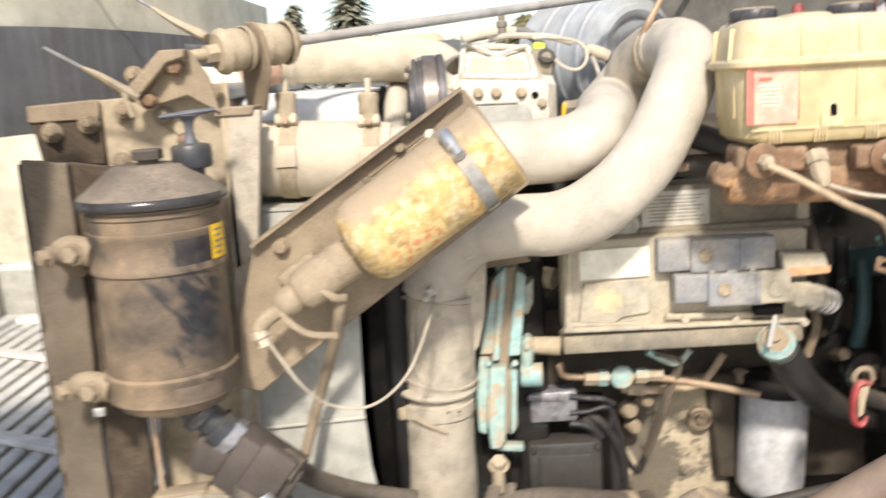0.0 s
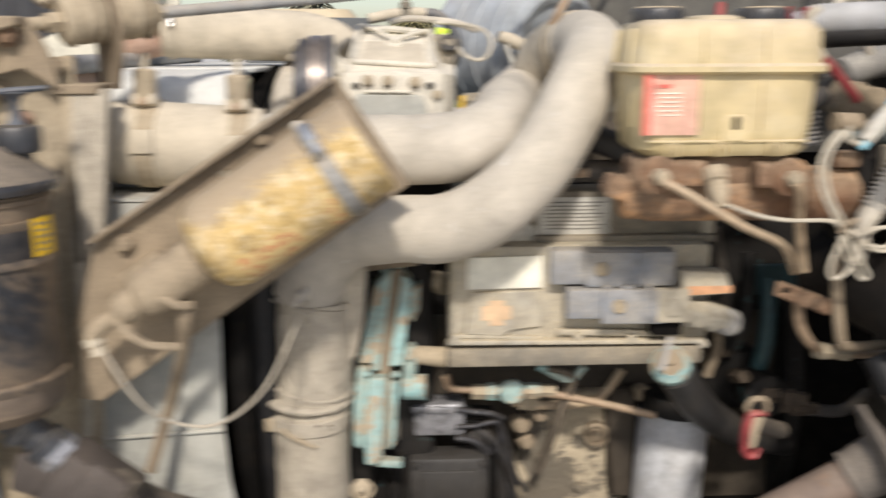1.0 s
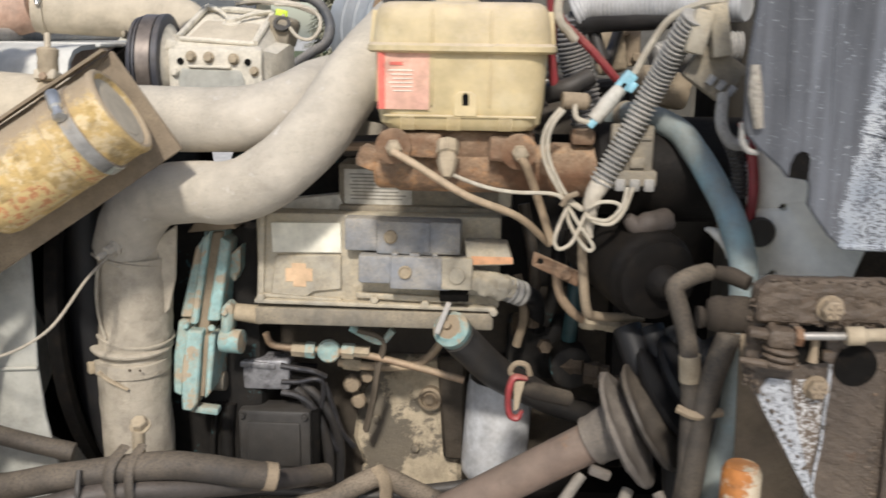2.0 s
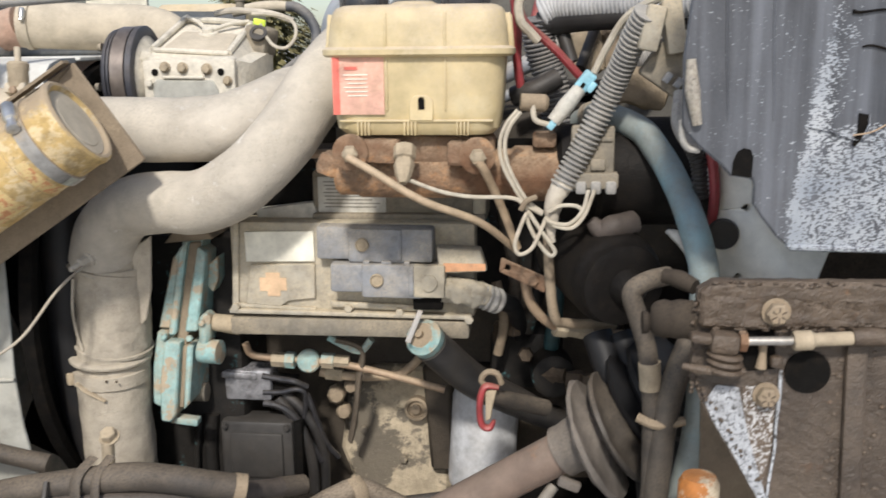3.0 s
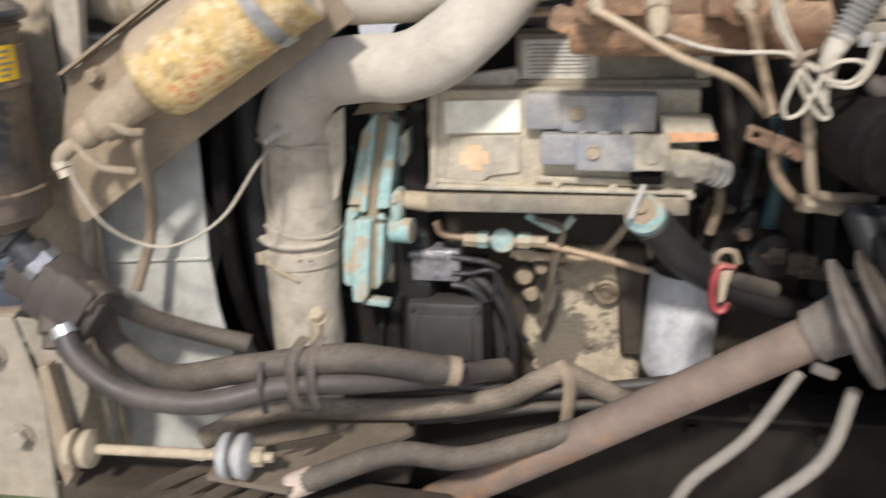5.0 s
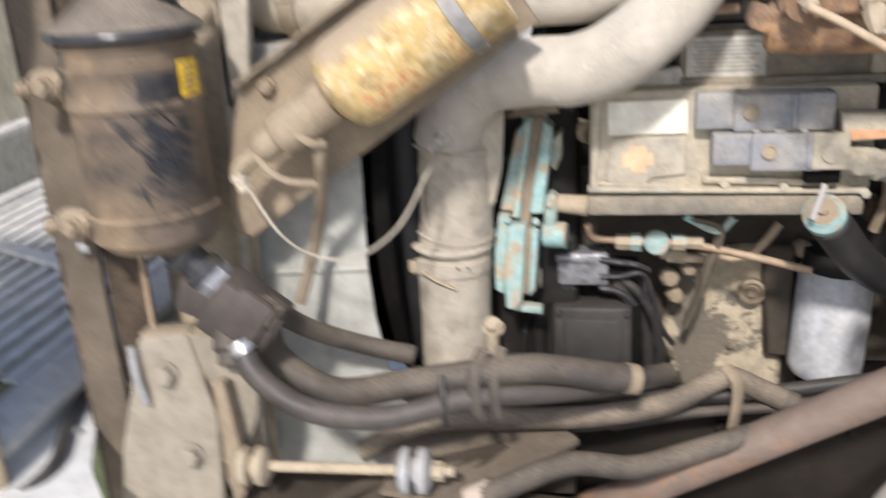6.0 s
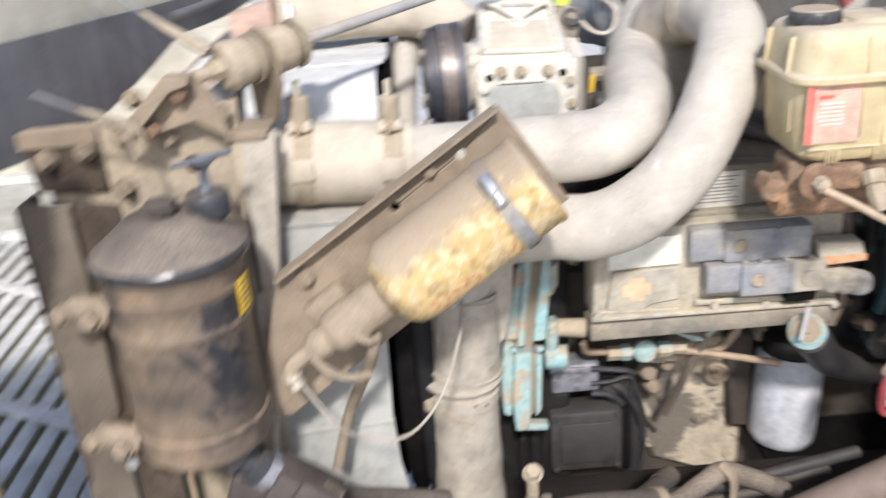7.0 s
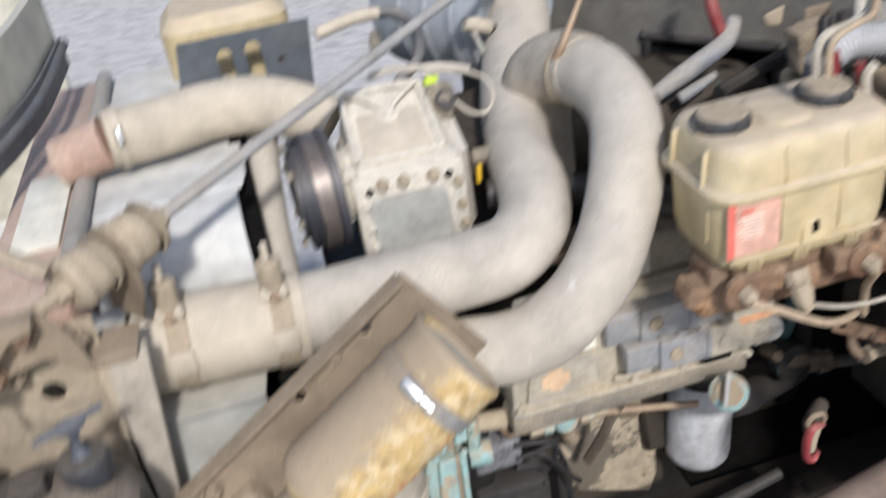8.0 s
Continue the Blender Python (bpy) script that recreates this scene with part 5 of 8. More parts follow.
def stacked(levels, bm=None):
    """Skins rounded rectangles (x0, x1, y0, y1, r, z) from bottom to top."""
    return rings(bm or bmesh.new(), [[(x, y, z) for x, y in rounded_rect(a, b, c, d, r)] for a, b, c, d, r, z in levels])


def brake_reservoir():
    t = thing("brake_reservoir", (0.48, 1.12, 1.465), "yellowed translucent brake fluid reservoir with a faded red label", "reservoir")
    part("lower_tank", stacked([(0.392, 0.577, 1.062, 1.18, 0.022, 1.466), (0.382, 0.586, 1.056, 1.186, 0.026, 1.474), (0.378, 0.590, 1.053, 1.188, 0.028, 1.50), (0.376, 0.593, 1.051, 1.19, 0.030, 1.562)]), M["reservoir"], t)
    part("lip", stacked([(0.370, 0.600, 1.044, 1.196, 0.034, 1.561), (0.366, 0.604, 1.040, 1.200, 0.036, 1.564), (0.366, 0.604, 1.040, 1.200, 0.036, 1.570), (0.370, 0.600, 1.044, 1.196, 0.034, 1.5735)]), M["reservoir"], t)
    part("upper_tank", stacked([(0.3725, 0.5975, 1.0465, 1.1935, 0.032, 1.572), (0.3755, 0.5945, 1.0485, 1.1915, 0.033, 1.600), (0.378, 0.592, 1.051, 1.189, 0.033, 1.613), (0.382, 0.588, 1.0555, 1.185, 0.032, 1.6195), (0.390, 0.581, 1.063, 1.178, 0.030, 1.623)]), M["reservoir"], t)
    for x in (0.449, 0.521):
        part("rib", box((x, 1.0495, 1.592), (0.0035, 0.008, 0.042), (-6, 0, 0), 0.001), M["reservoir"], t)
        part("rib", box((x, 1.1935, 1.592), (0.0035, 0.008, 0.042), (6, 0, 0), 0.001), M["reservoir"], t)
        part("rib", box((x, 1.0515, 1.53), (0.0025, 0.004, 0.065), (0, 0, 0), 0.0008), M["reservoir"], t)
    for y in (1.085, 1.155):
        part("rib", box((0.3735, y, 1.592), (0.008, 0.0035, 0.042), (0, 5, 0), 0.001), M["reservoir"], t)
        part("rib", box((0.3775, y, 1.53), (0.004, 0.0028, 0.062), (0, 0, 0), 0.0008), M["reservoir"], t)
        part("rib", box((0.5965, y, 1.592), (0.008, 0.0035, 0.042), (0, -5, 0), 0.001), M["reservoir"], t)
    for gx in (0.412, 0.470, 0.535):
        for k in range(4):
            part("foot_rib", box((gx + 0.0045 * k, 1.0555, 1.4745), (0.0022, 0.009, 0.017), (0, 0, 0), 0.0008), M["reservoir"], t)
    part("foot_rail", box((0.484, 1.055, 1.484), (0.19, 0.006, 0.003), bevel=0.001), M["reservoir"], t)
    a = part("slot_boss", plate_y([(0.476, 1.484), (0.506, 1.484), (0.506, 1.508), (0.499, 1.515), (0.484, 1.515), (0.476, 1.508)], 1.0505, 0.004, bevel=0.001), M["reservoir"], t)
    part("slot", plate_y([(0.4875, 1.498), (0.4955, 1.498), (0.4955, 1.510), (0.4935, 1.513), (0.4895, 1.513), (0.4875, 1.510)], 1.0496, 0.002, bevel=0), M["void"], a)
    lb = part("label", box((0.414, 1.0508, 1.527), (0.064, 0.0012, 0.07)), M["redlabel"], t, "faded red label with pale print")
    part("label_edge", box((0.3868, 1.0500, 1.527), (0.0085, 0.0012, 0.07)), M["brightred"], lb)
    part("heading", box((0.405, 1.0496, 1.548), (0.016, 0.001, 0.004)), M["brightred"], lb)
    for k in range(6):
        part("print_bar", box((0.411 + 0.001 * (k % 3), 1.0497, 1.540 - k * 0.005), (0.030 - 0.003 * (k % 3), 0.0008, 0.0014)), M["label"], lb)
    for cx, cy in ((0.412, 1.118), (0.541, 1.122)):
        c = part("cap", lathe([(0.0001, 1.618), (0.028, 1.618), (0.030, 1.622), (0.030, 1.634), (0.028, 1.637), (0.0001, 1.638)], (cx, cy, 0), seg=32), M["cap"], t, "black screw cap under dust")
        part("cap_dust", lathe([(0.0001, 1.6392), (0.026, 1.6388), (0.0275, 1.6372)], (cx, cy, 0), seg=28), M["tan"], c)
        for k in range(16):
            if k % 2:
                continue
            ang = 2 * math.pi * k / 16
            part("grip_rib", box((cx + 0.0302 * math.cos(ang), cy + 0.0302 * math.sin(ang), 1.628), (0.003, 0.003, 0.012), (0, 0, math.degrees(ang))), M["cap"], c)
    part("raised_boss", stacked([(0.447, 0.508, 1.075, 1.165, 0.02, 1.620), (0.450, 0.505, 1.08, 1.16, 0.02, 1.626), (0.456, 0.500, 1.088, 1.153, 0.018, 1.6285)]), M["reservoir"], t)


brake_reservoir()


def master_cylinder():
    t = thing("master_cylinder", (0.5, 1.11, 1.4), "rusty brake master cylinder below the reservoir", "master cylinder")
    part("barrel", crumple(lathe([(0.0001, 0.372), (0.024, 0.372), (0.029, 0.378), (0.029, 0.40), (0.032, 0.405), *[(0.032, 0.405 + 0.0195 * k) for k in range(1, 10)], (0.032, 0.60), (0.036, 0.605), (0.036, 0.63), (0.036, 0.66), (0.0001, 0.66)], (0, 1.108, 1.412), (1, 0, 0), 36), 0.0012, 60), M["rust"], t)
    part("top_casting", crumple(cut(box((0.48, 1.108, 1.445), (0.20, 0.055, 0.036), bevel=0.006), 3, 0.007), 0.0015, 90), M["rustbrown"], t)
    part("port_block", crumple(cut(box((0.432, 1.066, 1.446), (0.062, 0.03, 0.030), bevel=0.005), 3, 0.007), 0.0018, 90), M["rust"], t)
    part("port_block", crumple(cut(box((0.548, 1.066, 1.443), (0.052, 0.03, 0.030), bevel=0.005), 3, 0.007), 0.0018, 90), M["rustbrown"], t)
    part("end_lug", crumple(cut(box((0.366, 1.10, 1.425), (0.03, 0.04, 0.028), (0, 20, 0), 0.006), 3, 0.007), 0.002, 90), M["rust"], t)
    for x, z, r in ((0.402, 1.446, 0.0225), (0.560, 1.442, 0.0225)):
        d = part("port_washer", lathe([(0.0001, 0), (r, 0), (r, 0.006), (r * 0.7, 0.008), (0.0001, 0.008)], (x, 1.052, z), (0, -1, 0), 24), M["rust"], t)
        part("tube_nut", lathe([(0.0001, 0), (0.010, 0), (0.010, 0.012), (0.006, 0.016), (0.0001, 0.018)], (x, 1.045, z), (0.2, -1, -0.2), 6), M["tan"], d)
    part("pressure_switch", lathe([(0.0001, 0), (0.014, 0), (0.014, 0.016), (0.011, 0.018), (0.013, 0.026), (0.010, 0.040), (0.005, 0.05), (0.0001, 0.051)], (0.470, 1.052, 1.452), (0.02, -0.55, -0.8), 8), M["tan"], t, "tan pressure switch")
    lines = [("brake_line", "tan brake line bending from the master cylinder", [(0.402, 1.030, 1.442), (0.435, 1.022, 1.425), (0.495, 1.020, 1.390), (0.562, 1.058, 1.357), (0.607, 1.122, 1.308)], 0.0048, "tanwire"),
             ("brake_line", "tan brake line bending from the master cylinder", [(0.560, 1.032, 1.438), (0.569, 1.04, 1.425), (0.587, 1.075, 1.378), (0.609, 1.10, 1.315)], 0.0055, "tanwire"),
             ("brake_line", "coppery brake line with fittings", [(0.617, 1.128, 1.275), (0.628, 1.135, 1.229), (0.659, 1.149, 1.195), (0.705, 1.165, 1.182), (0.775, 1.172, 1.176)], 0.0068, "copper"),
             ("brake_line", "brown brake line beside the motor", [(0.648, 1.098, 1.335), (0.651, 1.09, 1.28), (0.658, 1.085, 1.228), (0.675, 1.10, 1.214), (0.74, 1.13, 1.205)], 0.0068, "bracket")]
    for nm, lb, pts, r, mt in lines:
        q = thing(nm, pts[0], lb, "brake line", "brake lines")
        part("tube", tube(pts, r, 10), M[mt], q)
        if mt == "copper":
            for k, w in ((0, 0.012), (1, 0.0105), (2, 0.012)):
                part("nut", lathe([(0.0001, -0.009), (w, -0.009), (w, 0.009), (0.0001, 0.009)], (0.668 + 0.017 * k, 1.152 + 0.005 * k, 1.190 - 0.003 * k), (0.93, 0.3, -0.2), 6), M["tan"], q)
    j = thing("line_clip", (0.62, 1.12, 1.28), "rusty flat bracket holding the brake lines", "bracket")
    part("strip", plate_y([(0.587, 1.297), (0.650, 1.277), (0.645, 1.256), (0.584, 1.277)], 1.106, 0.004, holes=[(0.596, 1.284, 0.004)], slope=-0.5, x0=0.62), M["rustbrown"], j)
    bolt((0.63, 1.10, 1.272), (0, -1, 0), 0.012, M["rustbrown"], j, washer=False)


master_cylinder()


# ---- engine ----
def engine_block():
    t = thing("engine_block", (0.4, 1.7, 0.5), "engine block with flaking tan and turquoise paint", "engine")
    part("crankcase", box((0.42, 1.72, 0.86), (0.74, 0.50, 0.62), bevel=0.015), M["grimy"], t)
    part("side_cover", plate_y([(0.30, 0.96), (0.345, 1.02), (0.45, 1.02), (0.485, 0.95), (0.485, 0.74), (0.47, 0.70), (0.32, 0.76), (0.285, 0.86)], 1.452, 0.03, bevel=0.008), M["block"], t, "tan painted side cover flaking to dark iron")
    # Dark brown strip along the right edge of the side cover.
    part("cover_rib", plate_y([(0.439, 1.030), (0.490, 1.029), (0.492, 0.833), (0.453, 0.835)], 1.425, 0.03, bevel=0.006), M["grimy"], t, "dark brown rib beside the cover")
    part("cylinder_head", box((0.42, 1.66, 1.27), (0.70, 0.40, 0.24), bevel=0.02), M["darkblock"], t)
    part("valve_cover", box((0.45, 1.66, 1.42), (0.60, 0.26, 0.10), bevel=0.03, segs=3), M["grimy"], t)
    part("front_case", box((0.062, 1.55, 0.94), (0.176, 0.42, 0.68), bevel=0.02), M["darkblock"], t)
    part("boss", lathe([(0.0001, 0), (0.021, 0), (0.021, 0.018), (0.016, 0.02), (0.016, 0.012), (0.008, 0.012), (0.008, 0.022), (0.0001, 0.024)], (0.428, 1.448, 0.947), (-0.05, -1, 0.1), 20), M["bracket"], t)
    for x, z in ((0.33, 0.90), (0.40, 0.845), (0.31, 0.80), (0.46, 0.76)):
        bolt((x, 1.452, z), (0, -1, 0), 0.014, M["block"], t)
    part("sump", box((0.36, 1.70, 0.50), (0.55, 0.40, 0.22), bevel=0.03), M["darkblock"], t)
    o = thing("alternator_bracket", (0.15, 1.45, 0.85), "dark grey plastic cover low on the engine", "cover")
    part("cover", box((0.171, 1.348, 0.905), (0.125, 0.055, 0.118), bevel=0.008), M["darkgrey"], o)
    part("cover_rib", box((0.171, 1.318, 0.905), (0.09, 0.006, 0.080), bevel=0.003), M["darkgrey"], o)
    part("side_rib", box((0.240, 1.352, 0.900), (0.016, 0.055, 0.125), bevel=0.005), M["void"], o)
    for x, z in ((0.118, 0.955), (0.224, 0.955), (0.118, 0.855), (0.224, 0.855)):
        bolt((x, 1.320, z), (0, -1, 0), 0.009, M["darkgrey"], o)
    part("stalk", tube([(0.092, 1.335, 0.97), (0.085, 1.335, 0.90), (0.088, 1.335, 0.80)], 0.012, 10), M["darkblock"], o)
    part("stalk", tube([(0.072, 1.33, 0.97), (0.062, 1.33, 0.90), (0.060, 1.33, 0.82)], 0.005, 8), M["darkblock"], o)


engine_block()


def fuel_gear():
    t = thing("gear_cover", (0.07, 1.29, 0.98), "chipped turquoise gear cover flange with tan core", "cover")
    def layer(nm, poly, fwd, m, deep=0.10):
        """One leaning layer of the flange seen on its edge; the top leans away."""
        bm = plate_y(poly, 1.266 - fwd, deep, bevel=0.0025)
        for v in bm.verts:
            v.co.y += (v.co.z - 1.0) * 0.17 - 0.012
        return part(nm, crumple(cut(bm, 2, 0.012), 0.0007, 90), M[m], t)

    layer("outer_plate", [(0.060, 1.250), (0.078, 1.270), (0.057, 1.139), (0.036, 1.139)], 0.004, "cyan")
    layer("outer_rim", [(0.073, 1.266), (0.086, 1.278), (0.066, 1.130), (0.054, 1.130)], 0.010, "cyan")
    layer("core", [(0.082, 1.272), (0.103, 1.274), (0.080, 1.110), (0.060, 1.110)], -0.004, "bracket")
    layer("inner_plate", [(0.101, 1.268), (0.116, 1.258), (0.100, 1.135), (0.080, 1.135)], 0.006, "cyan")
    layer("lower_plate", [(0.035, 1.136), (0.052, 1.134), (0.040, 1.014), (0.027, 1.020), (0.027, 1.080)], 0.006, "cyan")
    layer("lower_web", [(0.051, 1.122), (0.076, 1.122), (0.068, 1.008), (0.060, 0.994), (0.044, 0.996), (0.042, 1.055)], 0.016, "cyan")
    layer("lower_core", [(0.074, 1.112), (0.085, 1.112), (0.077, 1.012), (0.067, 1.012)], 0.002, "bracket")
    layer("lower_rim", [(0.083, 1.114), (0.094, 1.114), (0.087, 1.022), (0.078, 1.012)], 0.008, "cyan")
    part("top_round", lathe([(0.0001, 0), (0.024, 0), (0.026, 0.004), (0.026, 0.034), (0.0001, 0.036)], (0.070, 1.335, 1.262), (1, 0, 0.02), 22), M["cyan"], t)
    part("foot", box((0.075, 1.262, 0.990), (0.045, 0.02, 0.012), (0, 6, 0), 0.003), M["cyan"], t)
    part("top_cap", plate_y([(0.045, 1.272), (0.125, 1.280), (0.118, 1.292), (0.06, 1.290)], 1.30, 0.09), M["bracket"], t)
    part("ear", plate_y([(0.108, 1.235), (0.128, 1.25), (0.126, 1.21), (0.116, 1.19), (0.108, 1.20)], 1.31, 0.04), M["cyan"], t)
    lug = part("lug", plate_y([(0.104, 1.163), (0.122, 1.165), (0.119, 1.112), (0.100, 1.108)], 1.27, 0.035, bevel=0.006), M["cyan"], t)
    part("lug_boss", lathe([(0.0001, 0), (0.0185, 0), (0.0195, 0.003), (0.0195, 0.034), (0.0001, 0.036)], (0.100, 1.282, 1.100), (1, -0.12, 0), 24), M["cyan"], t)
    for x, z in ((0.048, 1.128), (0.090, 1.126), (0.110, 1.150)):
            bolt((x, 1.262 + (z - 1.1) * 0.2, z), (0, -1, 0.2), 0.010, M["cyan"], t, washer=False)
    part("spigot", tube([(0.118, 1.295, 1.145), (0.165, 1.29, 1.142)], [0.014, 0.016], 12), M["tan"], t)
    f = thing("coolant_elbow", (0.14, 1.34, 1.23), "tan pipe stub behind the gear cover", "pipe")
    part("stub", tube([(0.135, 1.38, 1.24), (0.168, 1.36, 1.236)], [0.016, 0.018], 14), M["tan"], f)
    a = thing("actuator", (0.2, 1.36, 1.0), "grey electric actuator wet with oil", "actuator")
    part("housing", crumple(cut(box((0.198, 1.36, 1.030), (0.080, 0.05, 0.054), (0, 0, 0), 0.006), 2, 0.012), 0.0012, 60), M["oilygrey"], a)
    part("dust_cover", box((0.185, 1.335, 1.048), (0.060, 0.008, 0.012), (0, 3, 0), 0.003), M["oilygrey"], a)
    part("stud", lathe([(0.0001, 0), (0.016, 0), (0.016, 0.035), (0.0001, 0.036)], (0.10, 1.315, 1.025), (1, 0, 0), 16), M["greyplate"], a)
    for k in range(3):
        part("terminal", tube([(0.232, 1.35, 1.045 - 0.012 * k), (0.282, 1.35, 1.043 - 0.012 * k)], [0.0055, 0.004], 8), M["void"], a)
    part("cable", tube([(0.245, 1.345, 1.005), (0.262, 1.345, 0.985), (0.288, 1.345, 0.940), (0.300, 1.350, 0.880), (0.298, 1.360, 0.80)], 0.0095, 10), M["rubber"], a)
    part("cable", tube([(0.255, 1.350, 1.012), (0.285, 1.350, 0.985), (0.308, 1.355, 0.940), (0.318, 1.365, 0.880), (0.312, 1.375, 0.80)], 0.0085, 10), M["rubber"], a)
    a.location += Vector((-0.042, 0.0, -0.008))


fuel_gear()


def control_module():
    t = thing("engine_control_module", (0.35, 1.28, 1.15), "dusty cast engine control module bolted to the engine", "control module")
    part("housing", box((0.356, 1.285, 1.245), (0.375, 0.06, 0.145), bevel=0.006), M["ecm"], t)
    part("base_rail", box((0.350, 1.272, 1.155), (0.37, 0.055, 0.028), bevel=0.004), M["greyplate"], t)
    part("flange", box((0.352, 1.250, 1.178), (0.372, 0.02, 0.007), (0, 0.6, 0), 0.002), M["ecm"], t)
    part("face_rib", box((0.400, 1.249, 1.190), (0.155, 0.008, 0.010), (0, 2.0, 0), 0.003), M["ecm"], t)
    part("face_frame", plate_y([(0.176, 1.316), (0.186, 1.316), (0.178, 1.19), (0.300, 1.185), (0.300, 1.180), (0.168, 1.184)], 1.249, 0.008), M["ecm"], t)
    part("raised_panel", plate_y([(0.200, 1.252), (0.300, 1.254), (0.300, 1.20), (0.258, 1.195), (0.245, 1.186), (0.19, 1.19)], 1.2485, 0.008), M["ecm"], t)
    part("cream_label", box((0.247, 1.2525, 1.280), (0.106, 0.004, 0.046), (0, -1, 0)), M["label"], t, "cream label")
    part("sticker", plate_y([(0.214, 1.232), (0.224, 1.232), (0.224, 1.240), (0.246, 1.240), (0.246, 1.232), (0.256, 1.232), (0.256, 1.212), (0.246, 1.212), (0.246, 1.203), (0.226, 1.203), (0.226, 1.211), (0.214, 1.211)], 1.2472, 0.0012, bevel=0), M["peach"], t, "peach cross-shaped sticker")
    for x, z in ((0.176, 1.186), (0.430, 1.182), (0.535, 1.172), (0.352, 1.187)):
        bolt((x, 1.247, z), (0, -1, 0), 0.012, M["ecm"], t, washer=False)
    for nm, x0, x1, zc, y0, hgt in (("plug", 0.309, 0.484, 1.290, 1.236, 0.050), ("plug", 0.331, 0.503, 1.240, 1.222, 0.050)):
        low = zc < 1.26
        c = part(nm, crumple(cut(box(((x0 + x1) / 2, y0 + 0.012, zc), (x1 - x0, 0.034, hgt * (0.86 if low else 1.0)), (0, 0.6, 0), 0.004), 2, 0.014), 0.0006, 60), M["connector"], t, "grey connector plug")
        part("plug_ridge", box((x0 + 0.094, y0 - 0.006, zc - 0.002), (0.092, 0.010, hgt * 1.02), (0, 0.6, 0), 0.004), M["connector"], c)
        part("plug_step", box((x1 - 0.024, y0 - 0.007, zc - 0.001), (0.047, 0.012, hgt * 1.0), (0, 0.6, 0), 0.004), M["ecm"] if low else M["connector"], c)
        part("plug_band", box((x1 - 0.050, y0 - 0.0085, zc), (0.008, 0.012, hgt * 0.9), (0, 0.6, 0), 0.002), M["connector"], c)
        for k, w in ((0, 0.010), (1, 0.016), (2, 0.009)):
            part("plug_tooth", box((x0 + 0.055 + k * 0.030, y0 + 0.001, zc + (hgt * 0.5 if low else -hgt * 0.5)), (w, 0.016, 0.005), (0, 1, 0), 0.002), M["connector"], c)
        if low:
            part("plug_boss", lathe([(0.0001, 0), (0.013, 0), (0.012, 0.004), (0.0001, 0.006)], (x1 - 0.024, y0 - 0.012, zc - 0.003), (0, -1, 0.1), 18), M["ecm"], c)
            # Solid black box standing for the shadow below the plug.
            part("slot_shadow", box((x1 - 0.028, y0 + 0.012, zc - 0.036), (0.044, 0.02, 0.024), (0, 0, 0), 0.002), M["void"], c, "black box for the shadow under the latch")
        bx = 0.379 if zc > 1.26 else 0.402
        part("screw_ring", lathe([(0.0001, 0), (0.010, 0), (0.010, 0.005), (0.0085, 0.006), (0.008, 0.0035), (0.0001, 0.0035)], (bx, y0 - 0.010, zc), (0, -1, 0), 20), M["tan"], c)
        part("screw_head", lathe([(0.0001, 0), (0.0045, 0), (0.0045, 0.003), (0.0001, 0.003)], (bx, y0 - 0.0115, zc), (0, -1, 0), 12), M["tan"], c)
    part("plug_cover", plate_y([(0.490, 1.288), (0.553, 1.286), (0.563, 1.254), (0.494, 1.250)], 1.215, 0.03, bevel=0.002), M["ecm"], t)
    part("orange_label", plate_y([(0.500, 1.266), (0.561, 1.266), (0.561, 1.256), (0.499, 1.253)], 1.2135, 0.0012, bevel=0), M["orange"], t, "orange warning label")
    b = thing("wiring_boot", (0.53, 1.24, 1.22), "crinkled tan wiring boot and black loom", "loom")
    part("boot", crumple(tube([(0.498, 1.235, 1.222), (0.520, 1.235, 1.220), (0.548, 1.24, 1.213), (0.565, 1.245, 1.208)], [0.021, 0.019, 0.021, 0.017], 28, n=9, wobble=0.2), 0.004, 95), M["ecm"], b)
    part("boot_end", ribbed([(0.552, 1.243, 1.211), (0.568, 1.248, 1.204), (0.580, 1.256, 1.198)], 0.0185, 0.0075, 0.16, 20), M["conduit"], b, "grey ribbed sleeve end")
    part("loom", tube([(0.572, 1.25, 1.203), (0.590, 1.27, 1.192), (0.602, 1.31, 1.170), (0.610, 1.37, 1.11)], 0.014, 12), M["fanblack"], b)
    u = thing("injector_module", (0.43, 1.32, 1.33), "grey dusty module box with a printed label", "control module")
    part("box", box((0.425, 1.33, 1.352), (0.27, 0.07, 0.075), bevel=0.006), M["greyplate"], u)
    part("front_lip", box((0.425, 1.29, 1.320), (0.265, 0.02, 0.012), bevel=0.003), M["greyplate"], u)
    l2 = part("label", box((0.352, 1.2935, 1.353), (0.105, 0.0012, 0.055)), M["greylabel"], u, "grey printed label")
    for k in range(8):
        part("print_bar", box((0.352 - 0.002 * (k % 3), 1.2925, 1.373 - k * 0.0055), (0.088 - 0.008 * (k % 3), 0.0008, 0.0018)), M["print"], l2)
    part("side_tab", box((0.548, 1.30, 1.35), (0.02, 0.03, 0.05), bevel=0.004), M["ecm"], u)
    part("rear_plate", plate_y([(0.20, 1.33), (0.292, 1.342), (0.30, 1.318), (0.205, 1.31)], 1.29, 0.02), M["greylabel"], u)


control_module()


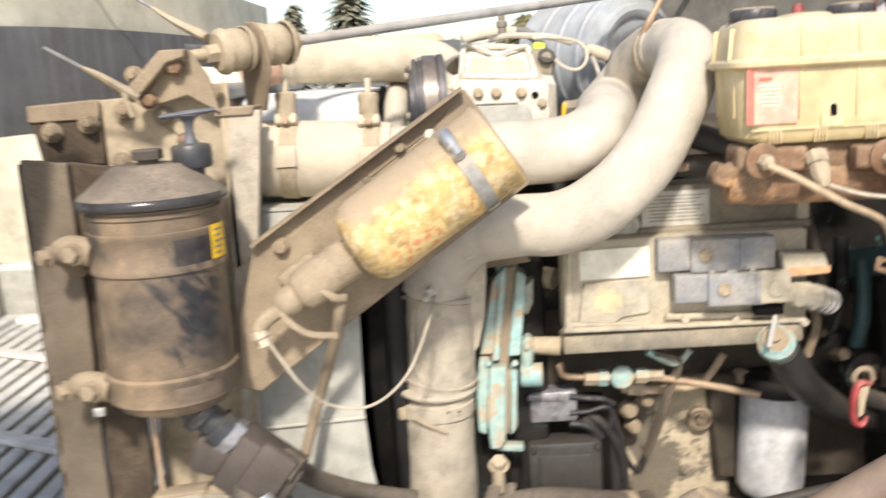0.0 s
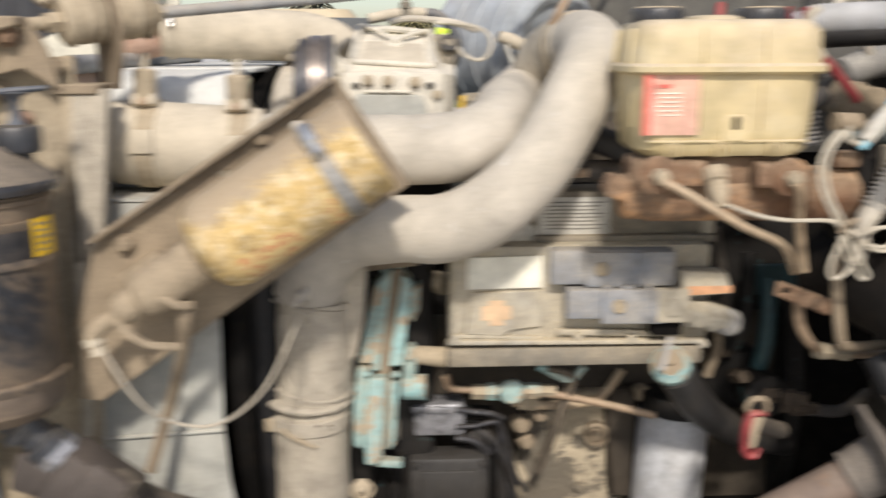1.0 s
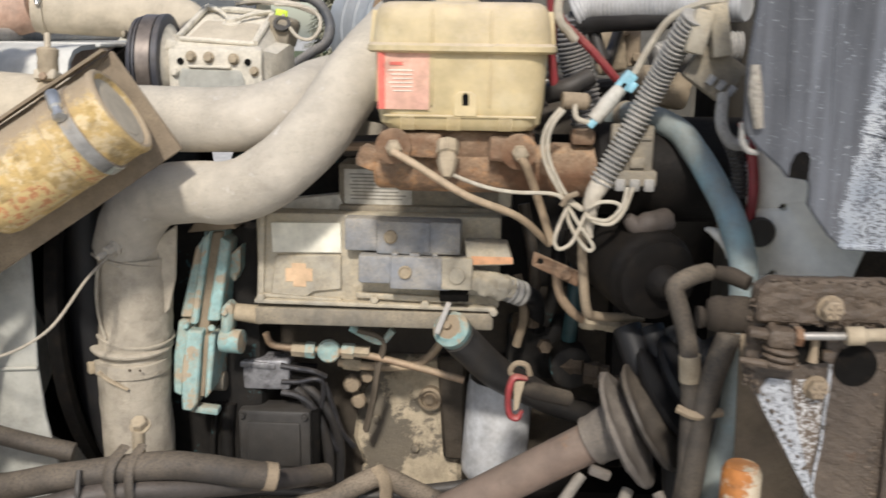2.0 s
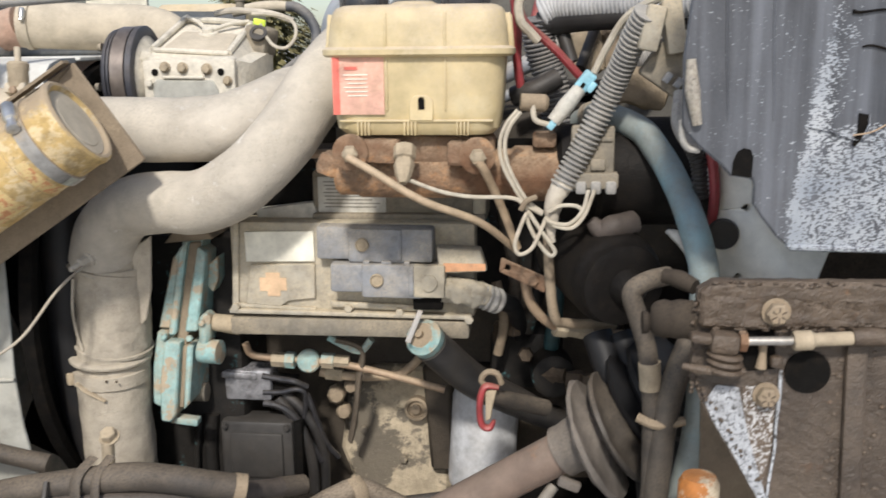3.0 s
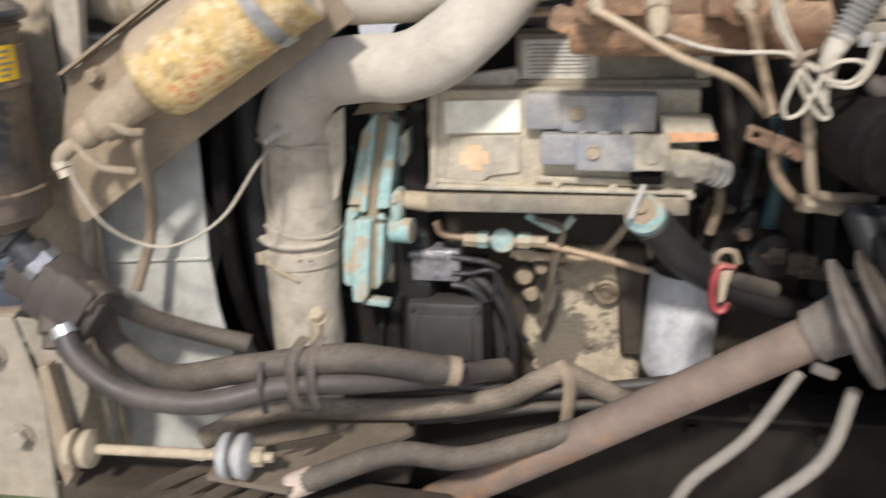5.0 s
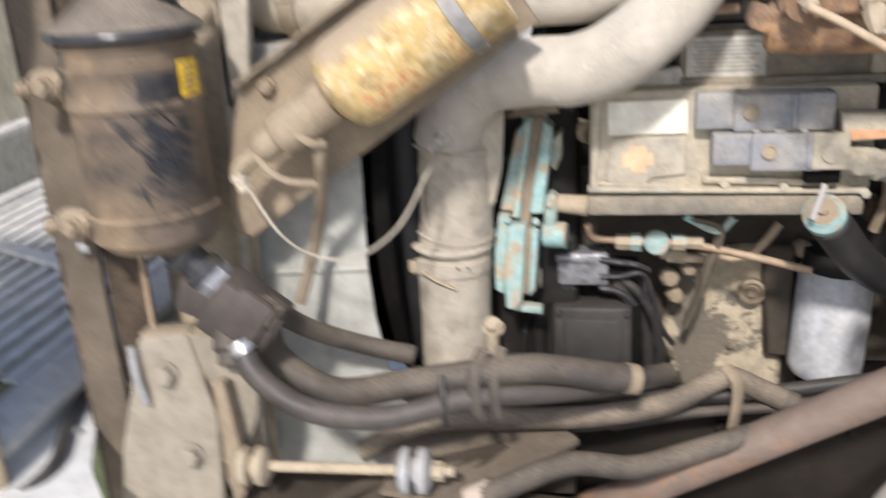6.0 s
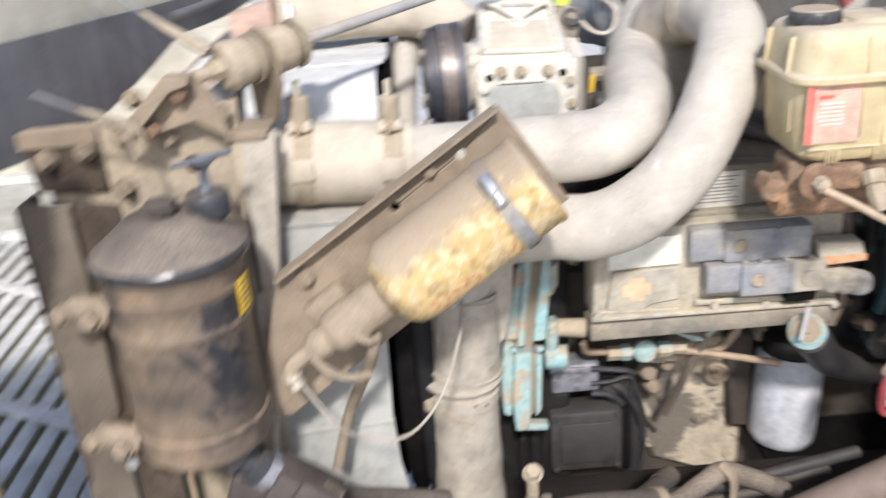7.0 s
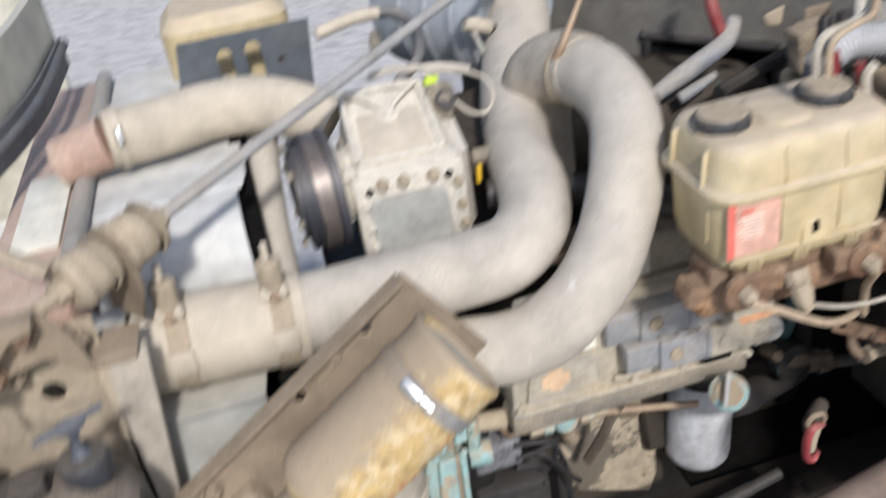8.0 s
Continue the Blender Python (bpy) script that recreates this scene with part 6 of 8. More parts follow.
def fuel_lines():
    t = thing("fuel_rail", (0.25, 1.32, 1.07), "fuel line with turquoise banjo fittings", "fuel line")
    part("line", tube([(0.165, 1.31, 1.105), (0.172, 1.315, 1.085), (0.20, 1.32, 1.078), (0.31, 1.318, 1.072), (0.40, 1.315, 1.055), (0.49, 1.312, 1.033)], 0.0062, 10), M["copper"], t)
    for x0, x1, r, m in ((0.205, 0.232, 0.012, "tan"), (0.228, 0.245, 0.014, "cyan"), (0.288, 0.31, 0.013, "cyan"), (0.306, 0.335, 0.010, "tan")):
        part("union_nut", lathe([(0.0001, 0), (r, 0.001), (r, x1 - x0 - 0.001), (0.0001, x1 - x0)], (x0, 1.318, 1.076), (1, 0, -0.04), 6), M[m], t)
    part("banjo", lathe([(0.0001, 0), (0.0185, 0), (0.0195, 0.003), (0.0195, 0.011), (0.017, 0.014), (0.0001, 0.014)], (0.267, 1.325, 1.074), (0, -1, 0.1), 20), M["cyan"], t)
    s = thing("fuel_line", (0.33, 1.4, 1.03), "tan return line below the rail", "fuel line")
    part("line", tube([(0.275, 1.36, 1.040), (0.33, 1.36, 1.034), (0.40, 1.37, 1.034), (0.43, 1.38, 1.05), (0.455, 1.39, 1.08)], 0.0075, 10), M["tanwire"], s)
    part("nut", lathe([(0.0001, 0), (0.011, 0), (0.011, 0.028), (0.0001, 0.028)], (0.285, 1.36, 1.039), (1, 0, -0.1), 6), M["tan"], s)
    b = thing("line_bracket", (0.34, 1.36, 1.0), "bent tan bracket strap below the module", "bracket")
    part("strap", tube([(0.318, 1.30, 1.118), (0.350, 1.30, 1.110), (0.358, 1.31, 1.09), (0.346, 1.33, 1.04), (0.337, 1.35, 0.985), (0.325, 1.37, 0.935), (0.318, 1.38, 0.91)], 0.0095, 8, flat=0.5), M["gusset"], b)
    part("arm", tube([(0.305, 1.30, 1.122), (0.352, 1.305, 1.098), (0.375, 1.30, 1.120)], 0.006, 8), M["cyan"], b)
    h = thing("oily_loom", (0.2, 1.34, 0.95), "oily black wires branching below the fuel line", "loom")
    for run, r in (([(0.182, 1.335, 1.040), (0.213, 1.335, 1.035), (0.236, 1.330, 1.034), (0.257, 1.340, 1.021)], 0.0052), ([(0.182, 1.335, 1.011), (0.213, 1.335, 1.012), (0.241, 1.335, 1.018), (0.253, 1.340, 1.005), (0.248, 1.345, 0.964)], 0.0045), ([(0.182, 1.335, 0.992), (0.209, 1.335, 0.987), (0.234, 1.340, 0.965), (0.253, 1.350, 0.919), (0.273, 1.360, 0.878)], 0.0060), ([(0.254, 1.345, 1.007), (0.267, 1.350, 0.962), (0.280, 1.360, 0.913), (0.299, 1.370, 0.881)], 0.0050)):
        part("wire", tube(run, r, 8), M["gloss"], h)
    n = thing("block_plugs", (0.33, 1.4, 1.0), "dusty small fittings on the block", "fitting")
    for x, y, z, r in ((0.29, 1.41, 0.985, 0.016), (0.30, 1.42, 0.95, 0.014), (0.318, 1.40, 1.005, 0.012), (0.50, 1.45, 1.02, 0.015)):
        part("plug", lathe([(0.0001, 0), (r, 0), (r, 0.02), (r * 0.7, 0.026), (0.0001, 0.027)], (x, y, z), (0.2, -1, 0.1), 8), M["bracket"], n)


fuel_lines()


def oil_filter():
    t = thing("oil_filter", (0.545, 1.43, 0.82), "white spin-on oil filter, scuffed", "filter")
    part("can", lathe([(0.0001, 0.814), (0.034, 0.814), (0.049, 0.818), (0.0565, 0.829), (0.058, 0.842), (0.058, 0.985), (0.056, 0.99), (0.056, 1.0), (0.0001, 1.0)], (0.493, 1.385, 0), (0.06, 0.03, 1), 40), M["whitecan"], t)
    part("mount", lathe([(0.0001, 0.998), (0.054, 0.998), (0.054, 1.03), (0.0001, 1.035)], (0.493, 1.385, 0), (0.06, 0.03, 1), 24), M["darkblock"], t)


oil_filter()


def filler_tube():
    t = thing("oil_filler_tube", (0.473, 1.2, 1.0), "dark oil filler tube with a chipped turquoise cap", "filler tube")
    d = Vector((0.062, 0.058, -0.088)).normalized()
    c = Vector((0.473, 1.190, 1.160))
    part("tube", tube([c + d * 0.018, (0.54, 1.26, 1.070), (0.60, 1.32, 1.015), (0.67, 1.37, 0.965), (0.75, 1.42, 0.93)], [0.027, 0.0265, 0.025, 0.021, 0.020], 18), M["rubber"], t)
    e = Vector((0.30, 0.72, -0.55)).normalized()
    cap = part("cap", lathe([(0.0001, -0.012), (0.0195, -0.012), (0.022, -0.008), (0.024, -0.006), (0.0275, -0.003), (0.0275, 0.013), (0.024, 0.018), (0.0001, 0.02)], c, e, 28), M["cyan"], t)
    part("cap_face", lathe([(0.0001, -0.0135), (0.010, -0.0135), (0.0185, -0.0128)], c, e, 24), M["bracket"], cap)
    part("cap_lever", box(tuple(c + Vector((-0.012, -0.016, 0.022))), (0.008, 0.004, 0.050), (-25, 22, 0), 0.0015), M["greypaint"], cap, "grey flip lever")
    part("cap_stud", lathe([(0.0001, 0), (0.006, 0), (0.006, 0.008), (0.0001, 0.009)], c - e * 0.013, -e, 10), M["bracket"], cap)
    r = thing("dipstick_handle", (0.567, 1.135, 1.08), "red plastic dipstick handle", "dipstick")
    part("grip", tube([(0.584, 1.124, 1.112), (0.566, 1.122, 1.114), (0.559, 1.122, 1.096), (0.558, 1.122, 1.072), (0.562, 1.122, 1.056), (0.572, 1.122, 1.053), (0.578, 1.122, 1.064)], [0.005, 0.007, 0.0075, 0.007, 0.007, 0.007, 0.004], 10, n=5, flat=0.7), M["redhandle"], r)
    part("grip_web", plate_y([(0.566, 1.108), (0.582, 1.110), (0.576, 1.085), (0.574, 1.066), (0.566, 1.062)], 1.121, 0.004), M["tan"], r)
    part("ring", tube([(0.588, 1.128, 1.116), (0.582, 1.124, 1.132), (0.568, 1.124, 1.134), (0.560, 1.126, 1.122), (0.566, 1.128, 1.112)], 0.0042, 8), M["bracket"], r, "dusty wire ring")
    part("blade_tube", tube([(0.568, 1.13, 1.098), (0.60, 1.17, 1.075), (0.65, 1.22, 1.045)], [0.009, 0.013, 0.013], 10), M["hose"], r)


filler_tube()


def bay_shade_fill():
    # Added black blocks and sheets that fill the shade behind the engine.
    t = thing("bay_shade_fill", (0.85, 1.8, 0.6), "black blocks and sheets added for the shade behind the engine", "housing")
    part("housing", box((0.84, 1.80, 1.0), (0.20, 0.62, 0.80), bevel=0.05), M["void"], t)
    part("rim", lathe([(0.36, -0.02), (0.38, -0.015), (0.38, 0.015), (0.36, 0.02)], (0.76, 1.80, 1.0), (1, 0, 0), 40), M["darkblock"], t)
    part("shade_back_sheet", plate_y([(0.56, 1.42), (1.0, 1.42), (1.0, 0.5), (0.60, 0.5)], 1.485, 0.01), M["void"], t)
    part("shade_floor_sheet", plate([(0.50, 1.30), (1.02, 1.30), (1.02, 1.50), (0.50, 1.50)], 0.01, Matrix.Translation((0, 0, 0.80))), M["void"], t)


bay_shade_fill()


def rear_clutter():
    """Pumps, fittings and looms in the shade beside the block."""
    t = thing("fuel_pump", (0.62, 1.38, 1.0), "dusty dark fuel pump with fittings on the engine side", "pump")
    part("pump_body", box((0.62, 1.42, 1.06), (0.12, 0.08, 0.10), bevel=0.012), M["darkblock"], t)
    part("pump_head", lathe([(0.0001, 0), (0.035, 0), (0.035, 0.05), (0.028, 0.055), (0.0001, 0.056)], (0.66, 1.36, 1.06), (0.1, -1, 0), 18), M["darkblock"], t)
    for x, y, z, ax, r in ((0.62, 1.33, 1.09, (0, -1, 0.3), 0.013), (0.645, 1.32, 1.065, (1, -0.4, 0), 0.016), (0.685, 1.31, 1.055, (1, -0.2, 0), 0.019), (0.60, 1.34, 1.12, (0, 0, 1), 0.012), (0.70, 1.30, 1.045, (1, 0, 0), 0.012), (0.575, 1.36, 1.10, (0, -0.4, 1), 0.010)):
        part("union_nut", lathe([(0.0001, 0), (r, 0), (r, 0.022), (r * 0.8, 0.026), (r * 0.8, 0.04), (0.0001, 0.041)], (x, y, z), ax, 6), M["brown"], t)
    for pts, m, r in (([(0.60, 1.34, 1.14), (0.60, 1.35, 1.22), (0.58, 1.36, 1.32)], "hose", 0.010), ([(0.62, 1.36, 1.12), (0.635, 1.35, 1.18), (0.64, 1.36, 1.28)], "darkblock", 0.012),
                      ([(0.66, 1.34, 1.10), (0.665, 1.33, 1.16), (0.67, 1.35, 1.24)], "darkteal", 0.013), ([(0.575, 1.33, 1.09), (0.585, 1.32, 1.15), (0.572, 1.33, 1.21)], "bracket", 0.008),
                      ([(0.72, 1.31, 1.04), (0.78, 1.30, 1.04), (0.83, 1.32, 1.06)], "hose", 0.010)):
        part("pipe", tube(pts, r, 10), M[m], t)
    part("heat_shield", plate_y([(0.66, 1.25), (0.74, 1.25), (0.74, 1.20), (0.67, 1.20)], 1.40, 0.01), M["darkteal"], t)


rear_clutter()


def booster_motor():
    t = thing("brake_booster", (0.74, 1.15, 1.2), "booster motor housing coloured near black for its shade", "booster")
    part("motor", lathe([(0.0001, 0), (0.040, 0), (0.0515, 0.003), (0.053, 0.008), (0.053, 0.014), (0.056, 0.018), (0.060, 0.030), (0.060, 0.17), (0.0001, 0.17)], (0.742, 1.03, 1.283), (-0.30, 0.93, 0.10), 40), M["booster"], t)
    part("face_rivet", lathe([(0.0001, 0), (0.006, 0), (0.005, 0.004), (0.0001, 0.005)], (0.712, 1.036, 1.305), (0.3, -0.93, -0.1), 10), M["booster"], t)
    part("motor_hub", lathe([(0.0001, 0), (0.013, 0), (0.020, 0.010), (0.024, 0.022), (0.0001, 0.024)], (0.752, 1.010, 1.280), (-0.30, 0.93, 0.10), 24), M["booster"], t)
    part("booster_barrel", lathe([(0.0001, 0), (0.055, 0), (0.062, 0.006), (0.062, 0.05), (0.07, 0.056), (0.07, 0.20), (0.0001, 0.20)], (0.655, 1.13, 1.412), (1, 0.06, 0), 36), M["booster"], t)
    part("inlet_elbow", crumple(tube([(0.700, 1.06, 1.360), (0.712, 1.06, 1.348), (0.730, 1.06, 1.352), (0.752, 1.08, 1.354)], [0.008, 0.012, 0.015, 0.016], 16, n=6), 0.002, 60), M["valve"], t)
    part("relay", box((0.700, 1.058, 1.442), (0.052, 0.024, 0.072), bevel=0.004), M["greyplate"], t, "brown-grey relay block")
    part("relay_foot", box((0.702, 1.050, 1.412), (0.058, 0.022, 0.02), bevel=0.003), M["greyplate"], t)
    part("relay_latch", box((0.706, 1.043, 1.432), (0.018, 0.008, 0.014), bevel=0.002), M["greyplate"], t)
    for q in range(3):
        part("relay_plug", box((0.686 + 0.018 * q, 1.044, 1.404), (0.013, 0.016, 0.016), bevel=0.003), M["conduit"], t)
    part("relay_rib", box((0.700, 1.045, 1.462), (0.046, 0.004, 0.005), bevel=0.001), M["greyplate"], t)
    part("port_fitting", lathe([(0.0001, 0), (0.011, 0), (0.011, 0.03), (0.007, 0.034), (0.0001, 0.035)], (0.612, 1.06, 1.506), (1, 0.1, -0.05), 10), M["bracket"], t)
    part("mount_foot", box((0.642, 1.09, 1.458), (0.03, 0.03, 0.02), bevel=0.005), M["rustbrown"], t)


booster_motor()


def looms():
    t = thing("wiring_conduit", (0.7, 1.05, 1.4), "grey corrugated conduit with taped wires", "conduit")
    part("conduit", ribbed([(0.752, 0.985, 1.608), (0.742, 1.0, 1.586), (0.72, 1.035, 1.525), (0.689, 1.044, 1.456), (0.662, 1.046, 1.403)], 0.0132, 0.0062, 0.40), M["conduit"], t)
    part("tape_wrap", crumple(tube([(0.668, 1.046, 1.412), (0.656, 1.046, 1.392), (0.651, 1.046, 1.36), (0.652, 1.046, 1.335)], [0.0135, 0.011, 0.008, 0.005], 18, n=8, wobble=0.2), 0.002, 120), M["pipe"], t)
    part("collar", box((0.757, 0.985, 1.59), (0.022, 0.02, 0.05), (0, 12, 0), 0.004), M["ecm"], t)
    w = thing("wire_bundle", (0.63, 1.03, 1.36), "loose bundle of dirty white wires", "wires")
    runs = [[(0.609, 1.035, 1.498), (0.595, 1.035, 1.480), (0.588, 1.035, 1.457), (0.593, 1.035, 1.429), (0.615, 1.035, 1.389), (0.633, 1.033, 1.360), (0.651, 1.032, 1.335), (0.656, 1.032, 1.325), (0.650, 1.032, 1.321), (0.637, 1.033, 1.335), (0.625, 1.035, 1.356), (0.620, 1.036, 1.374)],
            [(0.613, 1.032, 1.496), (0.600, 1.032, 1.479), (0.594, 1.032, 1.457), (0.599, 1.032, 1.429), (0.620, 1.032, 1.391), (0.640, 1.036, 1.374)],
            [(0.621, 1.03, 1.375), (0.612, 1.029, 1.353), (0.607, 1.028, 1.334), (0.613, 1.028, 1.323), (0.627, 1.028, 1.330), (0.637, 1.03, 1.349), (0.644, 1.034, 1.367)],
            [(0.643, 1.032, 1.369), (0.656, 1.028, 1.359), (0.676, 1.027, 1.357), (0.691, 1.029, 1.373), (0.702, 1.035, 1.402)],
            [(0.645, 1.03, 1.367), (0.653, 1.027, 1.363), (0.672, 1.026, 1.362), (0.688, 1.028, 1.378), (0.695, 1.035, 1.402)],
            [(0.648, 1.032, 1.375), (0.662, 1.031, 1.383), (0.681, 1.03, 1.383), (0.688, 1.03, 1.375), (0.681, 1.03, 1.363), (0.660, 1.031, 1.357), (0.645, 1.033, 1.364)],
            [(0.465, 1.035, 1.418), (0.513, 1.03, 1.401), (0.553, 1.029, 1.394), (0.601, 1.029, 1.393), (0.618, 1.03, 1.385), (0.640, 1.034, 1.372)]]
    for r in runs:
        part("wire", tube(r, 0.0026, 7, n=6), M["wire"], w)
    part("tie", tube([(0.614, 1.024, 1.379), (0.621, 1.022, 1.390), (0.633, 1.024, 1.395)], 0.0036, 8), M["bracket"], w, "brown wire tie")
    c = thing("wire_connector", (0.69, 1.06, 1.5), "light blue connector on a pale plug lead", "connector")
    part("latch", box((0.690, 1.066, 1.530), (0.017, 0.012, 0.026), (0, 38, 0), 0.003), M["bluetape"], c, "light blue plastic latch")
    part("plug", tube([(0.684, 1.066, 1.522), (0.668, 1.064, 1.502), (0.652, 1.062, 1.482)], [0.0085, 0.0105, 0.0085], 14), M["greylabel"], c)
    part("latch_hook", box((0.697, 1.058, 1.523), (0.008, 0.006, 0.014), (0, 38, 0), 0.002), M["bluetape"], c)
    part("latch_slot", box((0.6855, 1.0595, 1.524), (0.004, 0.002, 0.010), (0, 38, 0)), M["void"], c)
    part("latch_end", box((0.650, 1.06, 1.478), (0.009, 0.010, 0.012), (0, 38, 0), 0.002), M["bluetape"], c)
    part("lead", tube([(0.700, 1.066, 1.540), (0.714, 1.06, 1.57), (0.735, 1.045, 1.605), (0.765, 1.02, 1.622), (0.79, 1.0, 1.625)], 0.0045, 8), M["wire"], c)
    part("lead", tube([(0.648, 1.06, 1.478), (0.630, 1.055, 1.485), (0.628, 1.055, 1.505), (0.634, 1.06, 1.51)], 0.0035, 8), M["wire"], c)
    r = thing("red_cable", (0.62, 1.1, 1.5), "dark red cable with a pale sleeve", "cable")
    part("cable", tube([(0.605, 1.150, 1.640), (0.610, 1.150, 1.612), (0.619, 1.160, 1.599), (0.637, 1.170, 1.584), (0.660, 1.173, 1.563), (0.686, 1.175, 1.535), (0.697, 1.180, 1.523)], 0.0058, 8), M["redcable"], r)
    part("sleeve", tube([(0.618, 1.140, 1.639), (0.608, 1.140, 1.627), (0.610, 1.140, 1.604), (0.623, 1.145, 1.589), (0.632, 1.150, 1.579)], 0.0062, 8), M["wire"], r)
    r2 = thing("red_cable", (0.6, 1.19, 1.5), "dark red cable behind the reservoir", "cable")
    part("cable", tube([(0.600, 1.190, 1.642), (0.605, 1.190, 1.591), (0.605, 1.190, 1.554), (0.612, 1.190, 1.506)], 0.0062, 8), M["redcable"], r2)
    part("sleeve", tube([(0.514, 1.100, 1.661), (0.513, 1.100, 1.693), (0.523, 1.100, 1.706), (0.546, 1.100, 1.710), (0.569, 1.100, 1.719), (0.576, 1.100, 1.743)], 0.0052, 8), M["wire"], r2)
    part("sleeve", tube([(0.517, 1.085, 1.665), (0.517, 1.085, 1.696), (0.526, 1.085, 1.708), (0.545, 1.085, 1.716), (0.564, 1.085, 1.723), (0.568, 1.085, 1.748)], 0.0040, 8), M["tanwire"], r2)
    r3 = thing("red_cable", (0.83, 1.0, 1.4), "red battery cable beside the cab panel", "cable")
    part("cable", tube([(0.812, 0.975, 1.49), (0.826, 0.978, 1.455), (0.833, 0.98, 1.41), (0.832, 0.985, 1.37)], 0.006, 8), M["redcable"], r3)
    part("conduit", ribbed([(0.80, 0.98, 1.47), (0.814, 0.985, 1.44), (0.820, 0.99, 1.40)], 0.0085, 0.005, 0.2), M["rubber"], r3)
    b = thing("blue_hose", (0.8, 1.0, 1.2), "thick faded blue heater hose arching down", "hose")
    part("hose", tube([(0.690, 1.16, 1.474), (0.716, 1.12, 1.486), (0.758, 1.08, 1.471), (0.777, 1.06, 1.448), (0.789, 1.040, 1.428), (0.800, 0.995, 1.400), (0.806, 0.957, 1.376), (0.814, 0.945, 1.347), (0.819, 0.94, 1.317), (0.822, 0.937, 1.226), (0.819, 0.935, 1.145), (0.808, 0.935, 1.074), (0.79, 0.95, 0.95)], 0.0165, 18), M["bluehose"], b)
    band((0.703, 1.140, 1.481), (0.5, -0.6, 0.2), 0.0185, 0.010, M["greyplate"], b, "hose_clamp", 0.002)
    band((0.8215, 0.937, 1.247), (0.02, 0.05, 1), 0.0180, 0.009, M["hose"], b, "hose_clamp", 0.0015)
    k = thing("vent_hose", (0.65, 1.2, 1.6), "grey ribbed air duct across the cowl", "duct")
    part("duct", ribbed([(0.639, 1.245, 1.615), (0.660, 1.240, 1.625), (0.690, 1.225, 1.627), (0.734, 1.200, 1.628), (0.782, 1.170, 1.628), (0.844, 1.120, 1.626)], 0.0215, 0.006, 0.07, 20), M["ductgrey"], k)
    # Dark tube along the bottom half gives the duct its shaded underside.
    part("underside_shade", tube([(0.633, 1.245, 1.602), (0.657, 1.245, 1.607), (0.691, 1.230, 1.611), (0.734, 1.205, 1.613), (0.783, 1.175, 1.614)], [0.016, 0.020, 0.0205, 0.0205, 0.018], 14), M["rubber"], k, "dark tube for the duct's shaded underside")
    part("drop_duct", ribbed([(0.631, 1.250, 1.611), (0.634, 1.255, 1.583), (0.642, 1.260, 1.552), (0.653, 1.260, 1.521), (0.661, 1.260, 1.489), (0.665, 1.260, 1.457)], 0.0225, 0.0062, 0.11, 18), M["hoseslate"], k)
    part("duct_clip", box((0.782, 1.0, 1.592), (0.022, 0.03, 0.06), (0, -10, 0), 0.004), M["ecm"], k)
    g = thing("pipe_run", (0.6, 1.2, 1.5), "dark rubber pipe behind the reservoir", "pipe")
    part("pipe", tube([(0.60, 1.2, 1.505), (0.63, 1.19, 1.515), (0.66, 1.2, 1.53)], 0.014, 12), M["rubber"], g)
    part("pipe", tube([(0.66, 1.26, 1.66), (0.665, 1.25, 1.60), (0.68, 1.24, 1.55)], 0.010, 10), M["rubber"], g)
    h = thing("fuse_connector", (0.79, 1.0, 1.54), "grey plastic connector clipped by the cab", "connector")
    part("shell", box((0.785, 1.02, 1.545), (0.058, 0.03, 0.050), (0, 35, 0), 0.004), M["greyplate"], h)
    for q in range(3):
        part("clip_tooth", box((0.778 + 0.012 * q, 1.0, 1.536 - 0.006 * q), (0.008, 0.01, 0.012), (0, 35, 0), 0.001), M["connector"], h)
    part("cable", tube([(0.79, 0.985, 1.52), (0.786, 0.965, 1.488), (0.797, 0.96, 1.468), (0.815, 0.96, 1.465)], 0.007, 8), M["conduit"], h)


looms()


# ---- steering shaft and lower hoses ----
def steering_shaft():
    t = thing("steering_shaft", (0.45, 1.1, 0.75), "rusty steering shaft tube with a grey rubber boot", "steering shaft")
    a, b = Vector((0.246, 1.165, 0.742)), Vector((0.655, 1.057, 1.042))
    d = (b - a).normalized()
    part("tube", tube([a - d * 0.3, a, b + d * 0.04], 0.0275, 24, n=6, wobble=0.03), M["shaft"], t)
    part("joint_cover", tube([b + d * 0.020, b + d * 0.040, b + d * 0.082], [0.037, 0.039, 0.036], 28, n=8, wobble=0.25), M["boot"], t)
    part("cover_tab", box(tuple(b + d * 0.030 + Vector((0, -0.03, -0.036))), (0.03, 0.012, 0.014), (0, 20, 0), 0.004), M["boot"], t)
    for h0, r, lean, m in ((0.070, 0.080, 0.14, "boot"), (0.108, 0.076, 0.06, "hose")):
        disc = lathe([(0.034, h0 - 0.014), (0.046, h0 - 0.011), (r * 0.80, h0 - 0.005), (r - 0.004, h0 - 0.005), (r, h0 - 0.001), (r - 0.002, h0 + 0.004), (r * 0.78, h0 + 0.005), (0.048, h0 + 0.010), (0.036, h0 + 0.018)], b, d + Vector((lean, 0, -lean * 0.4)), 40)
        part("boot_flange", crumple(cut(disc, 2, 0.008), 0.004, 22), M[m], t, "warped rubber boot flange")
    part("dark_boot", lathe([(0.036, 0.095), (0.070, 0.112), (0.074, 0.120), (0.05, 0.132), (0.068, 0.142), (0.070, 0.150), (0.048, 0.162), (0.064, 0.172), (0.064, 0.180), (0.04, 0.19), (0.04, 0.24), (0.0001, 0.241)], b + Vector((0.022, 0.03, 0.012)), d, 32), M["fanblack"], t, "black rubber boot behind")


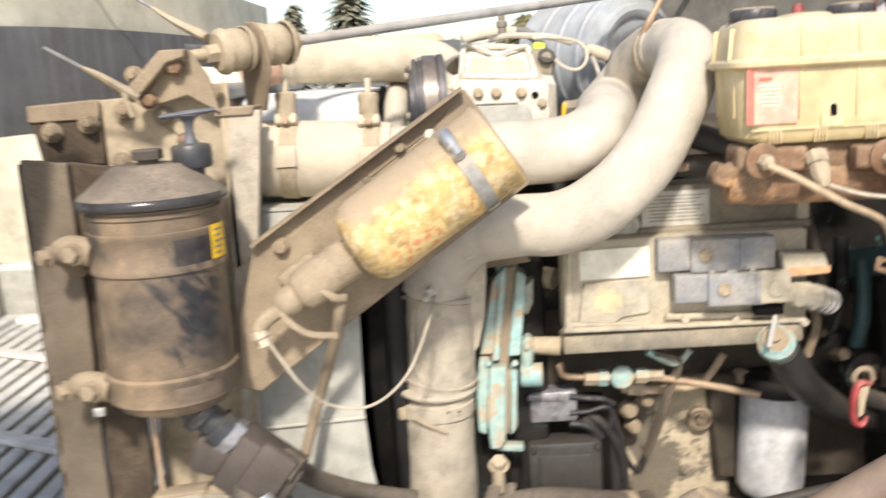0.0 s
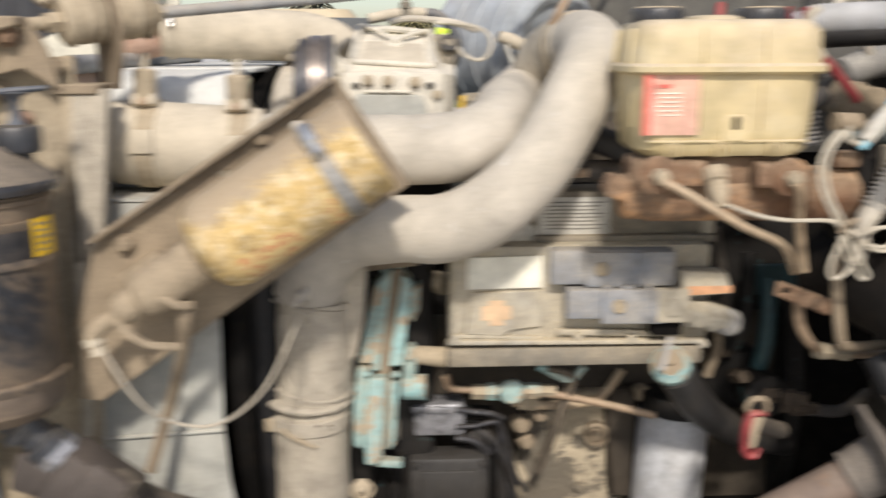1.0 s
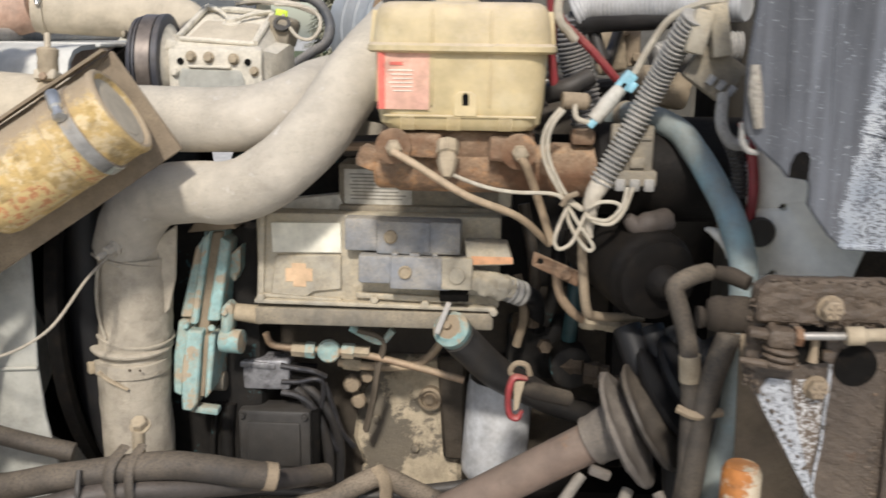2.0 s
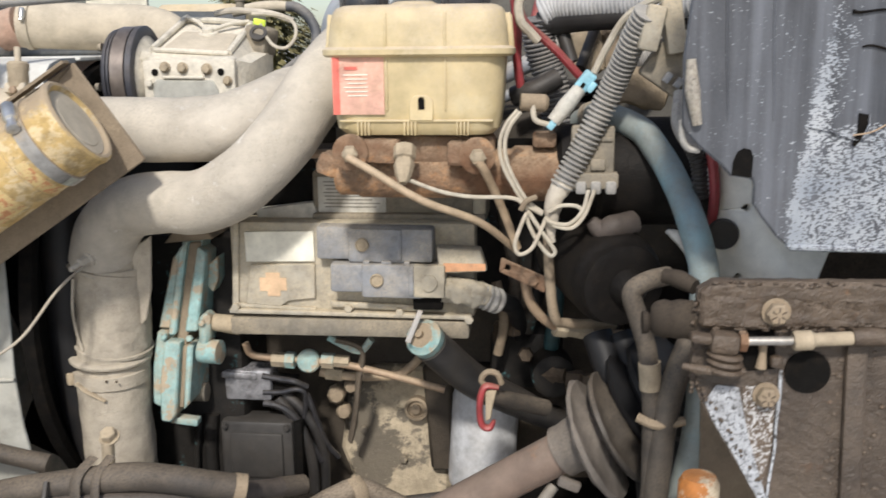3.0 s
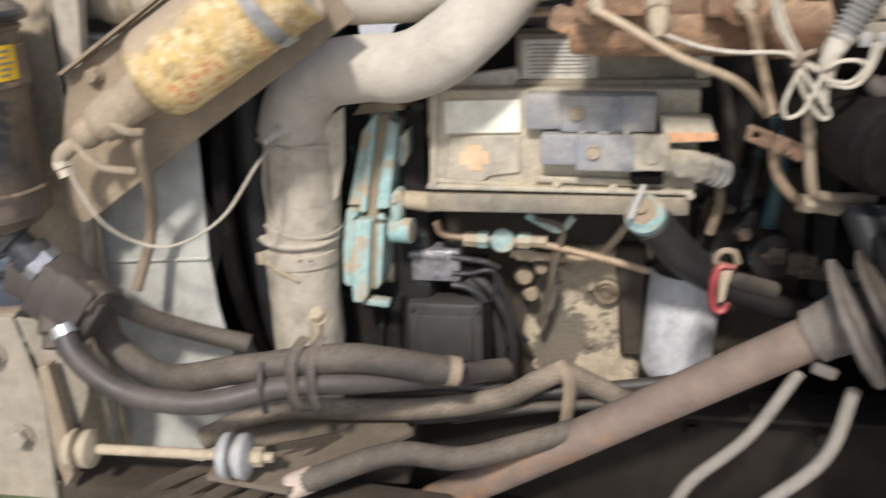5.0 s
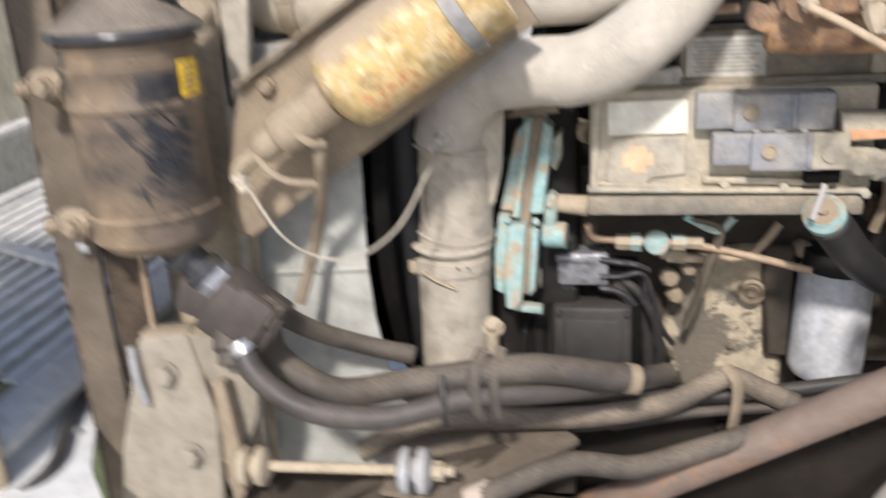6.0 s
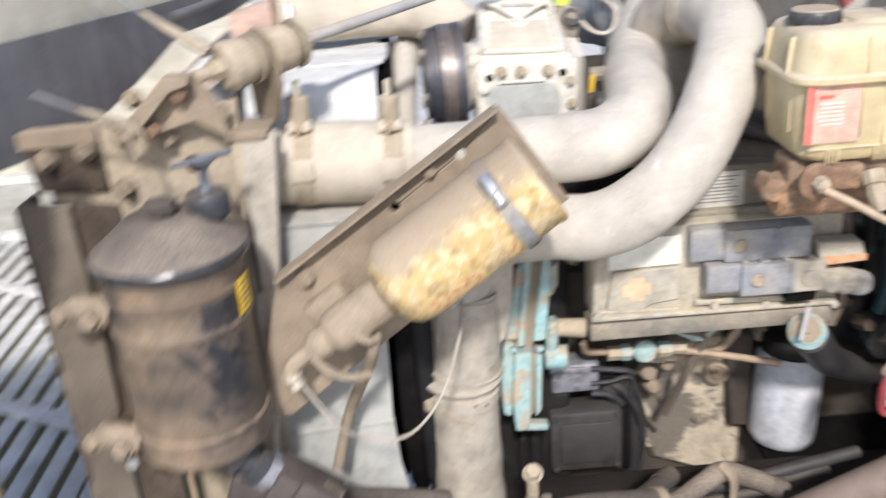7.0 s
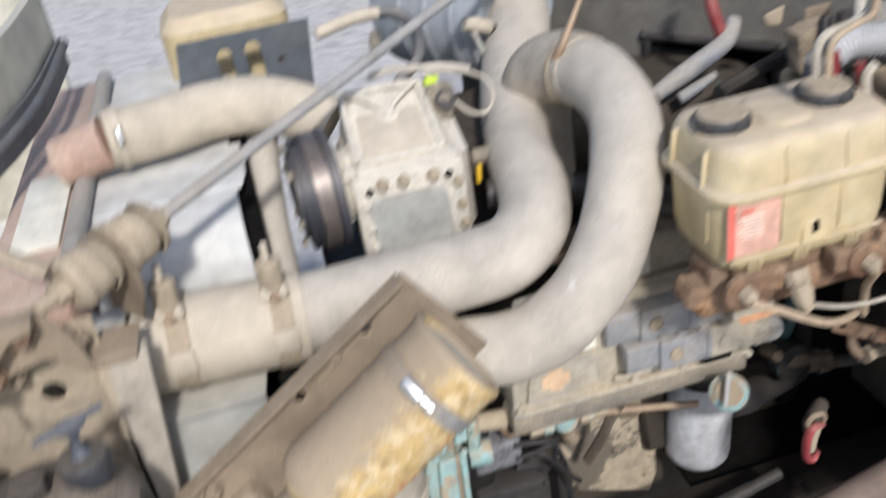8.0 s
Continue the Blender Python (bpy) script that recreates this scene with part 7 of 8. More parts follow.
steering_shaft()


def lower_hoses():
    data = [("power_hose", "thick dusty black hydraulic hose along the frame", [(-0.268, 1.065, 1.045), (-0.245, 1.045, 1.002), (-0.162, 1.022, 0.968), (-0.047, 1.006, 0.994), (0.083, 1.020, 1.010), (0.141, 1.04, 0.999), (0.184, 1.055, 0.986), (0.231, 1.075, 0.971)], 0.0195, "hose"),
            ("power_hose", "shiny black hydraulic hose along the frame", [(-0.258, 0.958, 1.068), (-0.235, 0.945, 1.03), (-0.176, 0.942, 0.987), (-0.081, 0.959, 0.968), (0.016, 0.994, 0.979), (0.110, 1.03, 0.972), (0.190, 1.09, 0.952), (0.28, 1.20, 0.915)], 0.0155, "oilhose"),
            ("power_hose", "dusty brown hose bending at the strap", [(-0.160, 1.10, 0.825), (-0.060, 1.122, 0.866), (0.055, 1.13, 0.872), (0.175, 1.15, 0.870), (0.279, 1.175, 0.880), (0.330, 1.19, 0.902), (0.366, 1.205, 0.910), (0.412, 1.215, 0.886), (0.46, 1.20, 0.87)], 0.0165, "hosetan"),
            ("power_hose", "dusty hose with a pale end on the frame", [(0.035, 0.987, 0.842), (0.055, 0.991, 0.848), (0.143, 1.046, 0.856), (0.231, 1.078, 0.835), (0.31, 1.112, 0.841), (0.389, 1.126, 0.862)], 0.0165, "hose"),
            ("power_hose", "dark hose leaving the valve block", [(-0.225, 1.0, 1.095), (-0.195, 1.05, 1.045), (-0.14, 1.09, 1.005), (-0.07, 1.10, 0.985)], 0.0135, "hose"),
            ("air_line", "thin dark line along the frame", [(0.02, 1.14, 0.865), (0.15, 1.16, 0.845), (0.30, 1.20, 0.85), (0.48, 1.22, 0.86)], 0.008, "hose"),
            ("air_line", "thin dark line along the frame", [(0.06, 1.13, 0.905), (0.2, 1.17, 0.90), (0.35, 1.21, 0.875), (0.6, 1.24, 0.90)], 0.010, "rubber"),
            ("air_line", "thin dark line along the frame", [(0.20, 1.20, 0.83), (0.36, 1.24, 0.84), (0.56, 1.26, 0.86)], 0.012, "hose")]
    for nm, lb, pts, r, m in data:
        q = thing(nm, pts[0], lb, "hose", "hoses along the frame")
        part("hose", tube(pts, r, 16), M[m], q)
        if nm == "power_hose":
            e0, e1 = Vector(pts[-1]), Vector(pts[-2])
            part("hose_ferrule", tube([e0, e0.lerp(e1, 0.3)], r * 1.06, 14), M["bracket"] if "thick" in lb else M["hose"], q)
        if "shiny" in lb:
            part("ferrule", tube([(-0.258, 0.958, 1.068), (-0.251, 0.954, 1.057)], 0.0168, 16), M["bright"], q)
        if "pale end" in lb:
            part("hose_end", lathe([(0.0001, 0.0), (0.012, 0.0), (0.0168, 0.002), (0.0180, 0.006), (0.0180, 0.034), (0.0166, 0.040)], (0.012, 0.982, 0.833), (0.9, 0.2, 0.35), 20), M["peachend"], q, "worn pale hose end")
    for pts, r in (([(0.66, 1.06, 1.00), (0.60, 1.02, 0.93), (0.53, 1.0, 0.87), (0.50, 1.0, 0.80)], 0.008), ([(0.72, 1.04, 0.99), (0.68, 0.98, 0.93), (0.60, 0.95, 0.87), (0.55, 0.95, 0.80)], 0.0085)):
        q = thing("grey_line", pts[0], "pale grey nylon line curving under the boot", "line", "nylon lines")
        part("line", tube(pts, r, 10), M["nylon"], q)
    c = thing("hose_clip", (0.045, 1.0, 1.0), "steel clip strap with a tan bolt round the hoses", "clip")
    part("strap", tube([(0.040, 1.025, 1.035), (0.030, 0.995, 1.02), (0.030, 0.985, 0.99), (0.036, 0.985, 0.955), (0.05, 1.0, 0.945)], 0.009, 8, flat=0.35), M["hose"], c)
    part("strap", tube([(0.062, 1.03, 1.035), (0.055, 1.0, 1.02), (0.055, 0.99, 0.99), (0.058, 0.99, 0.955), (0.062, 1.0, 0.945)], 0.007, 8, flat=0.35), M["hose"], c)
    bolt((0.048, 1.06, 1.048), (0.0, -0.5, 0.85), 0.020, M["tan"], c, stub=0.0)
    part("post", tube([(0.045, 1.05, 0.95), (0.047, 1.055, 1.045)], 0.009, 10), M["tan"], c)
    z = thing("cable_tie", (-0.01, 1.0, 0.98), "black plastic tie round two hoses", "cable tie")
    part("tie", tube([(-0.01, 0.99, 1.014), (-0.006, 0.972, 0.99), (-0.006, 0.975, 0.965), (-0.008, 0.985, 0.945)], 0.004, 6), M["rubber"], z)
    s = thing("hose_strap", (0.375, 1.19, 0.86), "bent tan steel strap holding hoses", "strap")
    part("strap", tube([(0.36, 1.20, 0.93), (0.375, 1.185, 0.915), (0.376, 1.18, 0.88), (0.368, 1.18, 0.82), (0.36, 1.19, 0.79)], 0.012, 8, flat=0.3), M["bracket"], s)


lower_hoses()


def valve_block():
    t = thing("valve_block", (-0.27, 0.99, 1.05), "greasy dark brown steering valve block", "valve")
    part("block", box((-0.262, 0.995, 1.090), (0.092, 0.06, 0.080), (0, 38, 0), 0.006), M["valve"], t)
    part("block_step", box((-0.246, 0.962, 1.100), (0.050, 0.016, 0.070), (0, 38, 0), 0.005), M["valve"], t)
    part("arm", box((-0.315, 1.0, 1.115), (0.06, 0.05, 0.05), (0, 20, 0), 0.008), M["valve"], t)
    part("port", lathe([(0.024, 0), (0.024, 0.03), (0.018, 0.034), (0.018, 0.05), (0.0001, 0.051)], (-0.278, 0.985, 1.078), (0.1, -0.5, -0.85), 16), M["hose"], t)
    part("port", lathe([(0.021, 0), (0.021, 0.028), (0.015, 0.03), (0.0001, 0.031)], (-0.232, 0.985, 1.105), (0.75, -0.3, -0.45), 8), M["hose"], t)
    part("latch", box((-0.222, 0.972, 1.112), (0.035, 0.012, 0.018), (0, 30, 0), 0.003), M["hose"], t)


valve_block()


def lower_front():
    t = thing("mount_plate", (-0.38, 0.97, 0.8), "dusty tan folded mounting plate with bolts", "bracket")
    part("plate", plate_y([(-0.398, 1.068), (-0.332, 1.076), (-0.306, 0.955), (-0.317, 0.80), (-0.47, 0.80), (-0.452, 0.90)], 0.962, 0.008, bevel=0.003), M["mount"], t)
    part("side_face", plate_y([(-0.330, 1.074), (-0.252, 1.052), (-0.262, 0.95), (-0.30, 0.84), (-0.312, 0.85), (-0.304, 0.955)], 0.966, 0.006, slope=0.35, x0=-0.33), M["mount"], t)
    part("top_lip", box((-0.362, 0.98, 1.074), (0.07, 0.03, 0.006), (0, -6, 0), 0.002), M["bracket"], t)
    for x, z in ((-0.366, 1.022), (-0.349, 0.902)):
        bolt((x, 0.96, z), (0.05, -1, 0), 0.024, M["mount"], t)
    part("hook", tube([(-0.405, 0.955, 1.06), (-0.402, 0.95, 1.02), (-0.398, 0.955, 0.98)], 0.006, 8), M["greypaint"], t)
    part("drain_pipe", tube([(-0.395, 1.0, 1.17), (-0.390, 0.99, 1.10), (-0.385, 0.98, 1.05)], 0.0035, 8), M["copper"], t)
    l = thing("stabiliser_link", (-0.15, 0.97, 0.88), "dusty stabiliser link rod with zinc bushings", "link rod")
    a, b = Vector((-0.285, 0.958, 0.889)), Vector((-0.012, 0.968, 0.888))
    part("rod", tube([a, b], 0.0072, 12, n=4), M["tan"], l)
    for s, r0, m in ((0.0, 0.026, "tan"), (0.215, 0.030, "zinc")):
        o = a + (b - a).normalized() * s
        part("bushing", lathe([(0.0001, 0), (r0 * 0.7, 0), (r0, 0.006), (r0, 0.016), (r0 * 0.55, 0.019), (r0 * 0.55, 0.024), (r0, 0.027), (r0, 0.038), (r0 * 0.6, 0.044), (0.0001, 0.045)], o, (b - a), 24), M[m], l)
    part("end_nut", lathe([(0.0001, 0), (0.013, 0), (0.013, 0.014), (0.007, 0.016), (0.007, 0.028), (0.0001, 0.029)], a + (b - a).normalized() * 0.26, (b - a), 6), M["tan"], l)
    part("mount_eye", plate_y([(-0.300, 1.01), (-0.285, 1.015), (-0.278, 0.95), (-0.274, 0.90), (-0.278, 0.85), (-0.292, 0.83), (-0.30, 0.87), (-0.298, 0.93)], 0.950, 0.02), M["bracket"], l)
    f = thing("frame_rail", (0.35, 1.28, 0.735), "dusty brown chassis frame rail", "frame rail")
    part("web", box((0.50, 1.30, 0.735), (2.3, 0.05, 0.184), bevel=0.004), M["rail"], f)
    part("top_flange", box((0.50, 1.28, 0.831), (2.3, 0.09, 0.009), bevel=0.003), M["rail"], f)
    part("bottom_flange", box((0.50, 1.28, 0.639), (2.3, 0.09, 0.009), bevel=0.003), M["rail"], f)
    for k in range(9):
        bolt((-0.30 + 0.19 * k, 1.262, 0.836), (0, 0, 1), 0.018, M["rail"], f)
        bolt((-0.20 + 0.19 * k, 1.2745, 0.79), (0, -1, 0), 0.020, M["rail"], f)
    g = thing("crossmember", (0.0, 1.1, 0.8), "dusty flat crossmember gusset", "gusset")
    part("gusset_plate", plate([(-0.10, 0.98), (0.02, 0.96), (0.155, 1.125), (0.10, 1.20), (-0.10, 1.20)], 0.008, Matrix.Translation((0, 0, 0.838))), M["gusset"], g)
    part("gusset_edge", box((0.03, 1.15, 0.80), (0.24, 0.10, 0.06), bevel=0.004), M["frame"], g)
    part("lower_beam", box((-0.05, 1.02, 0.77), (0.55, 0.10, 0.07), (0, 4, 0), 0.01), M["frame"], g)
    for k in range(4):
        part("tube", tube([(-0.26 + 0.05 * k, 0.95, 0.78), (-0.12 + 0.04 * k, 1.02, 0.83), (0.05, 1.10, 0.84)], 0.011, 8), M["frame"], g)
    a2 = thing("front_axle_beam", (0.1, 1.0, 0.6), "dark dusty spring and axle parts under the engine", "axle")
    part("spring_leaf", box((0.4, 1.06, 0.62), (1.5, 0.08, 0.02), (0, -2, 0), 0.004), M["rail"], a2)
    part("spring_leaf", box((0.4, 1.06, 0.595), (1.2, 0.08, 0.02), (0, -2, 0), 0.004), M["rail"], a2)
    part("beam", box((0.35, 1.6, 0.45), (0.14, 1.6, 0.12), bevel=0.02), M["darkblock"], a2)
    inner = thing("inner_frame_rail", (0.35, 2.05, 0.735), "far dusty chassis frame rail", "frame rail")
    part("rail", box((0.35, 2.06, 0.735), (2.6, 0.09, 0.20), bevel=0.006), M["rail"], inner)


lower_front()


# ---- cab side: hinge, flap, cowl ----
def cab_side():
    w = thing("truck_cab", (0.95, 1.1, 1.0), "cream painted cab corner panel", "cab")
    part("corner_panel", plate_y([(0.862, 1.70), (1.10, 1.70), (0.960, 1.42), (0.932, 1.303), (0.925, 0.75), (0.86, 0.75), (0.842, 1.15), (0.841, 1.303), (0.836, 1.385), (0.829, 1.424), (0.836, 1.462), (0.856, 1.50)], 0.985, 0.02, holes=[(0.868, 1.392, 0.004), (0.864, 1.312, 0.0035)], slope=-0.7, x0=0.85), M["cabpaint"], w)
    part("dark_return", plate_y([(0.90, 1.70), (1.9, 1.70), (1.9, 0.75), (0.90, 0.75)], 1.06, 0.02), M["brown"], w, "dirty brown return panel")
    part("grommet", lathe([(0.0001, 0), (0.016, 0), (0.018, 0.004), (0.018, 0.008), (0.0001, 0.008)], (0.844, 0.972, 1.361), (0, 1, 0), 24), M["rubber"], w, "black rubber grommet")
    part("wheel_arch", tube([(1.00, 0.974, 1.40), (0.945, 0.974, 1.345), (0.925, 0.974, 1.30)], 0.0035, 8), M["bracket"], w)
    part("bulkhead_face", box((0.74, 2.02, 1.50), (0.60, 0.03, 0.56), (0, 0, 0), 0.006), M["concrete"], w)
    part("firewall", box((0.95, 1.95, 1.20), (0.06, 1.4, 1.2), bevel=0.004), M["concrete"], w)
    part("cowl", plate([(0.80, 1.50), (1.0, 1.10), (1.0, 2.7), (0.72, 2.7)], 0.02, Matrix.Translation((0, 0, 1.74))), M["concrete"], w)
    # Unseen cab walls higher up, added to keep sky light off the bay.
    part("cab_front", box((1.03, 2.1, 2.25), (0.05, 2.2, 1.1), bevel=0.01), M["cabpaint"], w)
    part("cab_side", box((1.45, 1.01, 2.2), (0.8, 0.04, 1.0), bevel=0.01), M["cabpaint"], w)
    slant = Matrix.Translation((0.620, 1.722, 1.500)) @ Matrix(((0.646, 0, 0.763, 0), (-0.763, 0, 0.646, 0), (0, 1, 0, 0), (0, 0, 0, 1)))
    part("slanted_bulkhead", plate([(-0.42, 0.26), (0.36, 0.26), (0.36, -0.16), (0.225, -0.16), (0.225, 0.012), (-0.008, 0.012), (-0.008, -0.16), (-0.42, -0.16)], 0.012, slant), M["bulkgrey"], w, "dusty grey slanted bulkhead")
    part("opening_trim", tube([tuple(slant @ Vector((x, z, -0.004))) for x, z in ((-0.004, -0.13), (-0.004, 0.0), (0.004, 0.008), (0.20, 0.004), (0.220, -0.006), (0.222, -0.13))], 0.0075, 10, n=4), M["rubber"], w, "black rubber opening trim")
    # Black sheet set behind the trim in place of the opening's shade.
    part("opening_shade", plate([(-0.006, 0.01), (0.223, 0.01), (0.223, -0.16), (-0.006, -0.16)], 0.004, slant @ Matrix.Translation((0, 0, 0.05))), M["void"], w, "black sheet for the shade in the opening")
    f = thing("splash_flap", (0.9, 0.84, 1.37), "weathered black plastic splash flap with flaking silver coating", "splash flap")
    poly = [(0.778, 1.78), (0.774, 1.614), (0.769, 1.561), (0.770, 1.497), (0.773, 1.490), (0.787, 1.475), (0.810, 1.456), (0.818, 1.4465), (0.839, 1.4435), (0.841, 1.436), (0.841, 1.419), (0.850, 1.406), (0.866, 1.386), (0.877, 1.377), (0.896, 1.374), (1.6, 1.364), (1.6, 1.78)]
    part("sheet", plate_y(poly, 0.838, 0.006, bevel=0.002), M["flap"], f)
    # Black plate on the sheet, painting the shade inside the corner fold.
    part("pocket", plate_y([(0.8195, 1.4475), (0.8385, 1.4448), (0.8388, 1.466), (0.836, 1.472), (0.830, 1.4735), (0.824, 1.470), (0.820, 1.460)], 0.8366, 0.0016, bevel=0), M["void"], f, "black plate for the shade in the corner fold")
    part("bottom_bead", tube([(0.880, 0.8385, 1.3775), (0.90, 0.838, 1.3755), (1.10, 0.838, 1.3735), (1.6, 0.838, 1.366)], 0.0035, 8), M["flap"], f)
    # Black plate on the uncut sheet, for the darkness seen through a tear.
    part("tear", plate_y([(0.933, 1.507), (0.943, 1.505), (0.942, 1.496), (0.938, 1.483), (0.931, 1.475), (0.929, 1.477), (0.933, 1.489)], 0.8352, 0.001, bevel=0), M["void"], f, "black plate for the dark hole of a tear")
    part("tear_lip", tube([(0.943, 0.836, 1.506), (0.9425, 0.834, 1.495), (0.938, 0.835, 1.482)], 0.0014, 6), M["flap"], f)
    part("split", tube([(0.920, 0.8365, 1.600), (0.927, 0.836, 1.599), (0.944, 0.836, 1.601), (0.970, 0.8365, 1.602)], [0.0022, 0.0015, 0.0012, 0.0008], 6), M["void"], f)
    part("split", tube([(0.931, 0.8365, 1.568), (0.940, 0.836, 1.569), (0.955, 0.836, 1.565), (0.967, 0.8365, 1.561)], [0.0008, 0.0012, 0.0012, 0.0006], 6), M["void"], f)
    part("split", tube([(0.888, 0.8360, 1.494), (0.903, 0.8358, 1.491), (0.918, 0.8358, 1.486), (0.934, 0.8360, 1.481)], 0.0009, 6), M["flap"], f)
    part("loose_thread", tube([(0.929, 0.8345, 1.486), (0.941, 0.8335, 1.488), (0.949, 0.833, 1.491), (0.958, 0.834, 1.496)], 0.0009, 6), M["copper"], f, "thin coppery thread")
    part("grit_pad", tube([(0.7755, 0.836, 1.558), (0.778, 0.834, 1.528), (0.784, 0.834, 1.496)], [0.0045, 0.0075, 0.0045], 14, flat=1.0, wobble=0.1), M["grit"], f, "gritty pale rubber pad")
    for x in (0.803, 0.846):
        part("crease", tube([(x, 0.8385, 1.77), (x + 0.004, 0.838, 1.60), (x + 0.010, 0.8385, 1.50)], 0.0014, 6), M["flap"], f)
    part("edge_cable", tube([(0.771, 0.845, 1.50), (0.772, 0.846, 1.482), (0.779, 0.847, 1.472), (0.790, 0.848, 1.470)], 0.0032, 8), M["conduit"], f)
    h = thing("pivot_bracket", (0.9, 0.88, 1.1), "greasy rusty cab hinge bracket flaking white", "hinge")
    poly = [(0.799, 1.322), (0.814, 1.332), (1.6, 1.337), (1.6, 0.70), (0.98, 0.85), (0.905, 1.03), (0.867, 1.10), (0.842, 1.14), (0.816, 1.184), (0.796, 1.223), (0.797, 1.27)]
    part("bracket_plate", crumple(cut(plate_y(poly, 0.872, 0.012, holes=[(0.915, 1.235, 0.0225)], bevel=0), 7, 0.006), 0.0012, 150), M["hingeplate"], h)
    # Black cup in the hole, its shade given by colour.
    part("hole_shade", lathe([(0.0225, -0.002), (0.0235, -0.002), (0.0235, 0.012), (0.0225, 0.012), (0.0225, 0.10), (0.0001, 0.10)], (0.915, 0.872, 1.235), (0, 1, 0), 28), M["void"], h)
    part("flaked_paint", plate_y([(0.822, 1.218), (0.846, 1.216), (0.853, 1.187), (0.860, 1.158), (0.872, 1.121), (0.884, 1.085), (0.905, 1.035), (0.863, 1.106), (0.844, 1.141), (0.822, 1.176), (0.812, 1.198)], 0.8705, 0.0012, bevel=0), M["flapwhite"], h, "flaking white paint")
    part("flaked_paint", plate_y([(0.850, 1.218), (0.884, 1.216), (0.884, 1.15), (0.876, 1.10), (0.868, 1.125), (0.856, 1.165)], 0.8708, 0.0012, bevel=0), M["flakes"], h, "flaking white paint")
    part("sealant_line", tube([(0.888, 0.8705, 1.236), (0.888, 0.870, 1.207), (0.887, 0.870, 1.174), (0.887, 0.870, 1.144), (0.883, 0.870, 1.095), (0.888, 0.870, 1.05)], [0.0018, 0.0024, 0.0016, 0.0022, 0.0015, 0.001], 6, wobble=0.5), M["flapwhite"], h, "white sealant line")
    part("fold", box((0.968, 0.868, 1.08), (0.022, 0.010, 0.40), (0, -2, 0), 0.004), M["hingeplate"], h)
    part("top_rail", crumple(cut(plate_y([(0.800, 1.322), (0.814, 1.334), (1.6, 1.339), (1.6, 1.293), (1.05, 1.292), (0.99, 1.285), (0.95, 1.286), (0.884, 1.284), (0.846, 1.283), (0.800, 1.284)], 0.858, 0.016, bevel=0.004), 7, 0.005), 0.0016, 120), M["hinge"], h)
    for x, z, s, y in ((0.875, 1.304, 0.0205, 0.857), (0.874, 1.209, 0.0195, 0.870)):
        bt = bolt((x, y, z), (0, -1, 0), s, M["bracket"], h)
        for k in range(6):
            g = radians(60 * k + 30)
            part("grade_mark", box((x + 0.0055 * math.cos(g), y - s * 0.73, z + 0.0055 * math.sin(g)), (0.005, 0.001, 0.001), (0, -60 * k - 30, 0)), M["hinge"], bt)
    # Thin black plate laid on the bracket for the shade of a slot.
    part("slot", plate_y([(0.847, 1.279), (0.879, 1.281), (0.882, 1.238), (0.852, 1.235), (0.846, 1.253)], 0.8695, 0.0012, bevel=0), M["void"], h, "black plate for the shaded slot behind the pin")
    part("slot_post", tube([(0.866, 0.866, 1.272), (0.867, 0.866, 1.256), (0.866, 0.866, 1.240)], [0.0055, 0.0040, 0.0060], 10), M["bracket"], h)
    part("slot_lug", box((0.880, 0.862, 1.249), (0.012, 0.012, 0.012), (0, 0, 0), 0.003), M["hinge"], h)
    part("clevis", box((0.824, 0.852, 1.272), (0.030, 0.026, 0.022), (0, 4, 0), 0.006), M["hinge"], h)
    part("clevis_nose", box((0.802, 0.852, 1.276), (0.026, 0.018, 0.010), (0, 8, 0), 0.004), M["hinge"], h)
    part("clevis_nut", lathe([(0.0001, 0), (0.010, 0.001), (0.011, 0.003), (0.011, 0.008), (0.0001, 0.009)], (0.838, 0.850, 1.274), (1, 0, 0), 6), M["rust"], h)
    for k in range(3):
        part("spring_coil", lathe([(0.010, -0.0035), (0.0165, -0.003), (0.019, 0.0), (0.0165, 0.003), (0.010, 0.0035)], (0.826, 0.853, 1.2575 - 0.0078 * k), (0.12, 0, 1), 18), M["hinge"], h)
    part("lever", tube([(0.783, 0.850, 1.246), (0.798, 0.848, 1.244), (0.812, 0.848, 1.242), (0.830, 0.850, 1.240), (0.847, 0.852, 1.241)], [0.0035, 0.0048, 0.0048, 0.004, 0.0035], 8, wobble=0.3), M["hinge"], h)
    part("pin", tube([(0.842, 0.850, 1.274), (0.893, 0.850, 1.2755)], 0.0046, 12), M["steel"], h, "bright steel pin")
    part("pin_tip", tube([(0.838, 0.850, 1.2738), (0.848, 0.850, 1.2742)], 0.0058, 10), M["copper"], h)
    part("adjuster", lathe([(0.0001, 0), (0.009, 0.0), (0.0105, 0.002), (0.0105, 0.018), (0.0085, 0.020), (0.0072, 0.022), (0.0072, 0.058), (0.0001, 0.059)], (0.892, 0.850, 1.2755), (1, 0, 0.07), 12), M["tan"], h)
    part("adjuster_sleeve", tube([(0.950, 0.851, 1.280), (0.968, 0.852, 1.281), (0.985, 0.853, 1.280), (1.0, 0.858, 1.279)], [0.010, 0.0125, 0.011, 0.006], 10, wobble=0.3), M["hinge"], h)
    part("knuckle", crumple(cut(lathe([(0.0001, 0), (0.015, 0), (0.019, 0.004), (0.021, 0.012), (0.0195, 0.020), (0.0215, 0.028), (0.021, 0.042), (0.018, 0.050), (0.0001, 0.050)], (0.757, 0.902, 1.2815), (1, -0.3, 0.06), 20), 1, 0.006), 0.0012, 70), M["frame"], h)
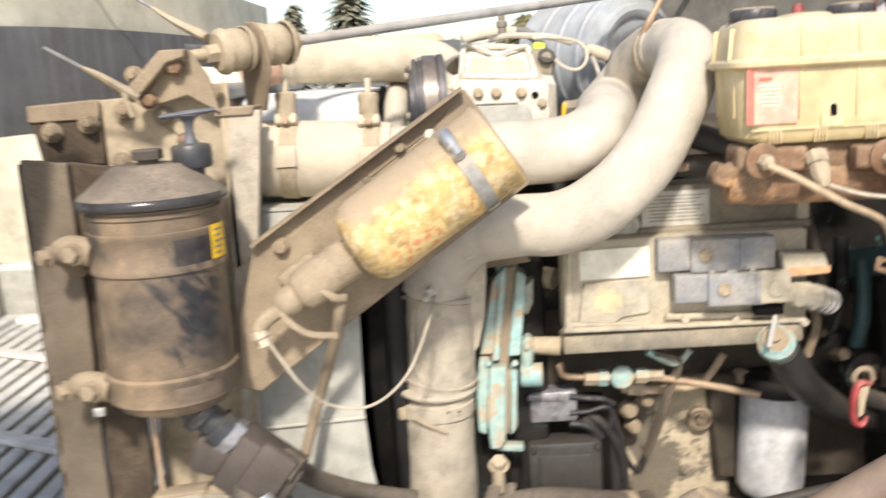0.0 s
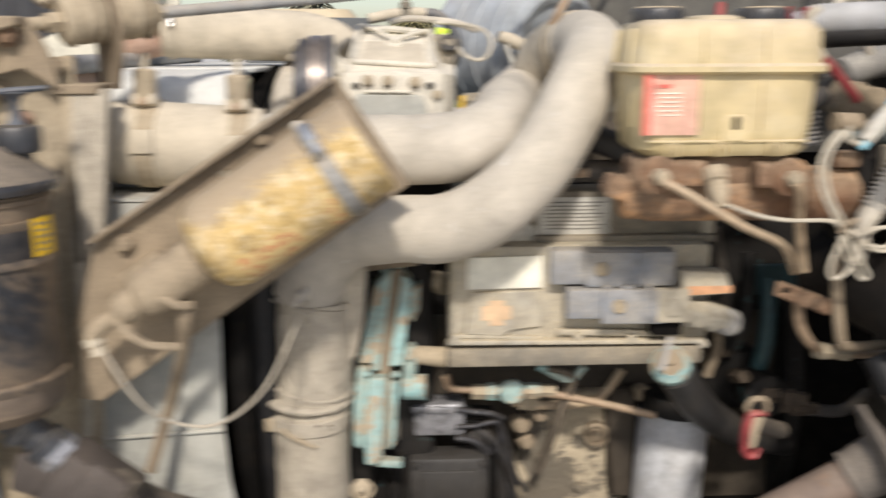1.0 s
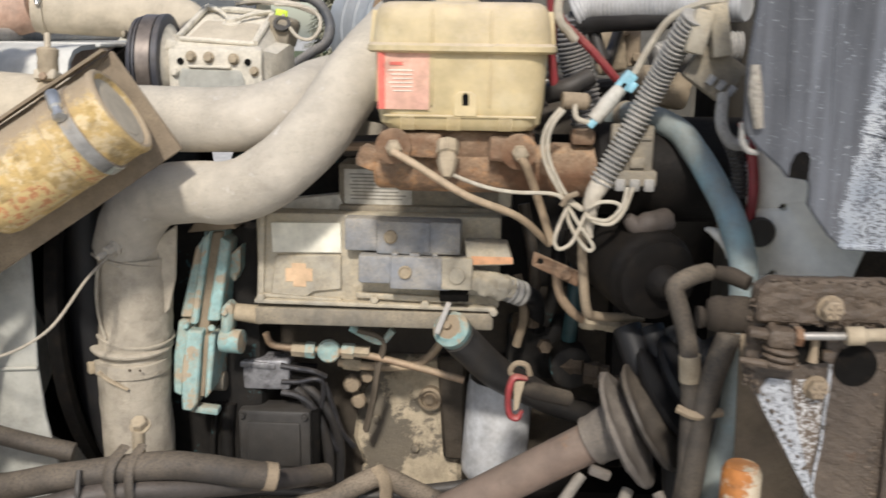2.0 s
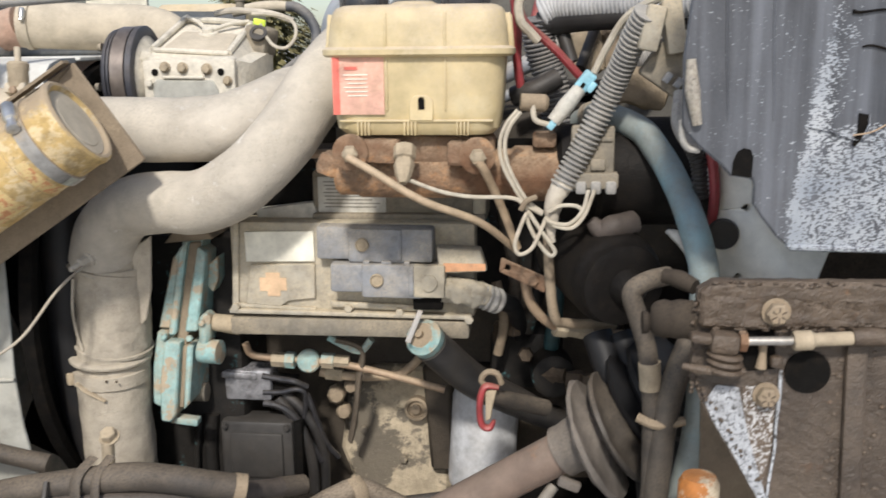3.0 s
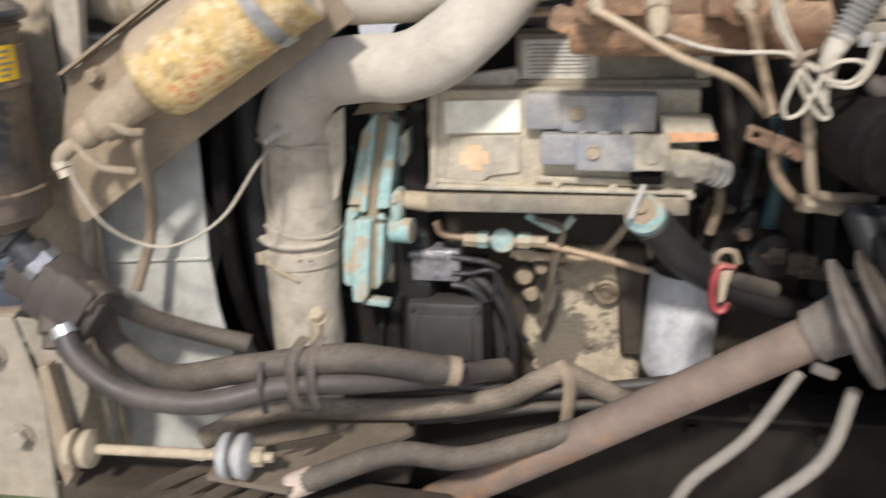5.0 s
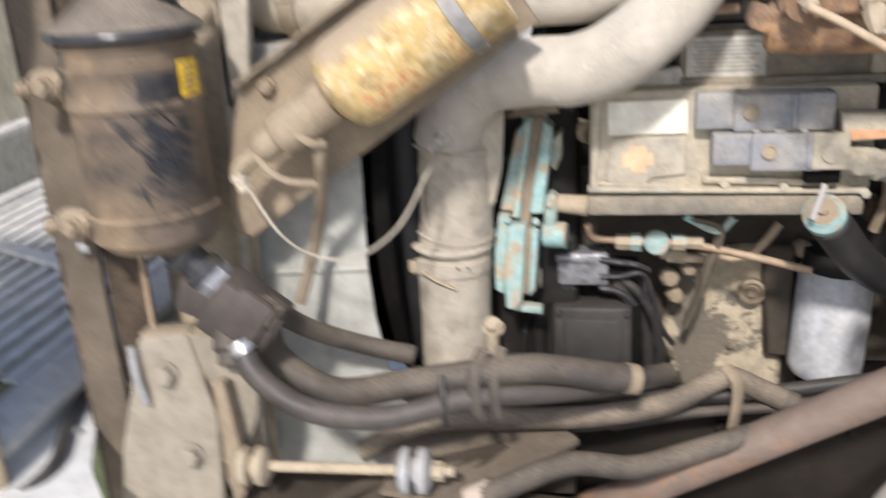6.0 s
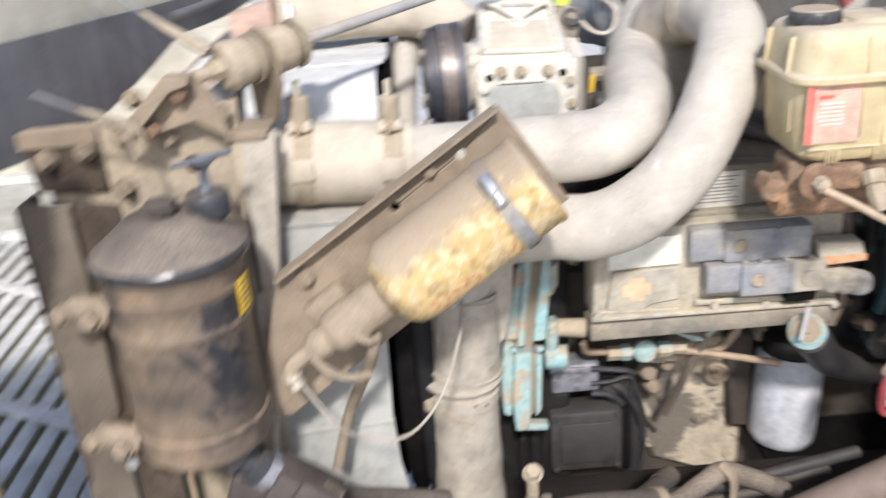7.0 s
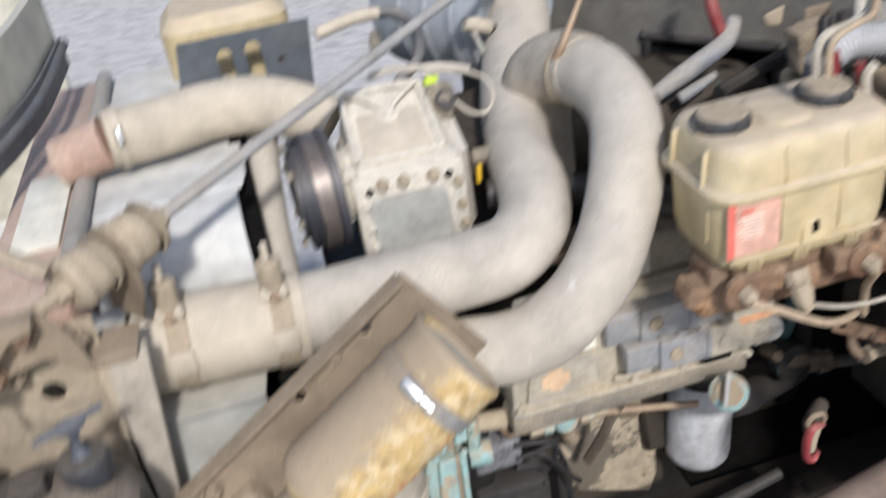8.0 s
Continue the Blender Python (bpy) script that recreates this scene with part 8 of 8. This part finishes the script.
    part("knuckle_upper", tube([(0.772, 0.93, 1.322), (0.786, 0.92, 1.321), (0.802, 0.905, 1.316)], [0.010, 0.011, 0.009], 12, wobble=0.3), M["frame"], h)
    part("knuckle_nut", lathe([(0.0001, 0), (0.010, 0), (0.0125, 0.003), (0.0125, 0.008), (0.0001, 0.009)], (0.754, 0.897, 1.278), (-1, 0, 0), 14), M["frame"], h)
    crust = random.Random(7)
    bm = bmesh.new()
    for k in range(60):
        u = crust.random()
        x, z = (0.797 + crust.uniform(-0.003, 0.016), crust.uniform(1.21, 1.325)) if u < 0.6 else (0.80 + 0.075 * crust.random(), 0)
        if u >= 0.6:
            z = 1.222 - (x - 0.80) * 1.62 + crust.uniform(0, 0.012)
        r = crust.uniform(0.0012, 0.0030)
        bmesh.ops.create_icosphere(bm, subdivisions=1, radius=r, matrix=Matrix.Translation((x, 0.868 + crust.uniform(-0.004, 0.003), z)))
    for k in range(260):
        x, z, r = crust.uniform(0.94, 1.12), crust.uniform(0.95, 1.285), crust.uniform(0.001, 0.0026)
        bmesh.ops.create_icosphere(bm, subdivisions=1, radius=r, matrix=Matrix.Translation((x, 0.8715, z)) @ Matrix.Diagonal((crust.uniform(1, 2.5), 0.6, 1, 1)))
    for k in range(120):
        x, z, r = crust.uniform(0.81, 1.12), crust.choice((1.285, 1.333)) + crust.uniform(-0.003, 0.003), crust.uniform(0.001, 0.003)
        bmesh.ops.create_icosphere(bm, subdivisions=1, radius=r, matrix=Matrix.Translation((x, 0.858, z)) @ Matrix.Diagonal((crust.uniform(1, 2.2), 1, 0.8, 1)))
    tagged(part("crust", bm, M["hinge"], h), "lumps of caked grease", "", kind="stuff")
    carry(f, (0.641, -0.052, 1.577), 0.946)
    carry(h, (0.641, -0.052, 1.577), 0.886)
    part("mount_web", box((1.16, 0.885, 1.15), (0.42, 0.205, 0.24), bevel=0.01), M["brown"], h)
    v = thing("coolant_pipe", (0.75, 0.93, 1.0), "bent dark steel pipe with a band of tape", "pipe")
    part("pipe", tube([(0.78, 0.95, 1.318), (0.755, 0.925, 1.318), (0.738, 0.92, 1.306), (0.745, 0.92, 1.28), (0.757, 0.92, 1.24), (0.764, 0.92, 1.18), (0.766, 0.92, 1.12), (0.766, 0.925, 1.05), (0.755, 0.95, 0.92)], 0.0110, 14), M["hose"], v)
    part("tape", tube([(0.7600, 0.920, 1.226), (0.7615, 0.920, 1.210), (0.7630, 0.920, 1.194)], 0.0124, 14), M["tan"], v)
    v2 = thing("coolant_pipe", (0.79, 0.93, 1.0), "dark rubber pipe beside the steel one", "pipe")
    part("pipe", tube([(0.805, 0.925, 1.25), (0.796, 0.92, 1.228), (0.785, 0.915, 1.195), (0.778, 0.915, 1.15), (0.772, 0.918, 1.06), (0.765, 0.95, 0.95)], 0.0145, 14), M["hose"], v2)
    part("tie", tube([(0.748, 0.912, 1.163), (0.77, 0.905, 1.157), (0.80, 0.912, 1.16)], 0.0055, 8), M["bracket"], v2)
    for q in range(3):
        x = 0.752 + 0.006 * q
        z = thing("dark_hose", (x, 1.1, 1.1), "dark ribbed hose in the shade below the booster", "hose", "dark hoses")
        part("hose", tube([(0.715 + 0.03 * q, 1.10, 1.20), (0.735 + 0.03 * q, 1.07, 1.15), (0.775 + 0.02 * q, 1.05, 1.08), (0.79 + 0.02 * q, 1.06, 0.98)], 0.02, 12), M["fanblack"], z)
    k3 = thing("hose_tab", (0.797, 0.975, 1.35), "grey-white plastic tab gripping the blue hose", "clip")
    part("tab", tube([(0.785, 0.985, 1.362), (0.792, 0.972, 1.360), (0.803, 0.966, 1.348), (0.808, 0.968, 1.332)], [0.005, 0.009, 0.009, 0.005], 10, flat=0.6), M["greylabel"], k3)
    o = thing("rusty_can", (0.802, 0.822, 0.93), "rusted orange and cream can below the hinge", "can")
    part("can", lathe([(0.0001, 0.93), (0.019, 0.93), (0.021, 0.934), (0.021, 1.130), (0.017, 1.138), (0.0001, 1.14)], (0.802, 0.822, 0), (0, 0, 1), 24), M["orangecan"], o)
    k = thing("hose_clamp", (0.77, 0.93, 1.04), "pale plastic clamp round the hoses", "clamp")
    part("loop", tube([(0.735, 0.92, 1.05), (0.745, 0.905, 1.035), (0.775, 0.90, 1.028), (0.81, 0.905, 1.034), (0.82, 0.93, 1.045)], 0.007, 8), M["boot"], k)
    part("loop", tube([(0.735, 0.92, 1.035), (0.745, 0.905, 1.018), (0.775, 0.90, 1.010), (0.81, 0.905, 1.018), (0.82, 0.93, 1.03)], 0.006, 8), M["boot"], k)
    y = thing("lower_panel", (0.86, 0.97, 1.0), "dirty tan steel panel behind the hinge", "panel")
    part("panel", plate_y([(0.815, 1.26), (0.875, 1.26), (0.945, 0.80), (0.83, 0.80)], 0.915, 0.008), M["bracket"], y)


cab_side()


def dome_and_turbo():
    t = thing("air_cleaner", (0.42, 1.95, 1.4), "light blue-grey ribbed air cleaner with a ringed end", "air cleaner")
    o, ax = (0.405, 1.785, 1.590), (-0.53, 0.85, 0.02)
    part("dome", lathe([(0.0001, 0.022), (0.040, 0.020), (0.078, 0.012), (0.084, 0.004), (0.096, 0.0), (0.106, 0.004), (0.110, 0.014), (0.126, 0.020), (0.131, 0.030), (0.131, 0.24), (0.0001, 0.24)], o, ax, 48), M["slate"], t)
    for k in range(3):
        part("rib", lathe([(0.131, 0.036 + 0.062 * k), (0.1345, 0.040 + 0.062 * k), (0.1345, 0.050 + 0.062 * k), (0.131, 0.054 + 0.062 * k)], o, ax, 48), M["slate"], t)
    part("rim_clip", box((0.345, 1.82, 1.695), (0.03, 0.02, 0.018), (0, -30, 20), 0.004), M["greyplate"], t)
    p = thing("bulkhead_plate", (-0.05, 1.8, 1.6), "dark slate steel plate with slots behind the hose", "plate")
    slots = [(-0.215, 0), (-0.137, 0), (-0.137, 0.085), (-0.131, 0.093), (-0.119, 0.093), (-0.113, 0.085), (-0.113, 0), (-0.091, 0), (-0.091, 0.087), (-0.085, 0.096), (-0.071, 0.096), (-0.065, 0.087), (-0.065, 0), (0.008, 0), (0.022, 0.112), (-0.195, 0.116)]
    part("plate", plate(slots, 0.008, Matrix.Translation((0.022, 1.79, 1.535)) @ pose(0, 0, 0, 86, 0, 2), holes=[(-0.036, 0.057, 0.0055)]), M["slatedark"], p)
    u = thing("washer_bottle", (-0.08, 1.95, 1.5), "pale yellow plastic bottle beyond the radiator", "bottle")
    part("bottle", stacked([(-0.20, 0.02, 1.86, 2.05, 0.04, 1.52), (-0.20, 0.02, 1.86, 2.05, 0.04, 1.645), (-0.18, 0.0, 1.88, 2.03, 0.035, 1.668)]), M["reservoir"], u)
    part("bottle_cap", lathe([(0.0001, 1.65), (0.03, 1.65), (0.03, 1.672), (0.0001, 1.673)], (-0.07, 1.98, -0.03), seg=20), M["cap"], u)
    c = thing("cowl_cables", (0.7, 1.6, 1.6), "dark cables looped over the bulkhead", "cables")
    part("cable", tube([(0.520, 1.50, 1.498), (0.545, 1.50, 1.511), (0.590, 1.50, 1.532), (0.642, 1.505, 1.556), (0.668, 1.53, 1.575)], [0.013, 0.014, 0.016, 0.015, 0.012], 12, wobble=0.1), M["connector"], c)
    part("cable", tube([(0.560, 1.50, 1.482), (0.585, 1.50, 1.492), (0.622, 1.50, 1.508)], [0.010, 0.010, 0.006], 10), M["connector"], c)
    part("cable", tube([(0.644, 1.515, 1.552), (0.637, 1.52, 1.576), (0.630, 1.53, 1.612), (0.64, 1.56, 1.66)], 0.010, 10), M["redcable"], c)
    part("cable", tube([(0.60, 1.45, 1.50), (0.70, 1.50, 1.50), (0.85, 1.52, 1.53), (0.95, 1.50, 1.60)], 0.012, 8), M["rubber"], c)
    part("duct", ribbed([(0.78, 1.40, 1.55), (0.86, 1.42, 1.57), (0.98, 1.42, 1.57)], 0.024, 0.007, 0.1, 16), M["conduit"], c)
    part("tube", tube([(0.70, 1.28, 1.62), (0.74, 1.33, 1.66), (0.80, 1.38, 1.64), (0.82, 1.40, 1.58)], 0.008, 8), M["pipe"], c)
    g = thing("bulkhead_clutter", (0.72, 1.45, 1.45), "brown dusty brackets and struts on the bulkhead", "brackets")
    part("tan_plate", plate_y([(0.718, 1.610), (0.760, 1.611), (0.761, 1.541), (0.736, 1.536), (0.723, 1.566)], 1.42, 0.008, bevel=0.002), M["bracket"], g)
    part("tan_plate", plate_y([(0.678, 1.598), (0.711, 1.607), (0.707, 1.578), (0.683, 1.582)], 1.46, 0.008, bevel=0.002), M["tan"], g)
    part("casting", crumple(cut(box((0.789, 1.36, 1.509), (0.085, 0.05, 0.055), (0, 15, 0), 0.012), 3, 0.012), 0.006, 40), M["dustcast"], g)
    part("casting", crumple(cut(box((0.709, 1.40, 1.563), (0.05, 0.04, 0.07), (0, -10, 0), 0.01), 3, 0.012), 0.005, 45), M["dustcast"], g)
    part("strut", tube([(0.723, 1.38, 1.608), (0.710, 1.36, 1.575), (0.696, 1.33, 1.539)], 0.008, 10), M["rubber"], g)
    part("ledge", plate_y([(0.746, 1.498), (0.817, 1.504), (0.820, 1.492), (0.749, 1.486)], 1.34, 0.02, bevel=0.003), M["bracket"], g)
    part("web", plate_y([(0.793, 1.599), (0.815, 1.597), (0.819, 1.545), (0.804, 1.552)], 1.20, 0.006, bevel=0.002), M["hosebeige"], g)
    for x, z in ((0.734, 1.593), (0.754, 1.553)):
        bolt((x, 1.418, z), (0, -1, 0), 0.013, M["bracket"], g)
    n = thing("vacuum_fitting", (0.33, 1.66, 1.55), "tan hose nub with a thin rod before the air cleaner", "fitting")
    part("nub", tube([(0.280, 1.69, 1.612), (0.302, 1.695, 1.605), (0.325, 1.70, 1.595)], [0.010, 0.0125, 0.0115], 14, wobble=0.1), M["hosebeige"], n)
    part("nub_mouth", tube([(0.316, 1.70, 1.597), (0.330, 1.705, 1.589), (0.336, 1.71, 1.577)], [0.009, 0.0105, 0.009], 12), M["rubber"], n)
    part("rod", tube([(0.292, 1.69, 1.602), (0.302, 1.692, 1.575), (0.311, 1.695, 1.548)], 0.0042, 8), M["greylabel"], n)
    s = thing("coolant_crossover", (0.3, 1.45, 1.5), "dark hose under the air pipes", "hose")
    part("hose", tube([(0.20, 1.36, 1.48), (0.28, 1.34, 1.475), (0.36, 1.30, 1.47), (0.44, 1.27, 1.445), (0.55, 1.27, 1.43)], 0.020, 14), M["rubber"], s)
    part("hose", tube([(0.30, 1.30, 1.415), (0.40, 1.28, 1.42), (0.50, 1.27, 1.41)], 0.016, 12), M["hose"], s)
    part("rail_line", tube([(0.05, 1.30, 1.415), (0.2, 1.26, 1.418), (0.36, 1.25, 1.422)], 0.007, 8), M["copper"], s)


dome_and_turbo()


# ---- tipped hood ----
def hood():
    t = thing("tipped_hood", (-1.2, 1.8, 0.7), "cream fibreglass truck hood tipped forward", "hood")
    plan = [(-1.15, 0.68), (-0.76, 0.86), (-0.58, 1.06), (-0.475, 1.28), (-0.412, 1.48), (-0.378, 1.68), (-0.366, 1.95)]

    def sheet(z0, z1, off, thick, lift=0.0):
        bm = bmesh.new()
        pts = smooth_path([(x, y, 0) for x, y in plan], 6)
        loops = []
        for p in pts:
            q = p + Vector((-off * 0.7, off * 0.7, 0))
            r = q + Vector((-thick * 0.7, thick * 0.7, 0))
            zz = 0.012 * math.sin(p.x * 9)
            rise = lift * min(1.0, max(0.0, (p.y - 1.2) / 0.25))
            loops.append([(q.x, q.y, z0 + zz + rise), (q.x, q.y, z1 + zz), (r.x, r.y, z1 + zz), (r.x, r.y, z0 + zz + rise)])
        return rings(bm, loops)

    part("splash_liner", sheet(1.52, 1.66, 0.0, 0.006, 0.09), M["liner"], t, "dark grey rubber liner")
    part("shell", sheet(1.645, 1.745, 0.014, 0.02), M["hood"], t)
    part("seal_edge", tube([(-0.425, 1.44, 1.646), (-0.411, 1.48, 1.645), (-0.376, 1.68, 1.645), (-0.364, 1.95, 1.650)], 0.008, 10), M["liner"], t, "dark rubber seal on the hood rim")
    part("grille_frame", box((-0.622, 1.62, 0.930), (0.07, 1.5, 0.030), (0, 22, 0), 0.008), M["grille"], t)
    part("sill", box((-1.285, 1.93, 0.955), (0.05, 1.10, 0.03), bevel=0.008), M["grille"], t)
    part("sill", box((-0.93, 2.435, 0.955), (0.66, 0.05, 0.03), bevel=0.008), M["grille"], t)
    # Risers get a greyer colour than the ledges, for the weaker light there.
    part("riser", box((-1.318, 1.93, 1.025), (0.016, 1.10, 0.15), bevel=0.004), M["coverpanel"], t)
    part("riser", box((-0.93, 2.468, 1.025), (0.76, 0.016, 0.15), bevel=0.004), M["coverpanel"], t)
    part("ledge", box((-1.352, 1.95, 1.105), (0.085, 1.14, 0.02), bevel=0.006), M["grille"], t)
    part("ledge", box((-0.95, 2.50, 1.105), (0.84, 0.085, 0.02), bevel=0.006), M["grille"], t)
    part("inner_wall", box((-1.402, 1.95, 1.44), (0.02, 1.22, 0.66), (0, -4, 0), 0.006), M["hood"], t)
    part("inner_wall", box((-0.95, 2.55, 1.44), (0.92, 0.02, 0.66), (-4, 0, 0), 0.006), M["hood"], t)
    part("bump_stop", box((-1.06, 2.45, 1.065), (0.075, 0.03, 0.06), bevel=0.01), M["rubber"], t, "black rubber bump stop")
    for k in range(14):
        x = -0.672 - k * 0.045
        y0 = max(1.0, 1.055 + (-0.680 - x) * 0.62)
        part("slat", box((x, (y0 + 2.42) / 2, 0.95), (0.029, 2.42 - y0, 0.008), (0, 4, 0), 0.003), M["grille"], t)
    for x, y, w in ((-0.95, 1.545, 0.66), (-0.97, 2.00, 0.68)):
        part("cross_bar", box((x, y, 0.962), (w, 0.035, 0.014), (0, 0, -27), 0.004), M["grille"], t)
    # Added sheet that stands for the sunlit grass between the slats.
    part("grass_stand_in", plate([(-0.64, 1.03), (-0.64, 2.45), (-1.31, 2.45), (-1.31, 1.46)], 0.004, Matrix.Translation((0, 0, 0.895))), M["olive"], t, "olive sheet added behind the slats to stand for sunlit grass")
    part("side_cheek", plate([(-0.72, 0.70), (-0.40, 0.70), (-0.415, 0.85), (-0.482, 0.93), (-0.505, 0.975), (-0.532, 1.03), (-0.545, 1.05), (-0.545, 2.45), (-0.66, 2.45)], 0.012, Matrix.Translation((0, 0, 0.879)), holes=[(-0.553, 1.02, 0.013)]), M["grille"], t)
    bm = bmesh.new()
    edge = [(-0.493, 1.698), (-0.508, 1.626), (-0.516, 1.568), (-0.54, 1.509), (-0.556, 1.446), (-0.562, 1.379), (-0.566, 1.308), (-0.572, 1.236), (-0.574, 1.162), (-0.575, 1.08), (-0.577, 0.97), (-0.578, 0.872)]
    path = smooth_path([(x, 0.877, z) for x, z in edge], 4)
    rings(bm, [[(p.x, p.y, p.z), (p.x - 0.4, p.y - 0.16, p.z + 0.06), (p.x - 0.4, p.y - 0.152, p.z + 0.06), (p.x, p.y + 0.008, p.z)] for p in path])
    part("fender_panel", bm, M["blotch"], t, "blotchy blue-grey fender panel")
    part("edge_bead", tube([tuple(p + Vector((0, 0.004, 0))) for p in path[::4]], 0.0088, 10), M["dustcast"], t, "dusty brown rubber edge bead")
    z = thing("loose_cable", (-0.6, 1.2, 0.9), "black cable hanging by the grille", "cable")
    part("cable", tube([(-0.525, 1.17, 0.935), (-0.583, 1.135, 0.912), (-0.585, 1.08, 0.903), (-0.563, 1.01, 0.902), (-0.53, 0.925, 0.900), (-0.548, 0.88, 0.885), (-0.60, 0.86, 0.86)], 0.009, 12), M["rubber"], z)


hood()
